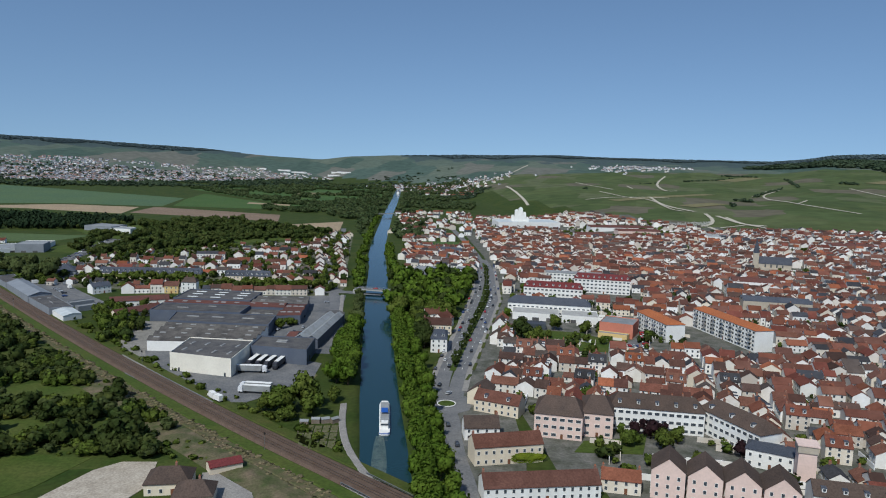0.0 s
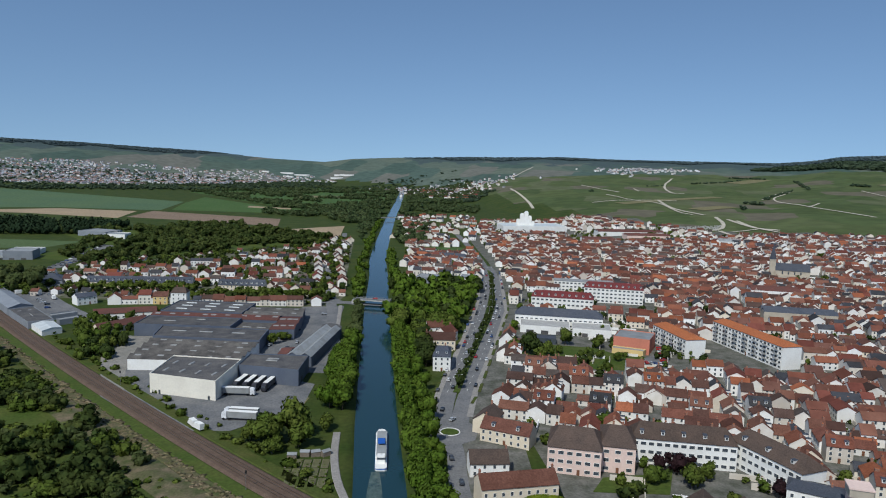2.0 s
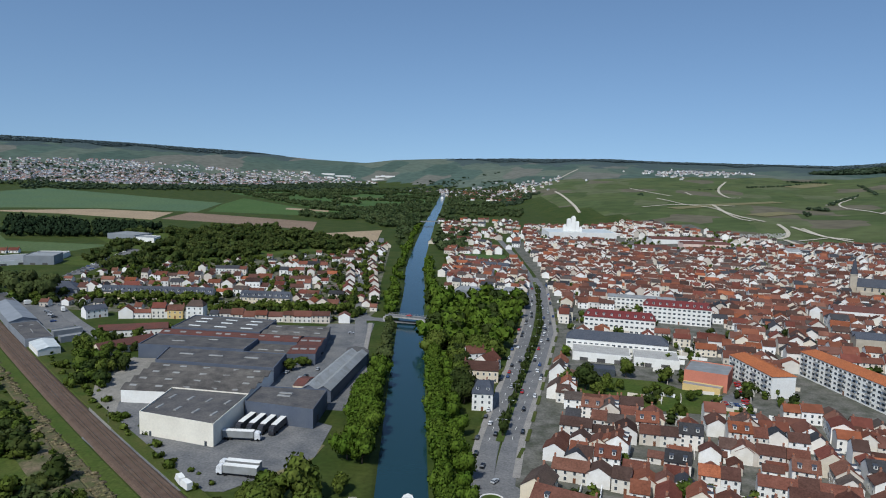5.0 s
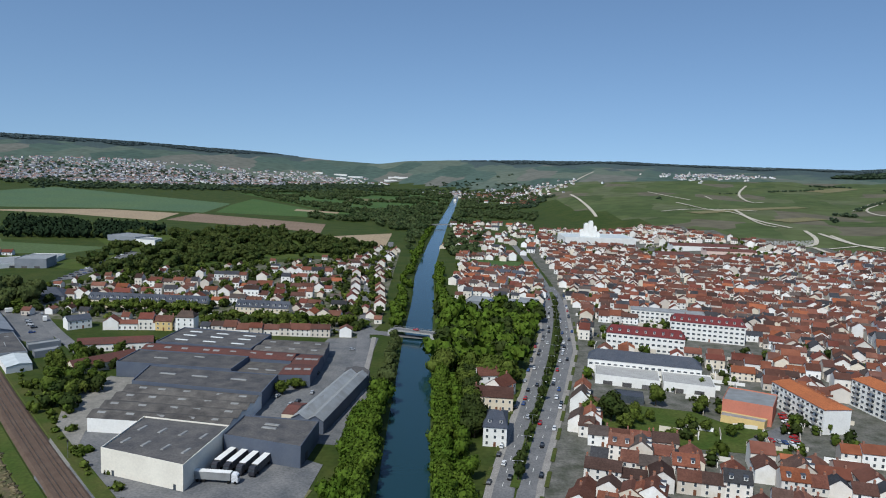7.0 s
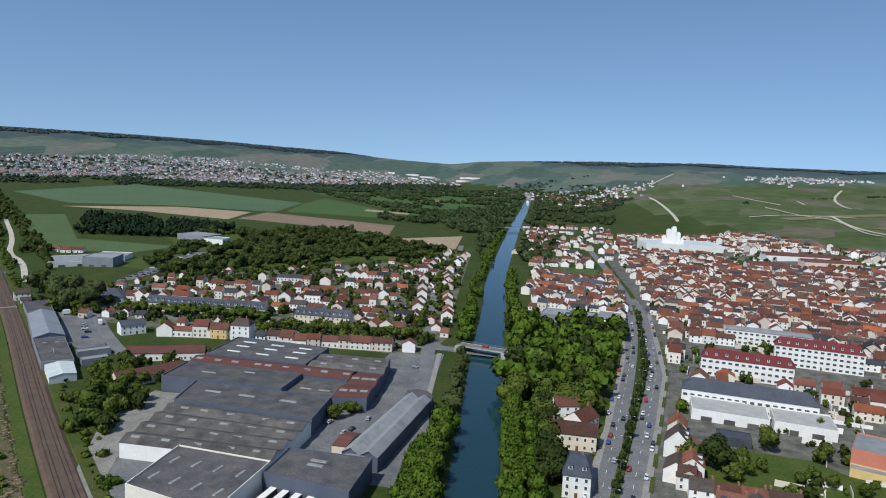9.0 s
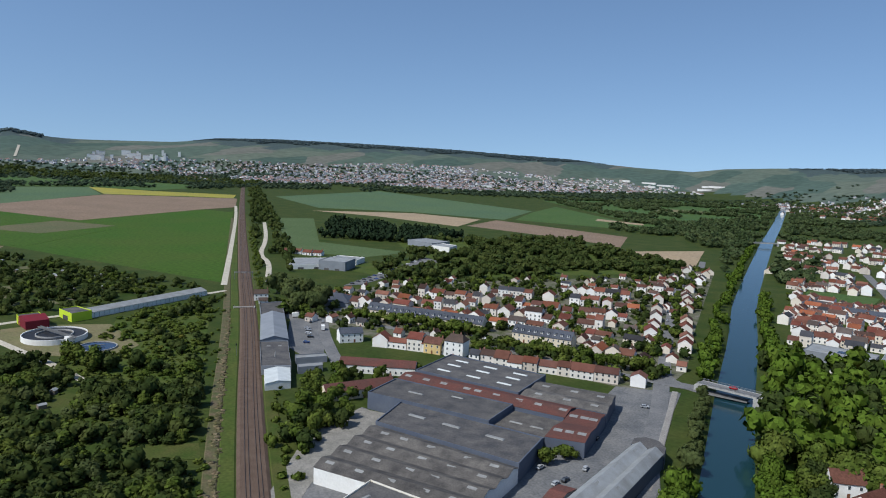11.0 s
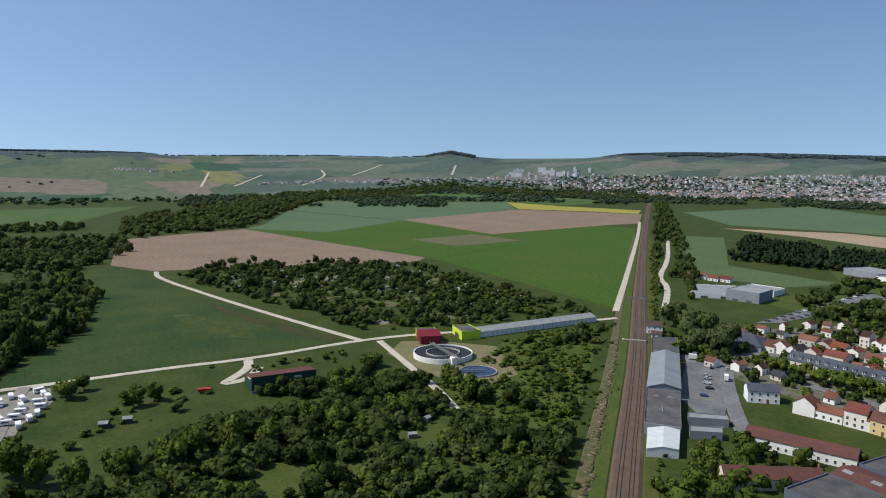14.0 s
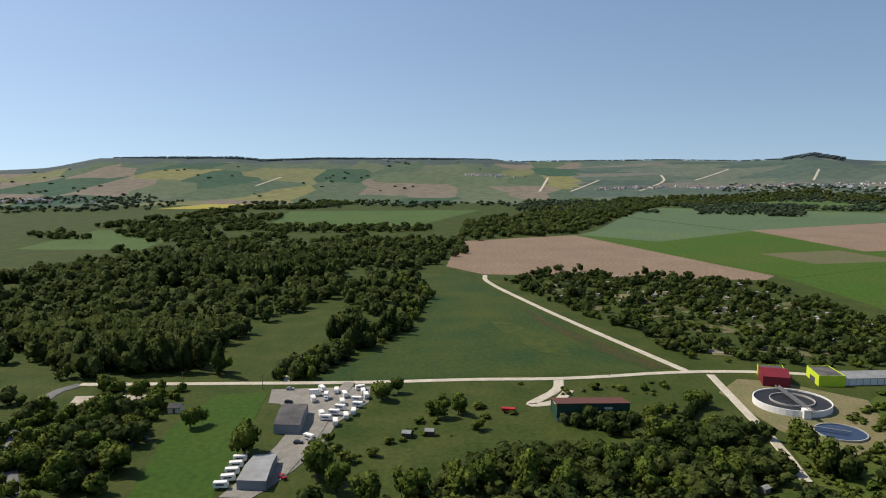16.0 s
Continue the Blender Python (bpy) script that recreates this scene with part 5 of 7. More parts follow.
# ---- where houses must not stand ----
BLOCKED = [
    [(100, 395), (200, 395), (200, 475), (178, 545), (98, 540)],      # school, garden, hall
    [(185, 395), (240, 395), (240, 480), (185, 480)],                # first flats
    [(238, 395), (282, 395), (282, 492), (238, 492)],                # second flats
    [(115, 552), (232, 552), (232, 640), (115, 640)],                # white blocks
    [(88, 225), (200, 225), (200, 285), (88, 285)],                  # pink hospital
    [(58, 150), (118, 150), (118, 240), (58, 240)],
    [(125, 175), (205, 175), (205, 228), (125, 228)],                # stepped flats
    [(66, 270), (106, 270), (106, 300), (66, 300)],
    [(398, 735), (470, 735), (470, 798), (398, 798)],                # church
    [(120, 1180), (260, 1180), (260, 1350), (120, 1350)],            # white hall
    [(150, 640), (210, 640), (210, 690), (150, 690)],
    [(14, 640), (84, 640), (84, 715), (14, 715)],                    # low halls by the park
    [(4, 900), (74, 900), (74, 978), (4, 978)],                      # small field
    [(240, 1050), (400, 1050), (400, 1200), (240, 1200)],
]
WEST = [(-45, 548), (-340, 560), (-345, 640), (-320, 735), (-150, 935), (-118, 1040), (-96, 1035), (-52, 690), (-38, 600)]
MIDDLE = [(12, 690), (82, 655), (88, 760), (84, 900), (56, 1010), (-8, 1010), (-6, 850)]


def free(x, y):
    return not any(inside(x, y, b) for b in BLOCKED)


rows = []  # x, y, turn, width, depth, wall height, rise


def street_row(x, y, turn, length, deep):
    """A closed row of houses along a street that starts at x, y and heads turn degrees from +x."""
    c, s = math.cos(radians(turn)), math.sin(radians(turn))
    at = 0.0
    while at < length - 5:
        w = random.choice((6.2, 7.5, 8.5, 9.5, 11, 13))
        w = min(w, length - at)
        if w < 4.5:
            break
        h = random.choice((3.2, 4.2, 4.8, 5.4, 5.4, 5.8, 6.4, 7.6))
        d = random.uniform(7.2, 10.2)
        if random.random() < 0.93:
            px, py = x + c * (at + w / 2) - s * (random.uniform(-0.8, 0.8)), y + s * (at + w / 2) + c * random.uniform(-0.8, 0.8)
            rows.append((px, py, turn + random.uniform(-2.5, 2.5) + (90 if random.random() < 0.3 else 0), w, d, h, d / 2 * random.uniform(0.48, 0.74)))
        at += w + (random.uniform(1, 7) if random.random() < 0.12 else 0.05)


def quarter(poly, turn, x0, x1, y0, y1, bx=54, by=40, back=0.4, gap=5):
    """Blocks of closed rows round yards, on a street net turned by some degrees about (x0, y0)."""
    y = y0
    while y < y1:
        x = x0 + random.uniform(-12, 12)
        deep = by * random.uniform(0.8, 1.2)
        while x < x1:
            wide = bx * random.uniform(0.7, 1.35)
            a = turn + random.uniform(-5, 5) + 7 * noise.noise(Vector((x / 180, y / 180, 0)))
            for (ox, oy, t, ln) in ((0, 5, 0, wide - gap), (0, deep - gap - 5, 0, wide - gap), (5, 10, 90, deep - gap - 20), (wide - gap - 5, 10, 90, deep - gap - 20), (13, deep / 2 - 3, 0, wide - gap - 26)):
                c, s = math.cos(radians(a)), math.sin(radians(a))
                street_row(x + ox * c - oy * s, y + ox * s + oy * c, a + t, ln, deep)
            for _ in range(int(wide * deep / 260 * back * 2)):
                ox, oy = random.uniform(14, wide - 18), random.uniform(12, deep - 14)
                rows.append((x + ox, y + oy, a + random.choice((0, 90)), random.uniform(5, 9), random.uniform(4.5, 7), random.uniform(2.6, 4.4), random.uniform(1.2, 2.4)))
            x += wide
        y += deep


random.seed(21)
quarter(TOWN, -11, 78, 1000, 120, 1440)
town_rows = [r for r in rows if inside(r[0], r[1], TOWN) and free(r[0], r[1]) and not (r[1] > 1050 and random.random() < 0.35)]
rows = []
quarter(MIDDLE, -8, -10, 90, 690, 1010, 48, 46, 0.4)
middle_rows = [r for r in rows if inside(r[0], r[1], MIDDLE) and free(r[0], r[1])]
rows = []
for x, y, t, ln in ((-212, 536, 14, 56), (-147, 541, 8, 100), (-95, 598, 0, 38),
                    (-296, 622, 5, 70), (-220, 632, 4, 96), (-110, 640, 0, 42), (-292, 650, 8, 80), (-200, 664, 5, 92), (-275, 690, 8, 70), (-190, 700, 7, 90),
                    (-240, 735, 10, 70), (-160, 745, 8, 60), (-178, 790, 10, 70), (-158, 840, 10, 52)):
    street_row(x, y, t, ln, 10)
for k in range(16):
    y = 620 + k * 26
    sx = float(np.interp(y, [606, 753, 858, 1034], [-51, -78, -100, -107]))
    for off in (-12, 12):
        if random.random() < 0.85:
            rows.append((sx + off, y + random.uniform(-4, 4), 100 + random.uniform(-6, 6), random.uniform(8, 14), 8.5, random.choice((3.4, 5.0, 5.8)), 3.0))
for x, y, *_ in spots_in(WEST, 130, 1, 2, 1, 2):
    if y > 535 and all((x - r[0]) ** 2 + (y - r[1]) ** 2 > 90 for r in rows) and not (575 < y < 616 and x < -100):
        rows.append((x, y, random.choice((5, 95)), random.uniform(5, 9), random.uniform(4.5, 7), random.uniform(2.6, 4), random.uniform(1.4, 2.6)))
west_rows = rows
rows = []
for poly, count in (([(-40, 1020), (-60, 1500), (100, 1520), (110, 1250), (80, 1020)], 95), ([(-130, 2300), (120, 2200), (250, 2700), (-160, 2800)], 120)):
    for x, y, *_ in spots_in(poly, count, 1, 2, 1, 2):
        rows.append((x, y, random.choice((-8, 82)) + random.uniform(-10, 10), random.uniform(8, 13), 8.5, random.choice((3.4, 4.5, 5.6)), 3.0))
far_rows = rows

# the nearest houses are things of their own, the rest of the town one body
near, rest = [], []
for r in town_rows + middle_rows + west_rows:
    eye = min(math.hypot(r[0] - 60, r[1] - 40), math.hypot(r[0] - 20, r[1] - 200))
    near.append((eye, r)) if r[3] > 5.5 else rest.append(r)
near.sort(key=lambda q: q[0])
rest += [r for _, r in near[205:]] + far_rows
near = [r for _, r in near[:205]]
for x, y, turn, w, d, h, rise in near:
    k = min(range(len(TYPES)), key=lambda i: abs(TYPES[i][1] - w) + 1.6 * abs(TYPES[i][3] - h))
    m = stand(x, y, turn if math.cos(radians(turn)) > -0.2 else turn + 180)
    put_house(k, m)


def pane(sh, x, y, z, side):
    """One pane, 4 cm proud of a wall that faces side * y."""
    q = [(x - 0.5, y, z - 0.7), (x + 0.5, y, z - 0.7), (x + 0.5, y, z + 0.7), (x - 0.5, y, z + 0.7)]
    sh.face(q if side < 0 else q[::-1], 2)


# pale: roofs, and walls unless white, take the haze-toned palettes
def far_houses(name, rows, label, scale=1.0, category="houses", pale=False, white=False):
    v, f, mi = [], [], []
    r = random.Random(5)
    for x, y, turn, w, d, h, rise in rows:
        w, d, h, rise = w * scale, d * scale, h * scale, rise * scale
        c, s, g = math.cos(radians(turn)), math.sin(radians(turn)), zat(x, y)
        sh = Shape()
        near_by = math.hypot(x - 30, y - 150) < 560
        if scale == 1.0 and near_by:
            sh.gable_walls(w, d, h, rise, 0)
            sh.gable_roof(w, d, h, rise, m=1)
            sh.box(-w / 2, w / 2, -d / 2 + 0.02, d / 2 - 0.02, -4, 0.02, 0)
        else:  # far off: walls sunk into the slope, two roof slopes
            h, g = h + 3, g - 3
            sh.gable_walls(w, d, h, rise, 0)
            for e in (-1, 1):
                q = [(-w / 2 - 0.2, e * (d / 2 + 0.3), h - 0.1), (w / 2 + 0.2, e * (d / 2 + 0.3), h - 0.1), (w / 2 + 0.2, 0, h + rise + 0.15), (-w / 2 - 0.2, 0, h + rise + 0.15)]
                sh.face(q if e < 0 else q[::-1], 1)
        if scale == 1.0:
            n = max(1, int(w / 3))
            for fl in range(1 if h < (4.4 if near_by else 7.4) else 2):
                for i in range(n):
                    cx, cz = -w / 2 + w * (i + 0.5) / n, (1.6 if near_by else 4.6) + fl * 2.7
                    for sd in (-1, 1) if near_by else (-1 if math.cos(radians(turn)) > 0 else 1,):
                        pane(sh, cx, sd * (d / 2 + 0.04), cz, sd)
            if r.random() < 0.7:
                cx = r.choice((-0.38, 0.38)) * w
                sh.box(cx - 0.35, cx + 0.35, -0.4, 0.4, h + rise - 0.6, h + rise + 1.2, 3)
        k = len(v)
        v += [(x + px * c - py * s, y + px * s + py * c, g + pz) for px, py, pz in sh.v]
        f += [tuple(k + i for i in q) for q in sh.f]
        mi += sh.m
    me = mesh(name, v, f, [B["white"] if white else B["render_hazed"] if pale else B["render_far"], B["tiles_hazed"] if pale else B["tiles_far"], B["glass"], B["brick"]], mi)
    return tagged(new(name, me), label, category, kind="stuff")


for x0, y0, x1, y1, n in ((-263, 601, -173, 610, 6), (-148, 605, -108, 607, 3)):
    for k in range(n):
        t = (k + 0.5) / n
        house("long cream terrace house with slate roof and dormers", math.hypot(x1 - x0, y1 - y0) / n - 0.02, 11, 6.2, 4.2, "cream", "slate", 2, 0, 2, 3, at=stand(x0 + (x1 - x0) * t, y0 + (y1 - y0) * t, math.degrees(math.atan2(y1 - y0, x1 - x0))), group="slate-roofed village terrace")
far_houses("town_houses", rest, "closely packed tiled houses of the old town")
def ring_place(a, d):
    return 20 - math.sin(radians(a)) * d, 150 + math.cos(radians(a)) * d


NEAR_EDGE = [(6, 3450), (12.6, 3350), (19, 2930), (26, 2750), (33, 2790), (47, 2640), (53, 3100), (60, 3180), (66, 3040), (75, 2860)]
FAR_EDGE = [(6, 3700), (12.6, 3620), (16, 3680), (21.5, 3520), (28, 3500), (33, 3440), (41, 3290), (47, 3340), (53, 3420), (60, 3260), (66, 3110), (75, 2920)]
ep = []
for k in range(4000):
    a = random.triangular(9, 56, 30) if k % 14 else random.uniform(52, 75)
    t = random.random() ** 2
    x, y = ring_place(a, float(along(a, NEAR_EDGE)) * (1 - t) + float(along(a, FAR_EDGE)) * t)
    if noise.noise(Vector((x / 150, y / 150, 4))) > -0.28:
        ep.append((x, y, random.uniform(-40, 40) + a, random.uniform(9, 17), random.uniform(8, 12), random.uniform(4, 8), random.uniform(2, 4)))
far_houses("distant_town", ep, "haze-toned houses of a distant town on the valley's far side", 0.75, pale=True)
blocks = []
for k in range(44):
    a = random.uniform(48.5, 56) if k < 24 else random.uniform(14, 50)
    d = random.uniform(3330, 3500) if k < 24 else random.uniform(2800, 3150)
    blocks.append((*ring_place(a, d), a + random.choice((0, 90)), random.uniform(26, 46) if k < 24 else random.uniform(30, 70), 13, random.uniform(14, 26) if k < 24 else random.uniform(6, 11), 0.4))
for k in range(9):
    blocks.append((*ring_place(random.uniform(8, 16), random.uniform(3560, 3700)), random.uniform(5, 15), random.uniform(40, 80), 25, 8, 0.6))
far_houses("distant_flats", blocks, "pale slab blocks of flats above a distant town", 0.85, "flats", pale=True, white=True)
villages = []
for a0, d0, n, w, deep in ((-15.5, 2900, 170, 1.9, 150), (83.5, 3350, 40, 1.0, 25), (118, 2650, 170, 2.2, 60), (-2.5, 2560, 80, 1.8, 90), (2.5, 2700, 110, 2.0, 90), (-1, 2300, 50, 1.4, 60)):
    for k in range(n):
        villages.append((*ring_place(random.gauss(a0, w), d0 + random.gauss(0, deep)), random.uniform(0, 90), random.uniform(9, 16), 9, random.uniform(4, 7), 3))
far_houses("distant_village", villages, "small haze-toned village among vineyards", 0.75, pale=True)

# town ground under the houses, gardens between them
patch("village_ground", [(-40, 545), (-345, 556), (-345, 640), (-320, 735), (-150, 935), (-118, 1040), (-92, 1035), (-50, 690), (-36, 600)], mat("garden_ground", (0.052, 0.068, 0.018), (0.19, 0.17, 0.14), 7, fine=1.2), "gardens between village houses", "ground", 0.05)
garden = []
for x, y, *_ in spots_in(TOWN, 6500, 1, 2, 1, 2):
    if all((x - r[0]) ** 2 + (y - r[1]) ** 2 > 55 for r in town_rows) and noise.noise(Vector((x / 70, y / 70, 9))) > -0.1:
        w = random.uniform(1.2, 3.4)
        garden.append((x, y, w, w * random.uniform(1.6, 2.4)))
walls, at_yards = Shape(), random.Random(77)
for x, y, w, h in garden[:900]:  # low walls round the yards
    a, ln = radians(at_yards.choice((-11, 79)) + at_yards.uniform(-5, 5)), at_yards.uniform(4, 9)
    c, s, g = math.cos(a), math.sin(a), zat(x, y)
    ends = [(x + 2.5 + i * ln * c - j * 0.15 * s, y + 2 + i * ln * s + j * 0.15 * c) for i, j in ((-1, -1), (1, -1), (1, 1), (-1, 1))]
    walls.prism(ends, g - 0.5, g + at_yards.uniform(1.8, 2.8))
tagged(new("yard_walls", walls.mesh("yard_walls", B["render_far"])), "low rendered walls between the town's yards", "walls", kind="stuff")
wood("garden_trees", np.array(garden[::3]), M["dark_leaf"], "dark garden trees between the town's houses", 305, mid=True)
wood("garden_trees", np.array([q for k, q in enumerate(garden) if k % 3]), M["leaf"], "small garden trees between the town's houses", 300, mid=True)
garden = [(x, y, w, h) for x, y, w, h in spots_in(WEST + [], 1150, 1.2, 4.2, 2.5, 8) if all((x - r[0]) ** 2 + (y - r[1]) ** 2 > 60 for r in west_rows)]
wood("garden_trees", np.array([q for q in garden[1::2]]), M["dark_leaf"], "dark garden trees between the village houses", 312, mid=True)
wood("garden_trees", np.array(garden[::2]), M["leaf"], "garden trees between the village houses", 310, mid=True)

garden = [(x, y, w, h) for x, y, w, h in spots_in(MIDDLE, 150, 1.2, 3.4, 2.5, 7) if all((x - r[0]) ** 2 + (y - r[1]) ** 2 > 50 for r in middle_rows) and not inside(x, y, BLOCKED[-2])]
wood("garden_trees", np.array(garden), M["leaf"], "garden trees behind the canal houses", 320, mid=True)

# ---- large buildings ----
def lerp2(q, u, v):
    """A place in a quad a, b, c, d: u along a-b, v along a-d."""
    (ax, ay), (bx, by), (cx, cy), (dx, dy) = q
    x = (ax * (1 - u) + bx * u) * (1 - v) + (dx * (1 - u) + cx * u) * v
    y = (ay * (1 - u) + by * u) * (1 - v) + (dy * (1 - u) + cy * u) * v
    return x, y


def frame_of(q):
    """The pose of a quad's middle, turned along a-b, with its mean width and depth."""
    cx, cy = sum(p[0] for p in q) / 4, sum(p[1] for p in q) / 4
    ax, ay = q[1][0] - q[0][0] + q[2][0] - q[3][0], q[1][1] - q[0][1] + q[2][1] - q[3][1]
    return cx, cy, math.degrees(math.atan2(ay, ax))


def hall(label, q, h, wall, roof, lights=(), doors=(), name="warehouse", category="warehouse", rim=0.55, base=0.0, glow="dull_light"):
    """A flat-roofed hall over a quad (counter-clockwise from its near left corner), with a parapet.
    lights: (u, v, half length, half width, along) of rooflights; doors: (side, place, width, height)."""
    cx, cy, turn = frame_of(q)
    ob = thing(name, label, category, at=pose(cx, cy, base, 0, 0, turn))
    c, s = math.cos(radians(-turn)), math.sin(radians(-turn))
    loc = [((x - cx) * c - (y - cy) * s, (x - cx) * s + (y - cy) * c) for x, y in q]
    inner = [(x * 0.985, y * 0.985) for x, y in loc]
    w = Shape()
    for i in range(4):
        a, b, e, f = loc[i], loc[(i + 1) % 4], inner[(i + 1) % 4], inner[i]
        w.face([(*a, -0.5), (*b, -0.5), (*b, h + rim), (*a, h + rim)])
        w.face([(*a, h + rim), (*b, h + rim), (*e, h + rim), (*f, h + rim)])
        w.face([(*e, h - 0.1), (*f, h - 0.1), (*f, h + rim), (*e, h + rim)])
    part("wall", w, B[wall], ob)
    r = Shape()
    r.face([(*p, h) for p in inner])
    part("roof", r, B[roof], ob)
    for u, v, half, wide, along_x in lights:
        x, y = lerp2(loc, u, v)
        sx, sy = (half, wide) if along_x else (wide, half)
        part("rooflight", Shape().box(x - sx, x + sx, y - sy, y + sy, h - 0.05, h + 0.35, taper=0.2), B[glow], ob)
    for side, place, width, high in doors:
        a, b = loc[side], loc[(side + 1) % 4]
        x, y = a[0] + (b[0] - a[0]) * place, a[1] + (b[1] - a[1]) * place
        t = math.degrees(math.atan2(b[1] - a[1], b[0] - a[0]))
        part("loading_door", Shape().box(-width / 2, width / 2, -0.12, 0.02, 0.05, high), B["felt"] if width > 2 else B["glass"], ob, "", pose(x, y, 0, 0, 0, t))
    return ob


def bays(label, q, n, h, rise, wall, roof, lights=0, name="factory_shed", category="shed", flip=False):
    """A shed over a quad under n ridges that run along a-b."""
    cx, cy, turn = frame_of(q)
    ob = thing(name, label, category, at=pose(cx, cy, 0, 0, 0, turn))
    c, s = math.cos(radians(-turn)), math.sin(radians(-turn))
    loc = [((x - cx) * c - (y - cy) * s, (x - cx) * s + (y - cy) * c) for x, y in q]
    w = Shape()
    w.prism(loc, -0.5, h)
    for k in range(n):
        v0, v1 = k / n, (k + 1) / n
        for u in (0.001, 0.999):
            a, m, b = lerp2(loc, u, v0), lerp2(loc, u, (v0 + v1) / 2), lerp2(loc, u, v1)
            pts = [(*a, h - 0.05), (*b, h - 0.05), (*m, h + rise)]
            w.face(pts if u < 0.5 else pts[::-1])
    part("wall", w, B[wall], ob)
    for k in range(n):
        v0, v1 = k / n, (k + 1) / n
        r = Shape()
        for va, vb, za, zb in ((v0, (v0 + v1) / 2, h, h + rise), ((v0 + v1) / 2, v1, h + rise, h)):
            p = [lerp2(loc, u, v) for u, v in ((-0.006, va), (1.006, va), (1.006, vb), (-0.006, vb))]
            zs = (za, za, zb, zb)
            r.face([(*a, z + 0.2) for a, z in zip(p, zs)])
            r.face([(*a, z + 0.05) for a, z in zip(p, zs)][::-1])
            for i in range(4):
                j = (i + 1) % 4
                r.face([(*p[i], zs[i] + 0.05), (*p[j], zs[j] + 0.05), (*p[j], zs[j] + 0.2), (*p[i], zs[i] + 0.2)])
        sheet = part("roof", r, B[roof], ob)
        for i in range(lights):
            u, v = (i + 0.5) / lights + random.uniform(-0.03, 0.03), v0 + (v1 - v0) * 0.3
            x, y = lerp2(loc, u, v)
            dy = (lerp2(loc, u, v0 + (v1 - v0) * 0.42)[1] - y)
            t = Shape()
            t.face([(x - 1.8, y, h + rise * 0.6 + 0.24), (x + 1.8, y, h + rise * 0.6 + 0.24), (x + 1.8, y + dy, h + rise * 0.84 + 0.24), (x - 1.8, y + dy, h + rise * 0.84 + 0.24)])
            t.face([(x - 1.8, y, h + rise * 0.6 + 0.1), (x + 1.8, y, h + rise * 0.6 + 0.1), (x + 1.8, y, h + rise * 0.6 + 0.24), (x - 1.8, y, h + rise * 0.6 + 0.24)])
            part("rooflight", t, B["dull_light"], sheet)
    return ob


random.seed(31)
hall("white warehouse with a dark felt roof and rooflights", [(-91, 330), (-55, 321), (-54, 360), (-92, 363)], 9.6, "ivory", "felt",
     [(u, v, 2.6, 0.7, False) for v in (0.3, 0.68) for u in (0.14, 0.38, 0.62, 0.86)], [(0, 0.15, 1.1, 2.2), (0, 0.9, 1.1, 2.2)])
hall("dark blue-grey loading hall with a felt roof", [(-53.6, 353), (-20.5, 347), (-21, 375), (-53.6, 375)], 8.6, "bluegrey", "felt",
     [(0.45, 0.55, 3.2, 0.9, True), (0.45, 0.7, 3.2, 0.9, True)], [(0, 0.14, 3.6, 4.2), (0, 0.28, 3.6, 4.2), (0, 0.42, 3.6, 4.2), (0, 0.56, 3.6, 4.2), (1, 0.3, 3.2, 3.5)])
bays("old white factory shed under dark fibre-cement ridges", [(-119, 366), (-58, 368), (-58, 408), (-124, 412)], 4, 6.2, 1.7, "white", "sheet", 5)
hall("low grey factory hall with long rooflights", [(-125, 412.5), (-58, 408.5), (-60, 437), (-130, 439)], 7.4, "bluegrey", "felt",
     [(0.2, 0.6, 4.2, 0.9, True), (0.45, 0.6, 4.2, 0.9, True), (0.75, 0.6, 4.2, 0.9, True)])
hall("blue-grey factory hall with a felt roof", [(-149, 440), (-86, 440), (-86, 465), (-150, 465)], 7.8, "bluegrey", "felt", [(0.3, 0.5, 4, 0.6, True), (0.6, 0.75, 3, 0.5, True)])
hall("low grey roof between the factory halls", [(-85.6, 437.6), (-61.4, 437.4), (-61.4, 465), (-85.6, 465)], 5.4, "bluegrey", "sheet", [(0.3, 0.5, 3, 0.6, True), (0.7, 0.5, 3, 0.6, True)])
bays("long factory shed with rusty red roof sheets", [(-150, 465.5), (-62, 465.5), (-62, 481), (-150, 483)], 1, 7.0, 1.8, "bluegrey", "redsheet", 9)
hall("blue-grey factory hall with many white rooflights", [(-150, 484), (-91, 482), (-91, 517), (-150, 521)], 7.6, "bluegrey", "felt",
     [(u, v, 4.0, 0.75, True) for v in (0.25, 0.55, 0.8) for u in (0.2, 0.5, 0.8)], glow="skylight")
bays("factory hall with brown fibre-cement ridges", [(-61, 441), (-45, 444), (-48, 481), (-61, 481)], 2, 6.6, 1.3, "bluegrey", "redsheet", 3)
bays("factory hall with grey fibre-cement ridges", [(-90, 482), (-48, 482), (-52, 510), (-90, 508)], 2, 6.8, 1.2, "bluegrey", "sheet", 3)
bays("long canal-side shed with pale zinc ridges", [(-21, 382), (-16, 452), (-29, 455), (-36, 384)], 2, 6.0, 2.2, "bluegrey", "zinc", 4)
s = Shape().prism([(-29.5, 455.2), (-15.6, 452.2), (-16.4, 459), (-20.5, 464.6), (-26, 466), (-30, 462)], -0.5, 6.4, 0, 1)
tagged(new("shed_end", s.mesh("shed_end", [B["bluegrey"], B["felt"]])), "rounded end block of the canal-side shed", "shed")
bays("small lean-to with a faded red roof", [(-43, 392), (-37, 392), (-35.6, 408), (-42, 408)], 1, 4.2, 1.4, "cream", "redsheet", 0)
tank = thing("storage_tank", "round grey storage tank beside the sheds", "tank", at=pose(-30, 380.5, 0))
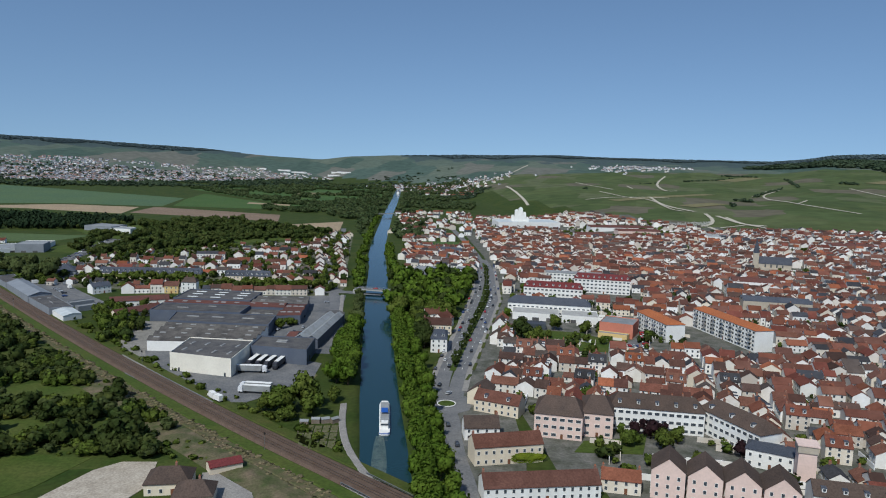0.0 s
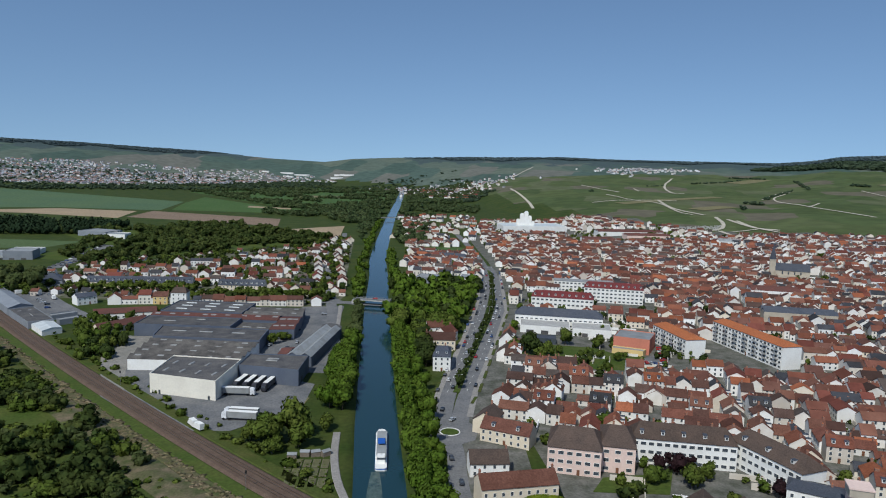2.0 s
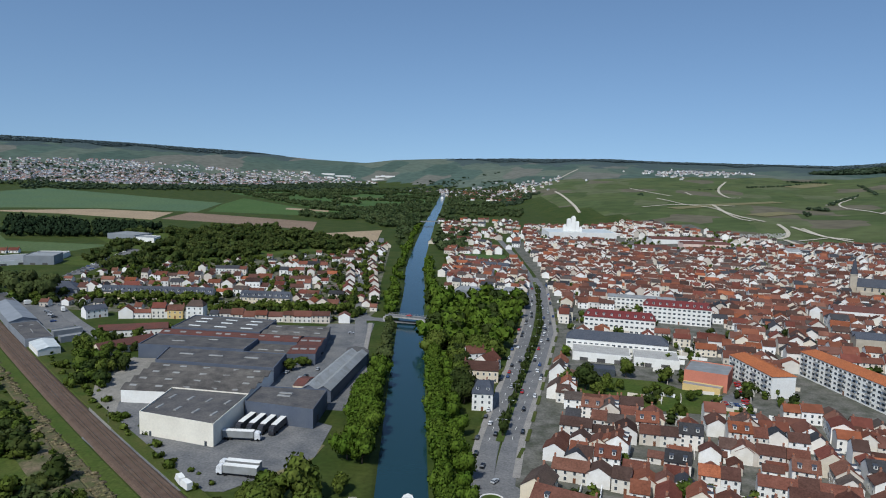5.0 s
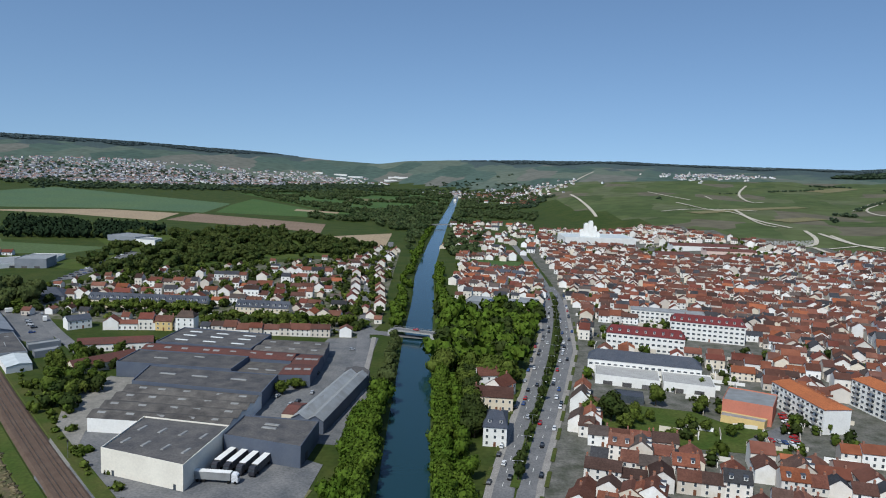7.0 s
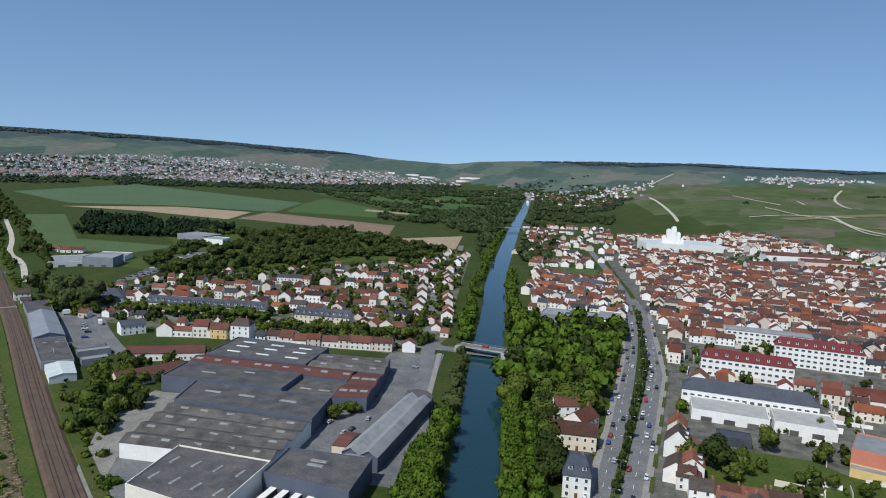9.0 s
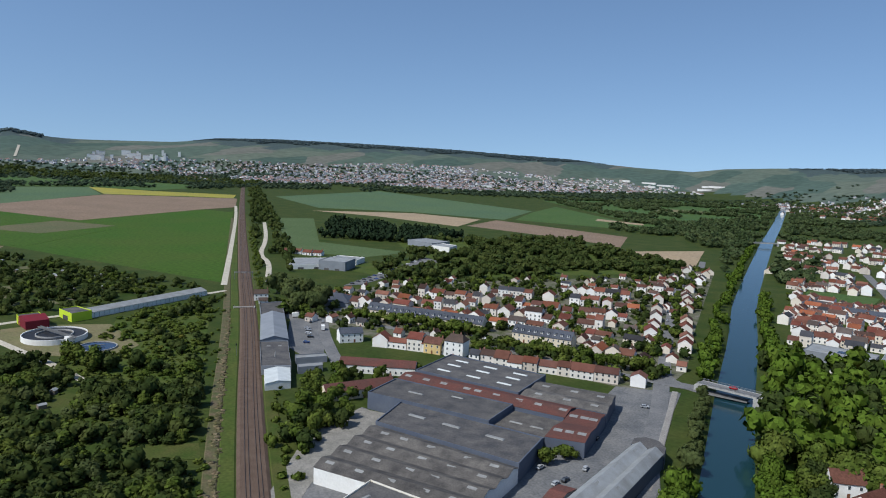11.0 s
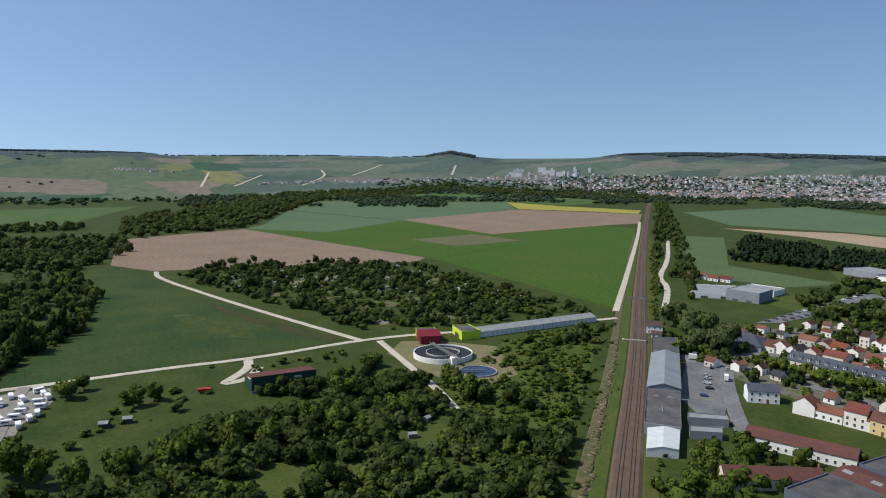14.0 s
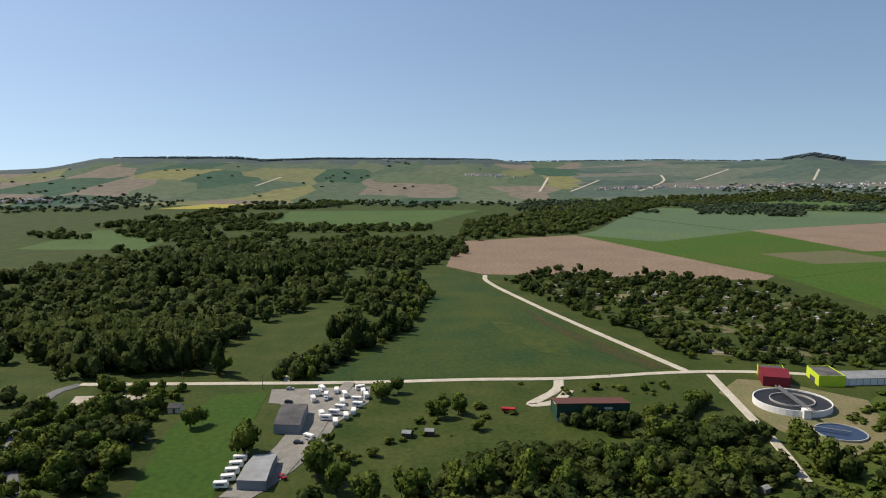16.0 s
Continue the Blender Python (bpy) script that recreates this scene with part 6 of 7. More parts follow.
part("shell", Shape().tube(0, 0, -0.3, 5.6, 5.2, 5.2, 28), B["zinc"], tank)
part("lid", Shape().tube(0, 0, 5.6, 6.5, 5.3, 0.4, 28), B["zinc"], tank)
# depot beside the railway
bays("light grey steel workshop beside the railway", [(-250, 498), (-299, 548), (-309, 535), (-261, 485)], 1, 5.4, 2.4, "lightsheet", "lightsheet", 0, "workshop", "workshop")
hall("flat dark workshop with a parapet beside the railway", [(-224, 448), (-212, 458), (-249, 496), (-260.5, 484.6)], 4.6, "lightsheet", "felt", [(0.5, 0.45, 5, 0.3, False), (0.3, 0.8, 1.2, 0.6, True), (0.7, 0.8, 1.2, 0.6, True)], (), "workshop", "workshop")
bays("white steel shed beside the railway", [(-197, 441), (-213, 458.4), (-221, 447), (-204, 430)], 1, 3.8, 1.0, "white", "skylight", 0, "workshop", "workshop")
hall("dark flat store beside the railway", [(-310.5, 537), (-301, 550), (-331, 580), (-340, 566)], 4.6, "lightsheet", "felt", (), (), "workshop", "workshop")
hall("low grey canopy in the depot yard", [(-210, 461), (-202, 472), (-207, 477), (-215, 466)], 3.4, "lightsheet", "zinc", (), (), "canopy", "canopy")
hall("long low grey store across the depot yard", [(-228, 479), (-223, 474), (-212, 488), (-217, 492)], 3.2, "lightsheet", "zinc", (), (), "store", "shed")
house("white level-crossing house with a brown roof", 11, 8, 5.6, 2.8, "white", "brown", 2, at=stand(-364, 592, 45))
house("small white annexe with a brown roof", 7, 5, 3.0, 1.8, "white", "brown", 1, chimneys=0, at=stand(-352, 582, 45))
# portal over the tracks and the level crossing
portal = thing("signal_gantry", "grey steel lattice portal over the railway", "gantry", at=pose(-441, 649, 0, 0, 0, 43))
for x in (-8, 8):
    part("post", Shape().box(x - 0.25, x + 0.25, -0.25, 0.25, -0.3, 7.2), B["metal"], portal)
for z in (6.2, 7.1):
    part("beam", Shape().box(-8.4, 8.4, -0.7, -0.5, z, z + 0.2).box(-8.4, 8.4, 0.5, 0.7, z, z + 0.2), B["metal"], portal)
for k in range(12):
    x = -7.7 + k * 1.4
    part("lattice", Shape().limb((x - 0.7, -0.6, 6.3), (x + 0.7, -0.6, 7.2), 0.07, 0.07).limb((x - 0.7, 0.6, 7.2), (x + 0.7, 0.6, 6.3), 0.07, 0.07), B["metal"], portal)
crossing = thing("level_crossing", "pale concrete level crossing over the tracks", "crossing", at=pose(-351.5, 561.5, 0, 0, 0, 45))
part("slab", Shape().box(-7, 7, -1.3, 1.3, 0.4, 1.03), M["pave"], crossing)
for x in (-7.4, 7.4):
    barrier = part("barrier", Shape().box(x - 0.15, x + 0.15, -2.6, -2.3, 0, 2.2).box(x - 0.3, x + 0.3, -2.5, 3, 1.2, 1.32), B["white"], crossing, "white barrier arm")
    part("lamp_box", Shape().box(x - 0.35, x + 0.35, -2.7, -2.2, 2.2, 2.9), B["tyre"], barrier)
house("low hall with a hipped blue-grey roof", 26, 22, 3.6, 5.0, "lightsheet", "slate", 1, 9, 0, at=stand(-309, 619, 20), name="pavilion", category="hall", front=False)
# white offices on the sports side
hall("white and blue office block with flat roofs", [(-430, 742), (-402, 750), (-410, 778), (-438, 770)], 9, "lightsheet", "zinc", (), [(0, 0.3, 5, 2), (0, 0.7, 5, 2)], "office_block", "office")
hall("low white office wing with a flat roof", [(-450, 784), (-418, 790), (-425, 815), (-456, 808)], 5, "white", "zinc", (), [(0, 0.3, 6, 2), (0, 0.7, 6, 2)], "office_block", "office")
hall("flat-roofed sports hall with grey cladding", [(-478, 985), (-432, 972), (-424, 1005), (-470, 1018)], 7, "lightsheet", "zinc", (), (), "sports_hall", "hall")
hall("flat-roofed sports hall with white walls", [(-428, 962), (-398, 958), (-402, 985), (-430, 990)], 6, "white", "zinc", (), (), "sports_hall", "hall")
hall("long low office wing with a flat grey roof", [(-451, 720), (-425, 753), (-457, 788), (-480, 761)], 4.2, "white", "zinc", (), [(0, 0.3, 6, 2), (0, 0.7, 6, 2)], "office_block", "office")
patch("yard", [(-353, 684), (-344, 701), (-365, 878), (-396, 896)], M["yard"], "long car park beside the offices", "yard", 0.3)
for x, y in [(-534, 810), (-522, 815), (-507, 816), (-496, 821)]:
    house("low white house with a red tiled roof", 11, 8, 3.4, 2.6, "white", "tiles", 1, at=stand(x, y, 15))
# farm buildings and the treatment works
barn = thing("barn", "open dark green steel barn with a rust-red roof", "barn", at=pose(-361.5, 324, 0, 0, 0, 90))
part("wall", Shape().box(-17, 17, -7.5, -7.3, 0.0, 8.6).box(-17, -16.8, -7.3, 7.5, 0, 6.2).box(16.8, 17, -7.3, 7.5, 2.5, 6.2), B["greensheet"], barn)
part("plinth", Shape().box(-17.1, 17.1, -7.65, -7.5, 0, 1.6), B["concrete"], barn)
roof = Shape()
top, low = [(-17.4, -8.0, 8.9), (17.4, -8.0, 8.9), (17.4, 8.0, 6.4), (-17.4, 8.0, 6.4)], [(-17.4, -8.0, 8.6), (17.4, -8.0, 8.6), (17.4, 8.0, 6.1), (-17.4, 8.0, 6.1)]
roof.face(top)
roof.face(low[::-1])
for k in range(4):
    roof.face([low[k], low[(k + 1) % 4], top[(k + 1) % 4], top[k]])
part("roof", roof, B["redsheet"], barn)
for x in (-17, -8.5, 0, 8.5, 17):
    part("post", Shape().box(x - 0.15, x + 0.15, 7.1, 7.4, 0, 6.2), B["greensheet"], barn)
part("opening", Shape().box(5, 9, -7.56, -7.48, 5.8, 6.8), B["skylight"], barn)


def ring(s, r0, r1, z0, z1, n=40):
    for i in range(n):
        a, b = 6.28319 * i / n, 6.28319 * (i + 1) / n
        p = [(r * math.cos(t), r * math.sin(t)) for r in (r0, r1) for t in (a, b)]
        s.face([(*p[2], z0), (*p[3], z0), (*p[3], z1), (*p[2], z1)])
        s.face([(*p[1], z0), (*p[0], z0), (*p[0], z1), (*p[1], z1)])
        s.face([(*p[0], z1), (*p[2], z1), (*p[3], z1), (*p[1], z1)][::-1])
    return s


clar = thing("settling_tank", "round white settling tank of a treatment works", "tank", at=pose(-373.5, 427.5, 0.2))
clar.scale = (0.82, 0.82, 0.95)
part("outer_wall", ring(Shape(), 21.4, 22.0, -0.4, 3.4), B["white"], clar)
part("inner_wall", ring(Shape(), 12.2, 12.7, 0, 3.5), B["concrete"], clar)
part("sludge", Shape().tube(0, 0, 0, 2.6, 21.4, 21.4, 40), B["tar"], clar)
part("walkway", Shape().box(-22, 27, -1.1, 1.1, 3.9, 4.2).box(-22, 27, -1.15, -1.05, 4.2, 5.2).box(-22, 27, 1.05, 1.15, 4.2, 5.2), B["metal"], clar, "", pose(0, 0, 0, 0, 0, -4))
part("pump_box", Shape().box(19.5, 24.5, -2, 2, 0, 4.6), B["white"], clar, "", pose(0, 0, 0, 0, 0, -8))
pool = thing("clarifier_basin", "round low basin with dark blue water", "tank", at=pose(-336, 430, 0.2))
part("rim", ring(Shape(), 10.4, 10.9, -0.4, 0.9), B["concrete"], pool)
part("water_surface", Shape().tube(0, 0, 0, 0.55, 10.4, 10.4, 36), B["pool"], pool)
part("scraper_bridge", Shape().box(-10.5, 4, -0.5, 0.5, 1.2, 1.6), B["metal"], pool, "", pose(0, 0, 0, 0, 0, 60))
bays("dark red works building with a sloping roof", [(-405, 428), (-401, 441), (-420, 447), (-424, 434)], 1, 5.4, 2.2, "crimson", "crimson", 0, "works_building", "building")
hall("lime-yellow end of the works building", [(-421, 433), (-418, 446), (-426, 449), (-429, 436)], 5.2, "limepaint", "felt", (), (), "works_building", "building")
hall("lime-yellow and dark glazed entrance building", [(-424, 462), (-404, 458), (-403, 472), (-423, 474)], 5.5, "limepaint", "felt", (), [(0, 0.5, 8, 3)], "glasshouse_office", "building")
glass = thing("glasshouse", "long pale glasshouse with a grey roof", "greenhouse", at=pose(-414, 525, 0, 0, 0, 92))
part("wall", Shape().gable_walls(104, 14, 3.8, 2.0), B["white"], glass)
part("roof", Shape().gable_roof(104, 14, 3.8, 2.0, 0.3, 0.15), B["zinc"], glass)
for k in range(26):
    part("rib", Shape().box(-0.09, 0.09, -7.08, -6.98, 0, 3.8), B["metal"], glass, "", pose(-50 + k * 4, 0, 0))
# caravan yard
bays("grey steel workshop in the caravan yard", [(-342, 179), (-341, 191), (-369, 190), (-370, 178)], 1, 4.2, 1.4, "lightsheet", "felt", 0, "workshop", "workshop")
bays("open shelter with a pale sheet roof", [(-287, 177), (-286, 188), (-311, 187), (-310, 178)], 1, 3.6, 1.0, "lightsheet", "zinc", 0, "workshop", "workshop")
house("small grey tool shed", 6, 5, 2.6, 1.4, "cream", "felt", 1, chimneys=0, at=stand(-372, 126, 90), name="garden_shed", category="shed")
for x, y in ((-337, 238), (-339, 248), (-300, 330)):
    house("small dark timber garden shed", 4, 3, 2.2, 0.8, "brown", "zinc", 1, chimneys=0, at=stand(x, y, 80), name="garden_shed", category="shed", front=False)

# ---- landmarks of the town ----
def flats(label, q, h, rise, wall, roof, floors, hip=3.0, dormers=0, balcony=False, name="apartment_block", gap=3.4, piece=None):
    """A long block over a quad with rows of windows and a low roof."""
    cx, cy, turn = frame_of(q)
    w = (math.dist(q[0], q[1]) + math.dist(q[3], q[2])) / 2
    d = (math.dist(q[0], q[3]) + math.dist(q[1], q[2])) / 2
    ob = house(label, w, d, h, rise, wall, roof, floors, hip, 2, dormers, stand(cx, cy, turn), piece or WIDE, True, "", name, gap, "flats")
    if balcony:
        n = max(1, int(w / 9))
        for fl in range(1, floors):
            for i in range(n):
                x = -w / 2 + w * (i + 0.5) / n
                part("balcony", Shape().box(-1.9, 1.9, -1.2, 0, 0, 0.18).box(-1.9, 1.9, -1.2, -1.12, 0.18, 1.1), B["concrete"], ob, "", pose(x, -d / 2, 0.35 + fl * (h - 0.3) / floors))
    return ob


flats("white apartment block with an orange tiled roof", [(195, 468), (204, 426), (217, 430), (208, 472)], 12, 2.4, "white", "orange", 4, 4, balcony=True)
flats("long white apartment block with an orange tiled roof", [(238, 476), (255, 408), (268, 411), (251, 480)], 14, 2.2, "white", "orange", 5, 4, balcony=True)
flats("white apartment block with a maroon mansard roof", [(122, 566), (171, 557), (173, 569), (124, 578)], 11, 4.2, "white", "maroon", 3, 3, 9)
flats("white apartment block with a maroon mansard roof", [(172, 606), (221, 596), (223, 608), (174, 618)], 13, 4.2, "white", "maroon", 4, 3, 10)
flats("long white school wing with a flat pale roof", [(152, 655), (206, 646), (208, 660), (154, 669)], 10, 1.0, "white", "zinc", 3, 2)
house("half-timbered villa with brown gables", 11, 10, 7.0, 5.0, "white", "brown", 2, at=stand(94, 437, 80), dormers=2)
house("rendered house with a dark tiled roof", 12, 9, 5.4, 3.4, "render", "brown", 2, at=stand(91, 412, 78))
house("rendered house with a dark tiled roof", 10, 8, 5.0, 3.2, "render", "tiles", 2, at=stand(97, 462, 80))
flats("white terraced school with a slate roof", [(104, 506), (166, 496), (169, 510), (106, 520)], 8.5, 4.4, "white", "slate", 2, 5)
hall("curved white school wing with a flat terrace roof", [(106, 484), (140, 478), (143, 500), (108, 505)], 5, "white", "concrete", (), [(0, 0.2, 5, 2.4), (0, 0.5, 5, 2.4), (0, 0.8, 5, 2.4)], "school_wing", "school")
hall("white school wing with a flat terrace roof", [(142, 478), (168, 473), (171, 495), (145, 499)], 5, "white", "concrete", (), [(0, 0.3, 5, 2.4), (0, 0.7, 5, 2.4)], "school_wing", "school")
hall("salmon-pink sports hall with a flat grey roof", [(162, 440), (183, 432), (192, 452), (171, 461)], 9.5, "salmon", "zinc", (), [(0, 0.5, 4, 3)], "gym_hall", "hall")
hall("low yellow annexe of the salmon hall", [(160, 434), (178, 427), (181, 432), (162, 440)], 3.4, "yellow", "zinc", (), (), "annexe", "hall")
hall("dark slate-roofed pavilion in the school grounds", [(113, 454), (127, 452), (128, 462), (114, 464)], 3.4, "glass", "slate", (), (), "pavilion", "pavilion")
patch("garden_ground", [(98, 400), (180, 395), (184, 425), (160, 434), (150, 446), (106, 452), (99, 430)], M["lawn"], "lawn and kitchen gardens behind the houses", "garden", 0.34)
patch("yard", [(166, 412), (188, 402), (196, 440), (184, 430)], M["yard"], "car park beside the salmon hall", "yard", 0.4)
# the pink hospital and its white wings
flats("pink-rendered hospital block with a brown tiled roof", [(97, 254), (117, 250), (121, 270), (101, 274)], 10.5, 5, "pink", "brown", 3, 4, gap=3.2)
flats("pink-rendered hospital block with a brown tiled roof", [(118, 256), (131, 254), (135, 276), (122, 279)], 10.5, 4.6, "pink", "brown", 3, 4, gap=3.2)
flats("long white hospital wing with a brown tiled roof", [(132, 266), (172, 260), (174, 272), (134, 278)], 10.5, 4.8, "white", "brown", 3, 4, 5, gap=3.0)
flats("white hospital wing with a brown tiled roof", [(172, 268), (186, 236), (197, 241), (183, 273)], 10.5, 4.6, "white", "brown", 3, 4, 3, gap=3.0)
patch("garden_ground", [(112, 238), (140, 238), (148, 262), (136, 254), (118, 250)], M["lawn"], "hospital lawn with shrubs", "garden", 0.34)
# stepped pink flats: gables side by side
for k in range(4):
    pink_block = house("pink gabled block of stepped flats with a brown roof", 13, 11.5, 10.5 - k * 0.4, 4.6, "pink", "brown", 3, chimneys=0, at=stand(140 + k * 11.8, 205 - k * 3.6, 73), name="apartment_block", category="flats", gap=3.2)
    for side in (-1, 1):
        for fl in range(3):
            for y in (-3.6, 0, 3.6):
                part("window", WINDOW, None, pink_block, "", pose(side * 6.5, y, 1.8 + fl * 3.2, 0, 0, 90 * side))
tower = thing("stair_tower", "pink-rendered stair tower beside the stepped flats", "tower", at=stand(194, 215, -17))
part("shaft", Shape().box(-3.4, 3.4, -3.4, 3.4, -0.5, 13.5, taper=0.3), B["pink"], tower)
part("cap", Shape().box(-3.5, 3.5, -3.5, 3.5, 13.5, 16.2), B["stone"], tower)
part("cornice", Shape().box(-3.8, 3.8, -3.8, 3.8, 16.2, 16.7), B["pink"], tower)
house("pale blue-grey flat-roofed office with white walls", 18, 11, 7, 1.6, "white", "slate", 2, 2, at=stand(189, 232, -28))
house("long white terrace with a brown tiled roof", 40, 10, 8.2, 3.6, "white", "brown", 3, at=stand(205, 190, -12), dormers=6)
house("yellow-cream house with ivy and a rust-orange roof", 28, 10, 7.6, 3.4, "cream", "tiles", 2, chimneys=2, at=stand(83, 229, 14))
v, q, t, soft = crown(420, 0.1, 3, 1.0, 501)
ivy = new("ivy", quads_mesh("ivy", v * (7.5, 0.35, 2.6) + (0, 0, 0), q, t, mat("ivy_leaves", (0.2, 0.24, 0.02), (0.12, 0.18, 0.02), 4, fine=0.6, vary=0.2, island=True, leafy=0.2)))
ivy.matrix_world = stand(91, 225.6, 14)
tagged(ivy, "yellow-green ivy on the cream house wall", "ivy")
house("long white house with a brown-red tiled roof", 42, 10, 5.6, 3.4, "white", "tiles", 2, chimneys=2, at=stand(93, 199, 9))
house("grey-brown corner house with a tiled roof", 15, 10, 5.5, 3.6, "render", "brown", 2, at=stand(74, 252, 6))
house("cream corner house with brown shutters", 22, 10, 6.0, 3.6, "cream", "tiles", 2, chimneys=2, at=stand(84, 283, -24), dormers=2)
house("cream corner house with brown shutters", 14, 10, 6.0, 3.6, "cream", "brown", 2, at=stand(76, 297, 70))
house("cream house with a red-brown tiled roof", 19, 11, 7.0, 3.6, "cream", "tiles", 2, at=stand(51, 433, 0), chimneys=2)
house("rendered house with a brown tiled roof", 14, 10, 6.4, 3.8, "render", "tiles", 2, at=stand(54, 452, 60))
house("tall pale house with a grey slate roof", 10, 22, 8.5, 3.4, "white", "slate", 3, 2.5, at=stand(53, 394, 0), dormers=2)
house("rendered house with a brown tiled roof", 12, 9, 6.0, 3.4, "render", "tiles", 2, at=stand(46, 470, 20))
# church
church = thing("church", "pale limestone church with slate roofs and spire", "church", at=stand(425, 766, -20))
part("nave_wall", Shape().gable_walls(34, 13, 11, 7).box(-17, 17, -6.4, 6.4, -4, 0.1), B["stone"], church)
part("nave_roof", Shape().gable_roof(34, 13, 11, 7), B["slate"], church)
part("aisle", Shape().box(-14, 16, -10.5, -6.4, -4, 6).box(-14, 16, 6.4, 10.5, -4, 6), B["stone"], church)
part("tower", Shape().box(-23, -16.8, -3.2, 3.2, -4, 21).box(-23.3, -16.5, -3.5, 3.5, 21, 21.8), B["stone"], church)
part("spire", Shape().tube(-19.9, 0, 21.8, 39, 3.6, 0.1, 8), B["slate"], church)
for x in (-10, -4, 2, 8):
    part("window", Shape().box(-0.7, 0.7, -6.56, -6.4, 6.8, 10), B["glass"], church, "", pose(x, 0, 0))
# white cooperative hall with its silo
hall("long white production hall with flat roof", [(138, 1205), (250, 1232), (240, 1300), (130, 1272)], 11, "white", "skylight", (), (), "production_hall", "hall")
silo = thing("silo_tower", "tall white silo tower of the production hall", "silo")
for x0, x1, top in ((163, 169, 20), (169.2, 176, 30), (176.2, 183, 34), (183.2, 189, 26), (189.2, 194, 17)):
    part("silo", Shape().box(x0, x1, 1238, 1250, -2, top).box(x0 + 1, x1 - 1, 1239, 1243, top, top + 2), B["white"], silo)

# ---- houses by the railway at the south ----
house("house with hipped brown tiled roof", 15, 12, 4.2, 3.6, "cream", "brown", 1, 4.5, at=stand(-37, 195, 10))
house("house with hipped brown tiled roof", 13, 11, 4.0, 3.4, "cream", "brown", 1, 4.2, at=stand(-25, 186, 10))
house("low outbuilding with a dark red sheet roof", 12, 6, 2.8, 1.4, "cream", "maroon", 1, chimneys=0, at=stand(-23, 211, 32), front=False)
patch("yard", [(-20, 175), (-2, 180), (-16, 212), (-30, 207)], M["pave"], "paved court of the houses", "yard", 0.2)

# ---- bridges ----
def bridge(label, x0, y0, x1, y1, z, wide):
    ln, turn = math.hypot(x1 - x0, y1 - y0), math.degrees(math.atan2(y1 - y0, x1 - x0))
    ob = thing("road_bridge", label, "bridge", at=pose((x0 + x1) / 2, (y0 + y1) / 2, 0, 0, 0, turn))
    h, w = ln / 2, wide / 2
    part("deck", Shape().box(-h, h, -w, w, z - 0.9, z), B["concrete"], ob)
    part("roadway", Shape().box(-h, h, -w + 1.2, w - 1.2, z, z + 0.06), M["asphalt"], ob)
    for s in (-1, 1):
        rail = part("parapet", Shape().box(-h, h, s * w - 0.12, s * w + 0.12, z + 0.95, z + 1.1).box(-h, h, s * w - 0.06, s * w + 0.06, z + 0.5, z + 0.56), B["metal"], ob)
        for k in range(int(ln / 2.5) + 1):
            part("post", Shape().box(-h + k * 2.5 - 0.06, -h + k * 2.5 + 0.06, s * w - 0.06, s * w + 0.06, z, z + 0.95), B["metal"], rail)
        part("abutment", Shape().box(s * h - 1.5, s * h + 1.5, -w - 0.3, w + 0.3, -3, z - 0.9), B["concrete"], ob)
    return ob


bridge("concrete road bridge over the canal with metal railings", -23, 568, 7, 561, 4.4, 8)
bridge("far road bridge over the canal", -96, 1396, -60, 1415, 4.6, 8)
bridge("railway bridge deck over the canal", 50, 184, 26, 206, 0.1, 12)
patch("ramp", [(-46, 562), (-23, 563.5), (-22, 572.5), (-48, 574)], M["asphalt"], "sloping asphalt approach of the bridge", "road", 0.5)

# ---- hotel barge on the canal ----
barge = thing("barge", "white and blue passenger barge under way", "boat", at=pose(31, 271, -0.75, 0, 0, 90 + 5.5))
hull = [(-20.2, -1.6), (-19.5, -2.3), (15.5, -2.5), (19, -1.6), (20.5, 0), (19, 1.6), (15.5, 2.5), (-19.5, 2.3), (-20.2, 1.6)]
part("hull", Shape().prism(hull, -1.0, 1.3), B["white"], barge, "white hull")
part("blue_band", Shape().prism([(x * 1.003, y * 1.02) for x, y in hull], 0.6, 0.95), B["blue"], barge, "blue stripe round the hull")
part("cabin", Shape().prism([(-12, -2.0), (14, -2.05), (16.5, -1.2), (16.5, 1.2), (14, 2.05), (-12, 2.0)], 1.3, 2.7), B["white"], barge)
part("sun_deck", Shape().box(-11.5, 14, -1.9, 1.9, 2.7, 2.82), B["zinc"], barge, "grey roof deck")
part("awning", Shape().box(-2, 4, -1.5, 1.5, 3.6, 3.7).box(-2, -1.9, -1.5, -1.4, 2.82, 3.6).box(3.9, 4, 1.4, 1.5, 2.82, 3.6), B["blue"], barge, "blue canvas awning")
part("wheelhouse", Shape().box(-16, -12.4, -1.7, 1.7, 1.3, 4.0, taper=0.2), B["white"], barge)
part("wheelhouse_glass", Shape().box(-16.03, -12.37, -1.62, 1.62, 2.9, 3.6, taper=0.05), B["glass"], barge)
part("mast", Shape().box(-14.2, -14.1, -0.05, 0.05, 4, 6), B["metal"], barge)
for k in range(10):
    for sd in (-1, 1):
        part("window", Shape().box(-10.6 + k * 2.4, -9.2 + k * 2.4, sd * 2.02 - 0.04, sd * 2.02 + 0.04, 1.7, 2.35), B["glass"], barge)

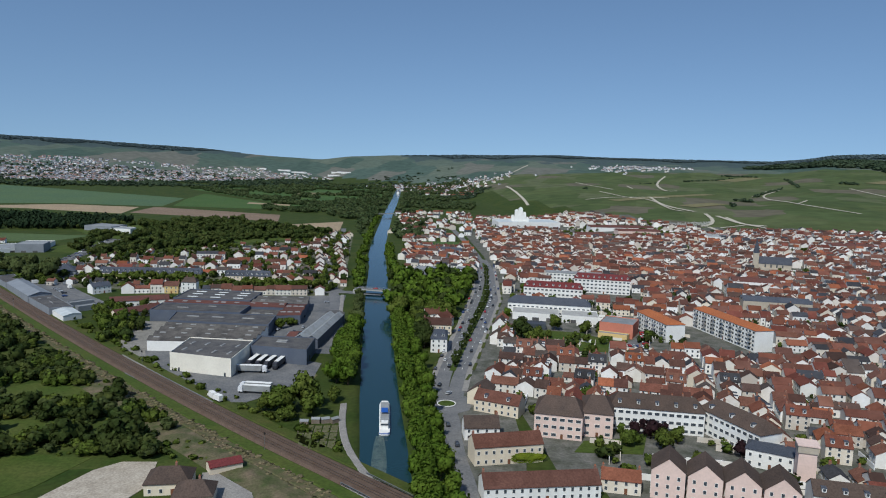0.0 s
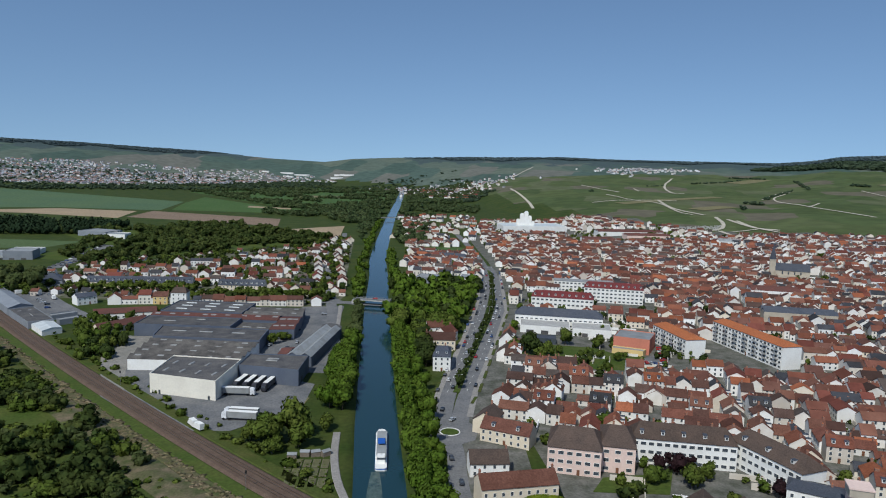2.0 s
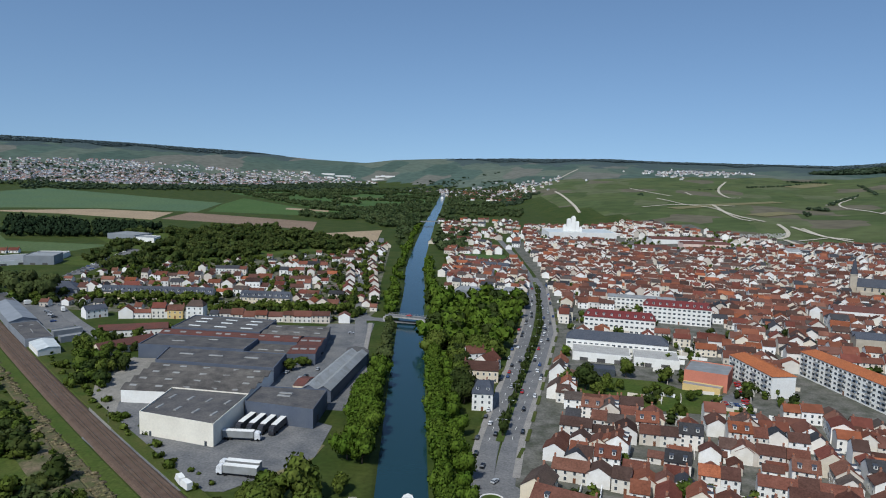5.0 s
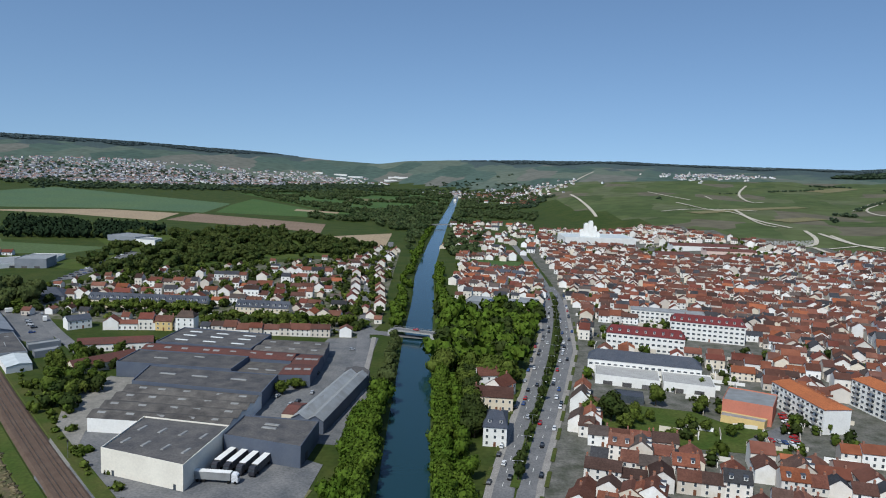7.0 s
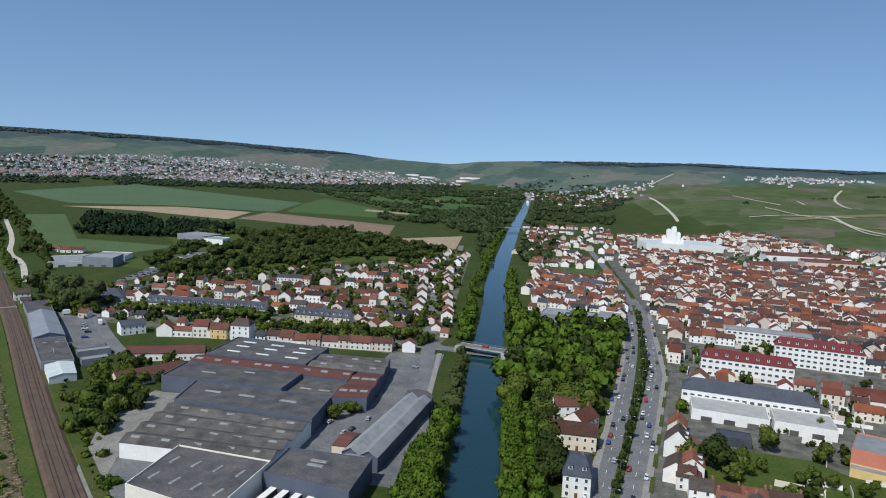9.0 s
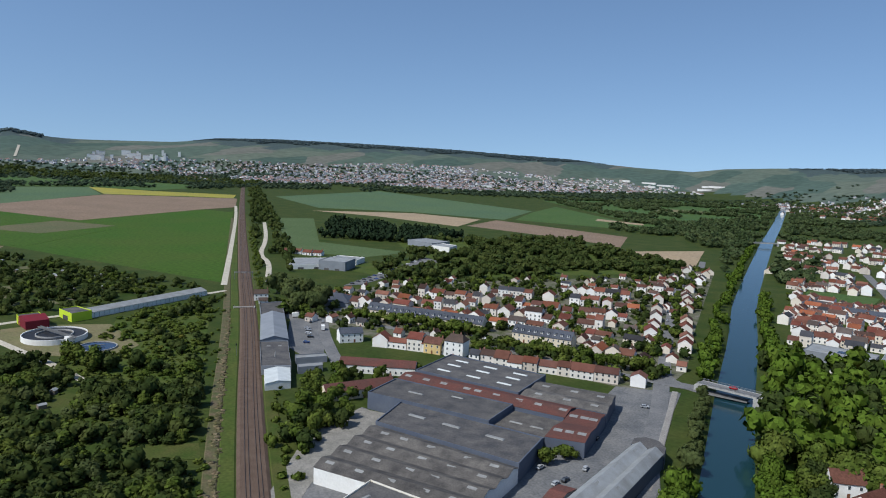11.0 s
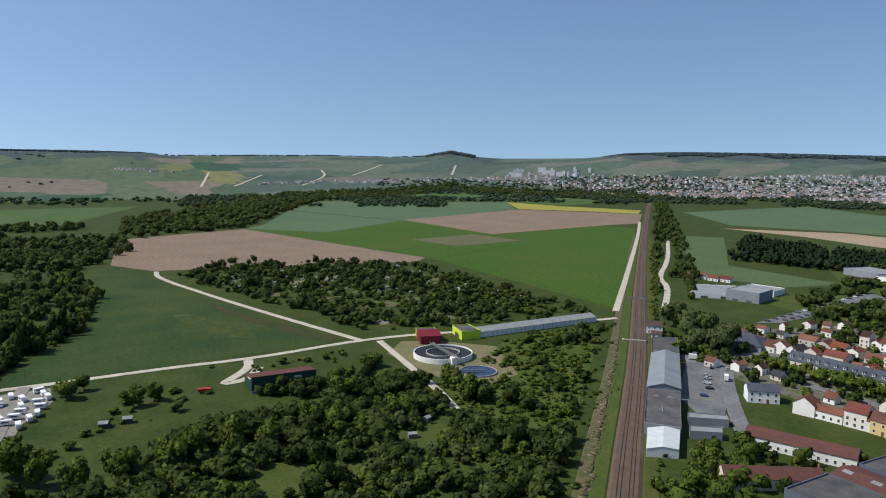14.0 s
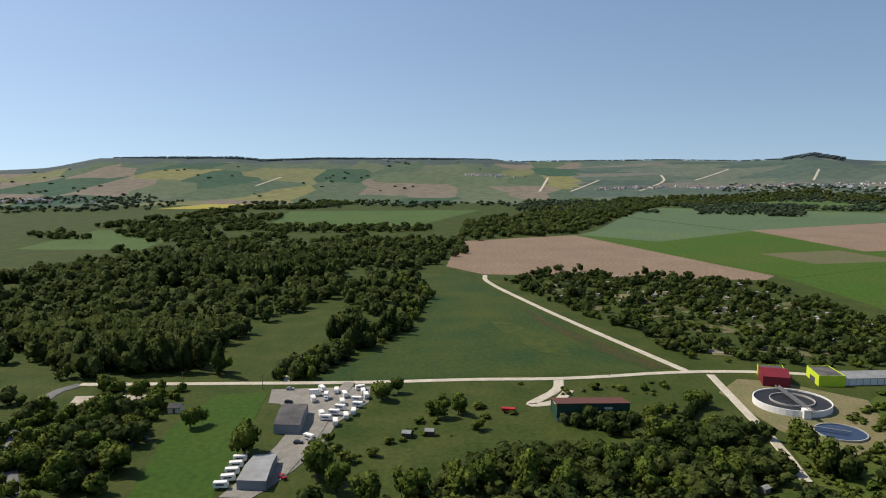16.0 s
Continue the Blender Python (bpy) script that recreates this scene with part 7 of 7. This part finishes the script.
wake = Shape()
for k in range(12):
    t0, t1 = k / 12, (k + 1) / 12
    row = [(31 + t * 4.0, 250 - t * 42, (1.6 + 3.6 * t) * (1 - 0.55 * t * t)) for t in (t0, t1)]
    wake.face([(row[0][0] - row[0][2], row[0][1], -0.735), (row[1][0] - row[1][2], row[1][1], -0.735), (row[1][0] + row[1][2], row[1][1], -0.735), (row[0][0] + row[0][2], row[0][1], -0.735)])
tagged(new("wake", wake.mesh("wake", mat("stirred_water", (0.03, 0.06, 0.055), (0.1, 0.13, 0.105), 3, fine=0.6, rough=0.25, spec=0.4, bump=0.4))), "pale stirred water behind the barge", "wake", kind="stuff")

# ---- vehicles ----
PAINT = [("white", (0.75, 0.75, 0.74)), ("dark grey", (0.05, 0.052, 0.057)), ("silver", (0.42, 0.43, 0.44)), ("black", (0.012, 0.012, 0.014)), ("red", (0.42, 0.02, 0.02)), ("blue", (0.03, 0.07, 0.22))]
WHEEL = Shape()
for i in range(12):
    a, b = 6.2832 * i / 12, 6.2832 * (i + 1) / 12
    p, q = (0.33 * math.cos(a), 0.33 * math.sin(a)), (0.33 * math.cos(b), 0.33 * math.sin(b))
    WHEEL.face([(p[0], -0.11, p[1]), (q[0], -0.11, q[1]), (q[0], 0.11, q[1]), (p[0], 0.11, p[1])][::-1])
    WHEEL.face([(0, -0.11, 0), (p[0], -0.11, p[1]), (q[0], -0.11, q[1])])
    WHEEL.face([(0, 0.11, 0), (q[0], 0.11, q[1]), (p[0], 0.11, p[1])])
WHEEL = WHEEL.mesh("wheel", B["tyre"])


def loft(rings):
    """A skin over rings of equal count, closed at both ends."""
    s, n = Shape(), len(rings[0])
    for a, b in zip(rings, rings[1:]):
        for i in range(n):
            j = (i + 1) % n
            s.face([a[i], a[j], b[j], b[i]])
    s.face(list(reversed(rings[0])))
    s.face(rings[-1])
    return s


def car_kind(colour, rgb):
    ob = thing("car", f"parked {colour} small family car" if colour != "white" else "white small family car", "car")
    paint = mat(f"{colour.replace(' ', '_')}_car_paint", rgb, size=3, rough=0.25, spec=0.5)
    def r(z, x0, x1, y):
        return [(x0, -y, z), (x1 - 0.25, -y, z), (x1, -y * 0.7, z), (x1, y * 0.7, z), (x1 - 0.25, y, z), (x0, y, z)]
    part("body", loft([r(0.25, -2.0, 2.0, 0.8), r(0.55, -2.1, 2.1, 0.87), r(0.85, -2.05, 2.0, 0.85), r(0.95, -1.95, 1.85, 0.8)]), paint, ob)
    part("glazing", loft([r(0.95, -1.85, 1.05, 0.78), r(1.38, -1.45, 0.35, 0.64)]), B["glass"], ob)
    part("roof", loft([r(1.38, -1.47, 0.38, 0.65), r(1.46, -1.3, 0.2, 0.58)]), paint, ob)
    for x in (-1.3, 1.3):
        for y in (-0.78, 0.78):
            part("wheel", WHEEL, None, ob, "", pose(x, y, 0.33))
    return ob


CARS = [car_kind(*p) for p in PAINT]
parked = [0] * len(CARS)


def put_car(x, y, turn, lift=0.5, k=None):
    k = random.choice((0, 0, 0, 1, 1, 1, 2, 2, 3, 3, 3, 4, 5)) if k is None else k
    m = pose(x, y, zat(x, y) + lift, 0, 0, turn)
    if parked[k]:
        copy_thing(CARS[k], m)
    else:
        CARS[k].matrix_world = m
    parked[k] += 1


random.seed(77)
for k in range(44):
    y = 345 + k * 9.5 + random.uniform(-3, 3)
    if random.random() < 0.8:
        x = float(np.interp(y, [345, 475, 582, 761], [57, 72, 83, 91]))
        put_car(x + random.choice((-5.2, -2, 2)), y, 82)
    if random.random() < 0.8:
        x = float(np.interp(y, [348, 468, 554, 735], [66, 84, 96, 101]))
        put_car(x + random.choice((-2, 2, 5.2)), y + 4, 262)
for x, y, t in ((55, 318, 80), (52, 330, 85), (60, 262, 95), (64, 240, 275), (67, 180, 265), (-6, 564.5, 170), (60, 305, 60)):
    put_car(x, y, t, 0.5 if x > 0 else 4.5, 4 if x < 0 else None)
LOT = [(-353, 684), (-344, 701), (-365, 878), (-396, 896)]
for k in range(30):
    (x0, y0), (x1, y1) = (LOT[0], LOT[3]) if k % 2 else (LOT[1], LOT[2])
    t = 0.06 + 0.88 * (k // 2) / 15
    put_car(x0 + (x1 - x0) * t + (3 if k % 2 else -3), y0 + (y1 - y0) * t, 10, 0.35)
for x, y in [(120, 215), (121, 213), (127, 222), (128, 221), (99, 242), (98, 236), (128, 213), (131, 217)]:
    put_car(x, y, 60 + 7 * (x % 5), 0.15)
for k in range(9):
    put_car(186 + k * 1.0, 408 + k * 5.2, 200, 0.45, 4 if k % 3 else 0)
for k in range(7):
    put_car(171 + k * 2.6, 414 - k * 0.8, 100, 0.45)
for x, y, t in ((-56, 425, 80), (-50, 460, 90), (-47, 466, 90), (-44, 420, 80), (-41, 434, 95), (-46, 415, 85), (-40, 520, 20), (-262, 530, 40), (-268, 537, 40), (-272, 541, 40), (-255, 524, 40), (-276, 562, 130), (-282, 556, 130), (-248, 512, 40)):
    put_car(x, y, t, 0.42)
for k in range(16):
    y = 620 + k * 22
    sx = float(np.interp(y, [606, 753, 858, 1034], [-51, -78, -100, -107]))
    put_car(sx + random.choice((-2.6, 2.6)), y, 100, 0.45)
for k in range(22):
    put_car(-262 + k * 7 + random.uniform(-2, 2), 591.5 + 0.2 * k * 0.1 - 0.11 * k, 2, 0.5) if random.random() < 0.7 else None


def lorry_kind(label, cab_rgb, load):
    ob = thing("lorry", label, "lorry")
    part("trailer", Shape().box(-8.2, 5.2, -1.25, 1.25, 1.1, 3.95), B[load], ob, "long box trailer")
    part("trailer_roof", Shape().box(-8.2, 5.2, -1.27, 1.27, 3.95, 4.05), B["white"], ob)
    part("chassis", Shape().box(-8, 7, -0.5, 0.5, 0.7, 1.1), B["metal"], ob)
    def r(z, x1, y):
        return [(5.6, -y, z), (x1 - 0.15, -y, z), (x1, -y * 0.85, z), (x1, y * 0.85, z), (x1 - 0.15, y, z), (5.6, y, z)]
    cab = part("cab", loft([r(0.6, 8.0, 1.2), r(2.0, 8.05, 1.22), r(3.3, 7.8, 1.2), r(3.8, 7.1, 1.1)]), mat("lorry_cab_paint", cab_rgb, size=3, rough=0.3), ob)
    part("windscreen", Shape().box(7.86, 8.04, -1.05, 1.05, 2.0, 2.9), B["glass"], cab)
    for x in (-7, -5.8, -4.6, 4.4, 7.0):
        for y in (-1.1, 1.1):
            part("wheel", WHEEL, None, ob, "", pose(x, y, 0.5) @ Matrix.Diagonal((1.5, 2.2, 1.5, 1)))
    return ob


lorry = lorry_kind("articulated lorry with a white cab and grey trailer", (0.75, 0.75, 0.75), "zinc")
lorry.matrix_world = pose(-46.5, 330.5, 0.36, 0, 0, 2)
white = lorry_kind("articulated lorry with a white box trailer", (0.05, 0.05, 0.06), "felt")
white.matrix_world = pose(-50, 345, 0.36, 0, 0, -96)
for k in range(1, 4):
    copy_thing(white, pose(-50 + k * 5.0, 345 - k * 0.4, 0.36, 0, 0, -96))
copy_thing(lorry, pose(-36, 297, 0.36, 0, 0, 176))
copy_thing(lorry, pose(-36.5, 301.5, 0.36, 0, 0, 176))
van = thing("van", "white box van parked in the yard", "van", at=pose(-54, 288, 0.36, 0, 0, 130))
part("box", Shape().box(-3.4, 1.2, -1.1, 1.1, 0.7, 3.3), B["white"], van)
part("cab", loft([[(1.25, -1, z), (x, -1, z), (x, 1, z), (1.25, 1, z)] for z, x in ((0.5, 3.2), (1.2, 3.1), (2.3, 2.0))]), B["white"], van)
part("windscreen", Shape().box(2.35, 2.75, -0.9, 0.9, 1.35, 1.9), B["glass"], van)
for x in (-2.4, 2.3):
    for y in (-0.95, 0.95):
        part("wheel", WHEEL, None, van, "", pose(x, y, 0.36))
for x, y, t in ((-50, 284, 140), (-262, 545, 130), (-300, 562, 45), (-360, 198, 20), (-394, 190, 95), (-388, 196, 5)):
    copy_thing(van, pose(x, y, 0.36, 0, 0, t))
caravan = thing("caravan", "white touring caravan parked on gravel", "caravan", group="caravans in the yard", at=pose(-380, 205, 0.36, 0, 0, 10))
part("body", loft([[(-2.6, -1.1, z), (x, -1.1, z), (x, 1.1, z), (-2.6, 1.1, z)] for z, x in ((0.5, 2.5), (1.2, 2.8), (2.2, 2.6), (2.6, 2.2))]), B["white"], caravan)
part("window", Shape().box(-1.6, 1.4, -1.13, -1.09, 1.4, 2.0), B["glass"], caravan)
part("drawbar", Shape().box(2.6, 3.9, -0.08, 0.08, 0.45, 0.6), B["metal"], caravan)
for y in (-1.0, 1.0):
    part("wheel", WHEEL, None, caravan, "", pose(0, y, 0.33))
for x, y, t in ((-384, 212, 80), (-390, 216, 15), (-396, 214, 5), (-403, 212, 100), (-376, 213, 75), (-372, 205, 80), (-365, 203, 80), (-358, 200, 80), (-352, 205, 10), (-360, 209, 5), (-366, 212, 8),
                (-385, 190, 10), (-300, 172, 95), (-306, 172, 95), (-312, 172, 95), (-294, 172, 95), (-288, 171, 95), (-334, 196, 60), (-398, 200, 10), (-392, 205, 15), (-402, 192, 20)):
    copy_thing(caravan, pose(x, y, 0.36, 0, 0, t + random.uniform(-8, 8)))
for x, y, t in ((-330, 192, 80), (-383, 178, 100), (-404, 175, 90), (-296, 192, 40), (-330, 122, 20), (-335, 126, 30)):
    put_car(x, y, t, 0.4)

# ---- small things ----
post = thing("signal_post", "thin grey post beside the railway", "post", "posts along the railway")
part("pole", Shape().tube(0, 0, -0.5, 7.5, 0.12, 0.08, 7), B["metal"], post)
part("lamp_head", Shape().box(-0.3, 0.3, -0.2, 0.2, 6.6, 7.6), B["tyre"], post)
line = densify(RAIL, 48)
for n, ((x0, y0), (x1, y1)) in enumerate(zip(line, line[1:])):
    if y0 > 1000 or n % 4:
        continue
    d = math.hypot(x1 - x0, y1 - y0)
    side = 7.6 if n % 8 else -7.6
    m = pose(x0 + (y1 - y0) / d * side, y0 - (x1 - x0) / d * side, 0)
    post.matrix_world = m if n == 0 else post.matrix_world
    if n:
        copy_thing(post, m)
lamp = thing("street_lamp", "tall grey street lamp on the boulevard", "lamp", "street lamps", at=stand(62.5, 352, 0))
part("pole", Shape().tube(0, 0, 0, 8, 0.11, 0.07, 7), B["metal"], lamp)
part("arm", Shape().box(-1.8, 1.8, -0.05, 0.05, 7.9, 8.0), B["metal"], lamp)
part("lamp_head", Shape().box(1.4, 2.1, -0.14, 0.14, 7.8, 7.95).box(-2.1, -1.4, -0.14, 0.14, 7.8, 7.95), B["white"], lamp)
for k in range(1, 16):
    y = 352 + k * 26
    copy_thing(lamp, stand(float(np.interp(y, [345, 475, 560, 700, 790], [62, 78, 90, 95.5, 95])), y, -9))
island = thing("roundabout", "small planted roundabout with a white kerb", "roundabout", at=pose(59, 291, 0.3))
part("kerb", ring(Shape(), 4.2, 4.6, -0.2, 0.25, 24), B["white"], island)
part("planting", Shape().tube(0, 0, -0.2, 0.3, 4.2, 3.6, 20), M["lawn"], island)
patch("road", [(49, 281), (62, 276), (70, 283), (72, 297), (66, 306), (52, 307), (47, 295)], M["asphalt"], "asphalt ring of the roundabout", "road", 0.26)
v, f = ribbon([(61.5, 345), (78, 475), (90, 560), (95.8, 700), (95.5, 770)], [(-1.7, 0.2), (-1.7, 0.46), (1.7, 0.46), (1.7, 0.2)], 12)
setting("verge", mesh("verge", v, f, M["lawn"]), "planted middle strip of the boulevard", "verge")
v, f = ribbon([(50, 310), (52.5, 345), (67.5, 475), (78.5, 582), (86.5, 761)], [(-1.5, 0.15), (-1.5, 0.42), (1.5, 0.42), (1.5, 0.15)], 12)
setting("pavement", mesh("pavement", v, f, M["pave"]), "pale pavement along the boulevard", "pavement")
v, f = ribbon([(68, 310), (71.5, 348), (89.5, 468), (101, 554), (106, 735)], [(-1.5, 0.15), (-1.5, 0.42), (1.5, 0.42), (1.5, 0.15)], 12)
setting("pavement", mesh("pavement", v, f, M["pave"]), "pale pavement along the boulevard", "pavement")
for line, o in (([(55, 330), (57, 345), (72, 475), (83, 582), (91, 700)], -6.4), ([(63, 330), (67, 348), (84, 468), (96, 554), (101, 650)], 6.4)):
    spots = densify(line, 22.0)
    for (x0, y0), (x1, y1) in zip(spots, spots[1:]):
        d = math.hypot(x1 - x0, y1 - y0)
        ux, uy = (x1 - x0) / d, (y1 - y0) / d
        v, f = ribbon([(x0 + uy * o, y0 - ux * o), (x0 + ux * d * 0.6 + uy * o, y0 + uy * d * 0.6 - ux * o)], [(-0.9, 0.2), (-0.8, 0.52), (0.8, 0.52), (0.9, 0.2)], 8)
        setting("verge", mesh("verge", v, f, M["rough"]), "short planted strip between parking bays", "verge")
# allotment beds by the towpath, sheds in the garden plots
shed = thing("garden_shed", "small grey timber garden shed", "shed", "garden sheds", at=stand(-3, 258, 4))
part("wall", Shape().gable_walls(3.6, 2.6, 2.0, 0.6), B["timber"], shed)
part("roof", Shape().gable_roof(3.6, 2.6, 2.0, 0.6, 0.15, 0.1), B["zinc"], shed)
for k in range(3):
    copy_thing(shed, stand(1.5 + k * 4.0, 261 + k * 0.5, 3 + k * 20))
for x, y, *_ in spots_in([(-470, 425), (-740, 345), (-810, 405), (-740, 570), (-529, 585), (-450, 585)], 48, 1, 2, 1, 2) + spots_in([(-300, 300), (-340, 370), (-270, 380), (-120, 240)], 7, 1, 2, 1, 2):
    copy_thing(shed, stand(x, y, random.uniform(0, 180)))
bed = thing("vegetable_bed", "long vegetable bed with timber edging", "bed", "allotment beds", at=stand(0, 240, 4))
part("edging", Shape().box(-1.4, 1.4, -5, 5, -0.1, 0.28), B["timber"], bed)
part("soil", Shape().box(-1.25, 1.25, -4.85, 4.85, 0.28, 0.34), C["brown"], bed)
for k in range(5):
    for j in range(3):
        if k or j:
            copy_thing(bed, stand(-1.5 + k * 3.5 + j * -0.8, 236 + j * 8.6 + k * 0.3, 4)).scale = (1, random.uniform(0.6, 0.8), 1)
wood("vegetables", np.array([(-1.5 + k % 5 * 3.7 - k // 5 % 3 * 0.8 + random.uniform(-1, 1), 236 + k // 5 % 3 * 8.6 + random.uniform(-3, 3), random.uniform(0.3, 0.7), random.uniform(0.4, 1.0)) for k in range(70)]), M["leaf"], "vegetable rows on the allotment beds", 400, far=True)
for x, y, *_ in spots_in([(-470, 425), (-740, 345), (-780, 405), (-740, 560), (-529, 575), (-450, 570)], 60, 1, 2, 1, 2):
    copy_thing(bed, stand(x, y, random.choice((20, 110)))).scale = (2.2, 1.2, 1)

stones = Shape()
for k in range(420):
    x, y = lerp2([(398, 1158), (482, 1152), (516, 1222), (420, 1212)], random.random(), random.random())
    g = zat(x, y)
    stones.box(x - 0.8, x + 0.8, y - 0.4, y + 0.4, g - 0.3, g + random.uniform(0.6, 1.5))
tagged(new("gravestones", stones.mesh("gravestones", M["concrete"])), "rows of grey gravestones in a walled cemetery", "gravestones", kind="stuff")
house("white two-storey house with a slate roof beside the depot", 15, 10, 6.0, 2.6, "white", "slate", 2, at=stand(-231, 534, 50))
house("long white workshop house with a red tiled roof", 42, 9, 4.6, 2.8, "white", "redsheet", 1, chimneys=0, at=stand(-178, 490, 24))
house("old brick works house with a red tiled roof", 36, 9, 4.4, 3.0, "cream", "redsheet", 1, chimneys=1, at=stand(-164, 453, 58))
house("tall white town house with a brown roof", 12, 10, 9.6, 3.4, "white", "brown", 3, 2.5, at=stand(-160, 546, 6), chimneys=2)
house("yellow rendered town house with a tiled roof", 11, 9, 6.4, 3.0, "yellow", "tiles", 2, at=stand(-174, 544, 6))
trailer = thing("farm_trailer", "red farm trailer standing on grass", "trailer", at=pose(-367, 286, 0.1, 0, 0, 80))
part("body", Shape().box(-3, 3, -1.2, 1.2, 0.9, 2.3, taper=-0.15), B["red"], trailer)
part("drawbar", Shape().box(3, 4.8, -0.1, 0.1, 0.6, 0.75), B["metal"], trailer)
for x in (-1.6, 1.6):
    for y in (-1.1, 1.1):
        part("wheel", WHEEL, None, trailer, "", pose(x, y, 0.5) @ Matrix.Diagonal((1.5, 2, 1.5, 1)))
pole = thing("utility_pole", "wooden utility pole beside the track", "pole", "utility poles", at=pose(-425, 300, 0))
part("pole", Shape().tube(0, 0, -0.5, 9.5, 0.16, 0.11, 8), B["timber"], pole)
part("crossarm", Shape().box(-0.9, 0.9, -0.08, 0.08, 8.8, 9.0), B["timber"], pole)
for x, y in ((-406, 160), (-407, 118), (-425, 350), (-424, 250), (-423, 205), (-406, 80)):
    copy_thing(pole, pose(x, y, 0, 0, 0, 90))
road("track", smoothed([(-418, 320), (-402, 317), (-388, 306), (-376, 296), (-380, 312), (-400, 322)]), 5, M["chalk"], "gravel loop before the green barn", "path", 0.36)
road("track", smoothed([(-415, 170), (-454, 169), (-480, 172)]), 3, M["chalk"], "pale track into the meadow", "path", 0.34)
road("road", smoothed([(-416, 60), (-399, 50), (-337, 68), (-293, 91), (-250, 120)]), 6, M["yard"], "grey lane under riverside trees", "road", 0.34)
patch("yard", [(-328, 98), (-318, 94), (-300, 110), (-306, 122), (-318, 118)], M["yard"], "small car park among trees", "yard", 0.3)

# low halls between park and boulevard, and at the town's far edge
hall("low hall with a pink-brown flat roof", [(36, 644), (76, 637), (80, 662), (40, 669)], 5, "white", "brick", [(0.5, 0.6, 3, 0.7, True)], (), "market_hall", "hall")
hall("low hall with zinc roof and dark solar panels", [(20, 676), (58, 669), (62, 692), (24, 699)], 5.5, "lightsheet", "zinc", [(0.3, 0.3, 3, 0.7, True)], (), "market_hall", "hall")
panel = thing("solar_array", "dark blue solar panels on a zinc roof", "solar panels", at=pose(45, 683, 5.5, 0, 0, -10))
for k in range(8):
    for j in range(3):
        part("panel", Shape().box(k * 1.7 - 6, k * 1.7 - 4.5, j * 2.2 - 2, j * 2.2 - 0.2, 0.0, 0.3), B["pool"], panel)
hall("white flat hall by the park", [(62, 672), (78, 669), (82, 700), (66, 703)], 6, "white", "zinc", (), (), "market_hall", "hall")
flats("long blue-grey roofed school wing", [(28, 840), (70, 832), (72, 842), (30, 850)], 6.5, 2.6, "white", "slate", 2, 2)
for q, h, wall, roof, label in (([(252, 1062), (300, 1068), (298, 1100), (250, 1094)], 7, "white", "redsheet", "long cellar hall with a red roof"), ([(320, 1085), (388, 1092), (386, 1115), (318, 1108)], 7, "pink", "redsheet", "long pink cellar hall with a red roof"),
                                ([(285, 1130), (392, 1142), (390, 1170), (283, 1158)], 8, "white", "redsheet", "large white cellar hall with a red roof"), ([(430, 1000), (490, 1005), (488, 1030), (428, 1026)], 7, "white", "zinc", "white hall with a flat grey roof"),
                                ([(560, 900), (640, 905), (638, 935), (558, 930)], 8, "white", "redsheet", "large cellar hall with a red roof"), ([(330, 640), (372, 632), (376, 652), (334, 660)], 9, "white", "redsheet", "white cellar hall with a red roof"),
                                ([(300, 540), (352, 530), (355, 546), (303, 556)], 9, "stone", "slate", "long stone building with slate roof"), ([(420, 560), (470, 550), (474, 572), (424, 582)], 9, "white", "brown", "white hall with brown roof")):
    bays(label, q, 2, h + zat(*q[0]), 2.6, wall, roof, 0, "cellar_hall", "hall")
# plots in the gardens, lawns in the scrub
random.seed(12)
for k in range(34):
    u, w = random.random(), random.random()
    x, y = lerp2([(-470, 430), (-745, 350), (-760, 560), (-470, 575)], u, w)
    a, hx, hy = radians(-16 + random.uniform(-6, 6)), random.uniform(5, 12), random.uniform(8, 18)
    c, s = math.cos(a), math.sin(a)
    m, label = random.choice(((M["lawn"], "mown lawn of a garden plot"), (C["brown"], "dug vegetable plot"), (M["rough"], "weedy garden plot"), (C["dry"], "dry garden plot"), (M["gravel"], "gravelled garden plot")))
    patch("garden_plot", [(x + px * c - py * s, y + px * s + py * c) for px, py in ((-hx, -hy), (hx, -hy), (hx, hy), (-hx, hy))], m, label, "plot", 0.2 + 0.004 * k)
# lane markings
for line in ([(57, 345), (72, 475), (83, 582), (91, 700)], [(67, 348), (84, 468), (96, 554), (101, 650)]):
    s = Shape()
    for (x0, y0), (x1, y1) in list(zip(densify(line, 6.0), densify(line, 6.0)[1:]))[::2]:
        d = math.hypot(x1 - x0, y1 - y0)
        nx, ny = (y1 - y0) / d * 0.09, -(x1 - x0) / d * 0.09
        s.face([(x0 - nx, y0 - ny, 0.48), (x0 + nx, y0 + ny, 0.48), (x0 + (x1 - x0) * 0.6 + nx, y0 + (y1 - y0) * 0.6 + ny, 0.48), (x0 + (x1 - x0) * 0.6 - nx, y0 + (y1 - y0) * 0.6 - ny, 0.48)])
    tagged(new("lane_marking", s.mesh("lane_marking", B["white"])), "dashed white lane marking on asphalt", "marking", kind="stuff")
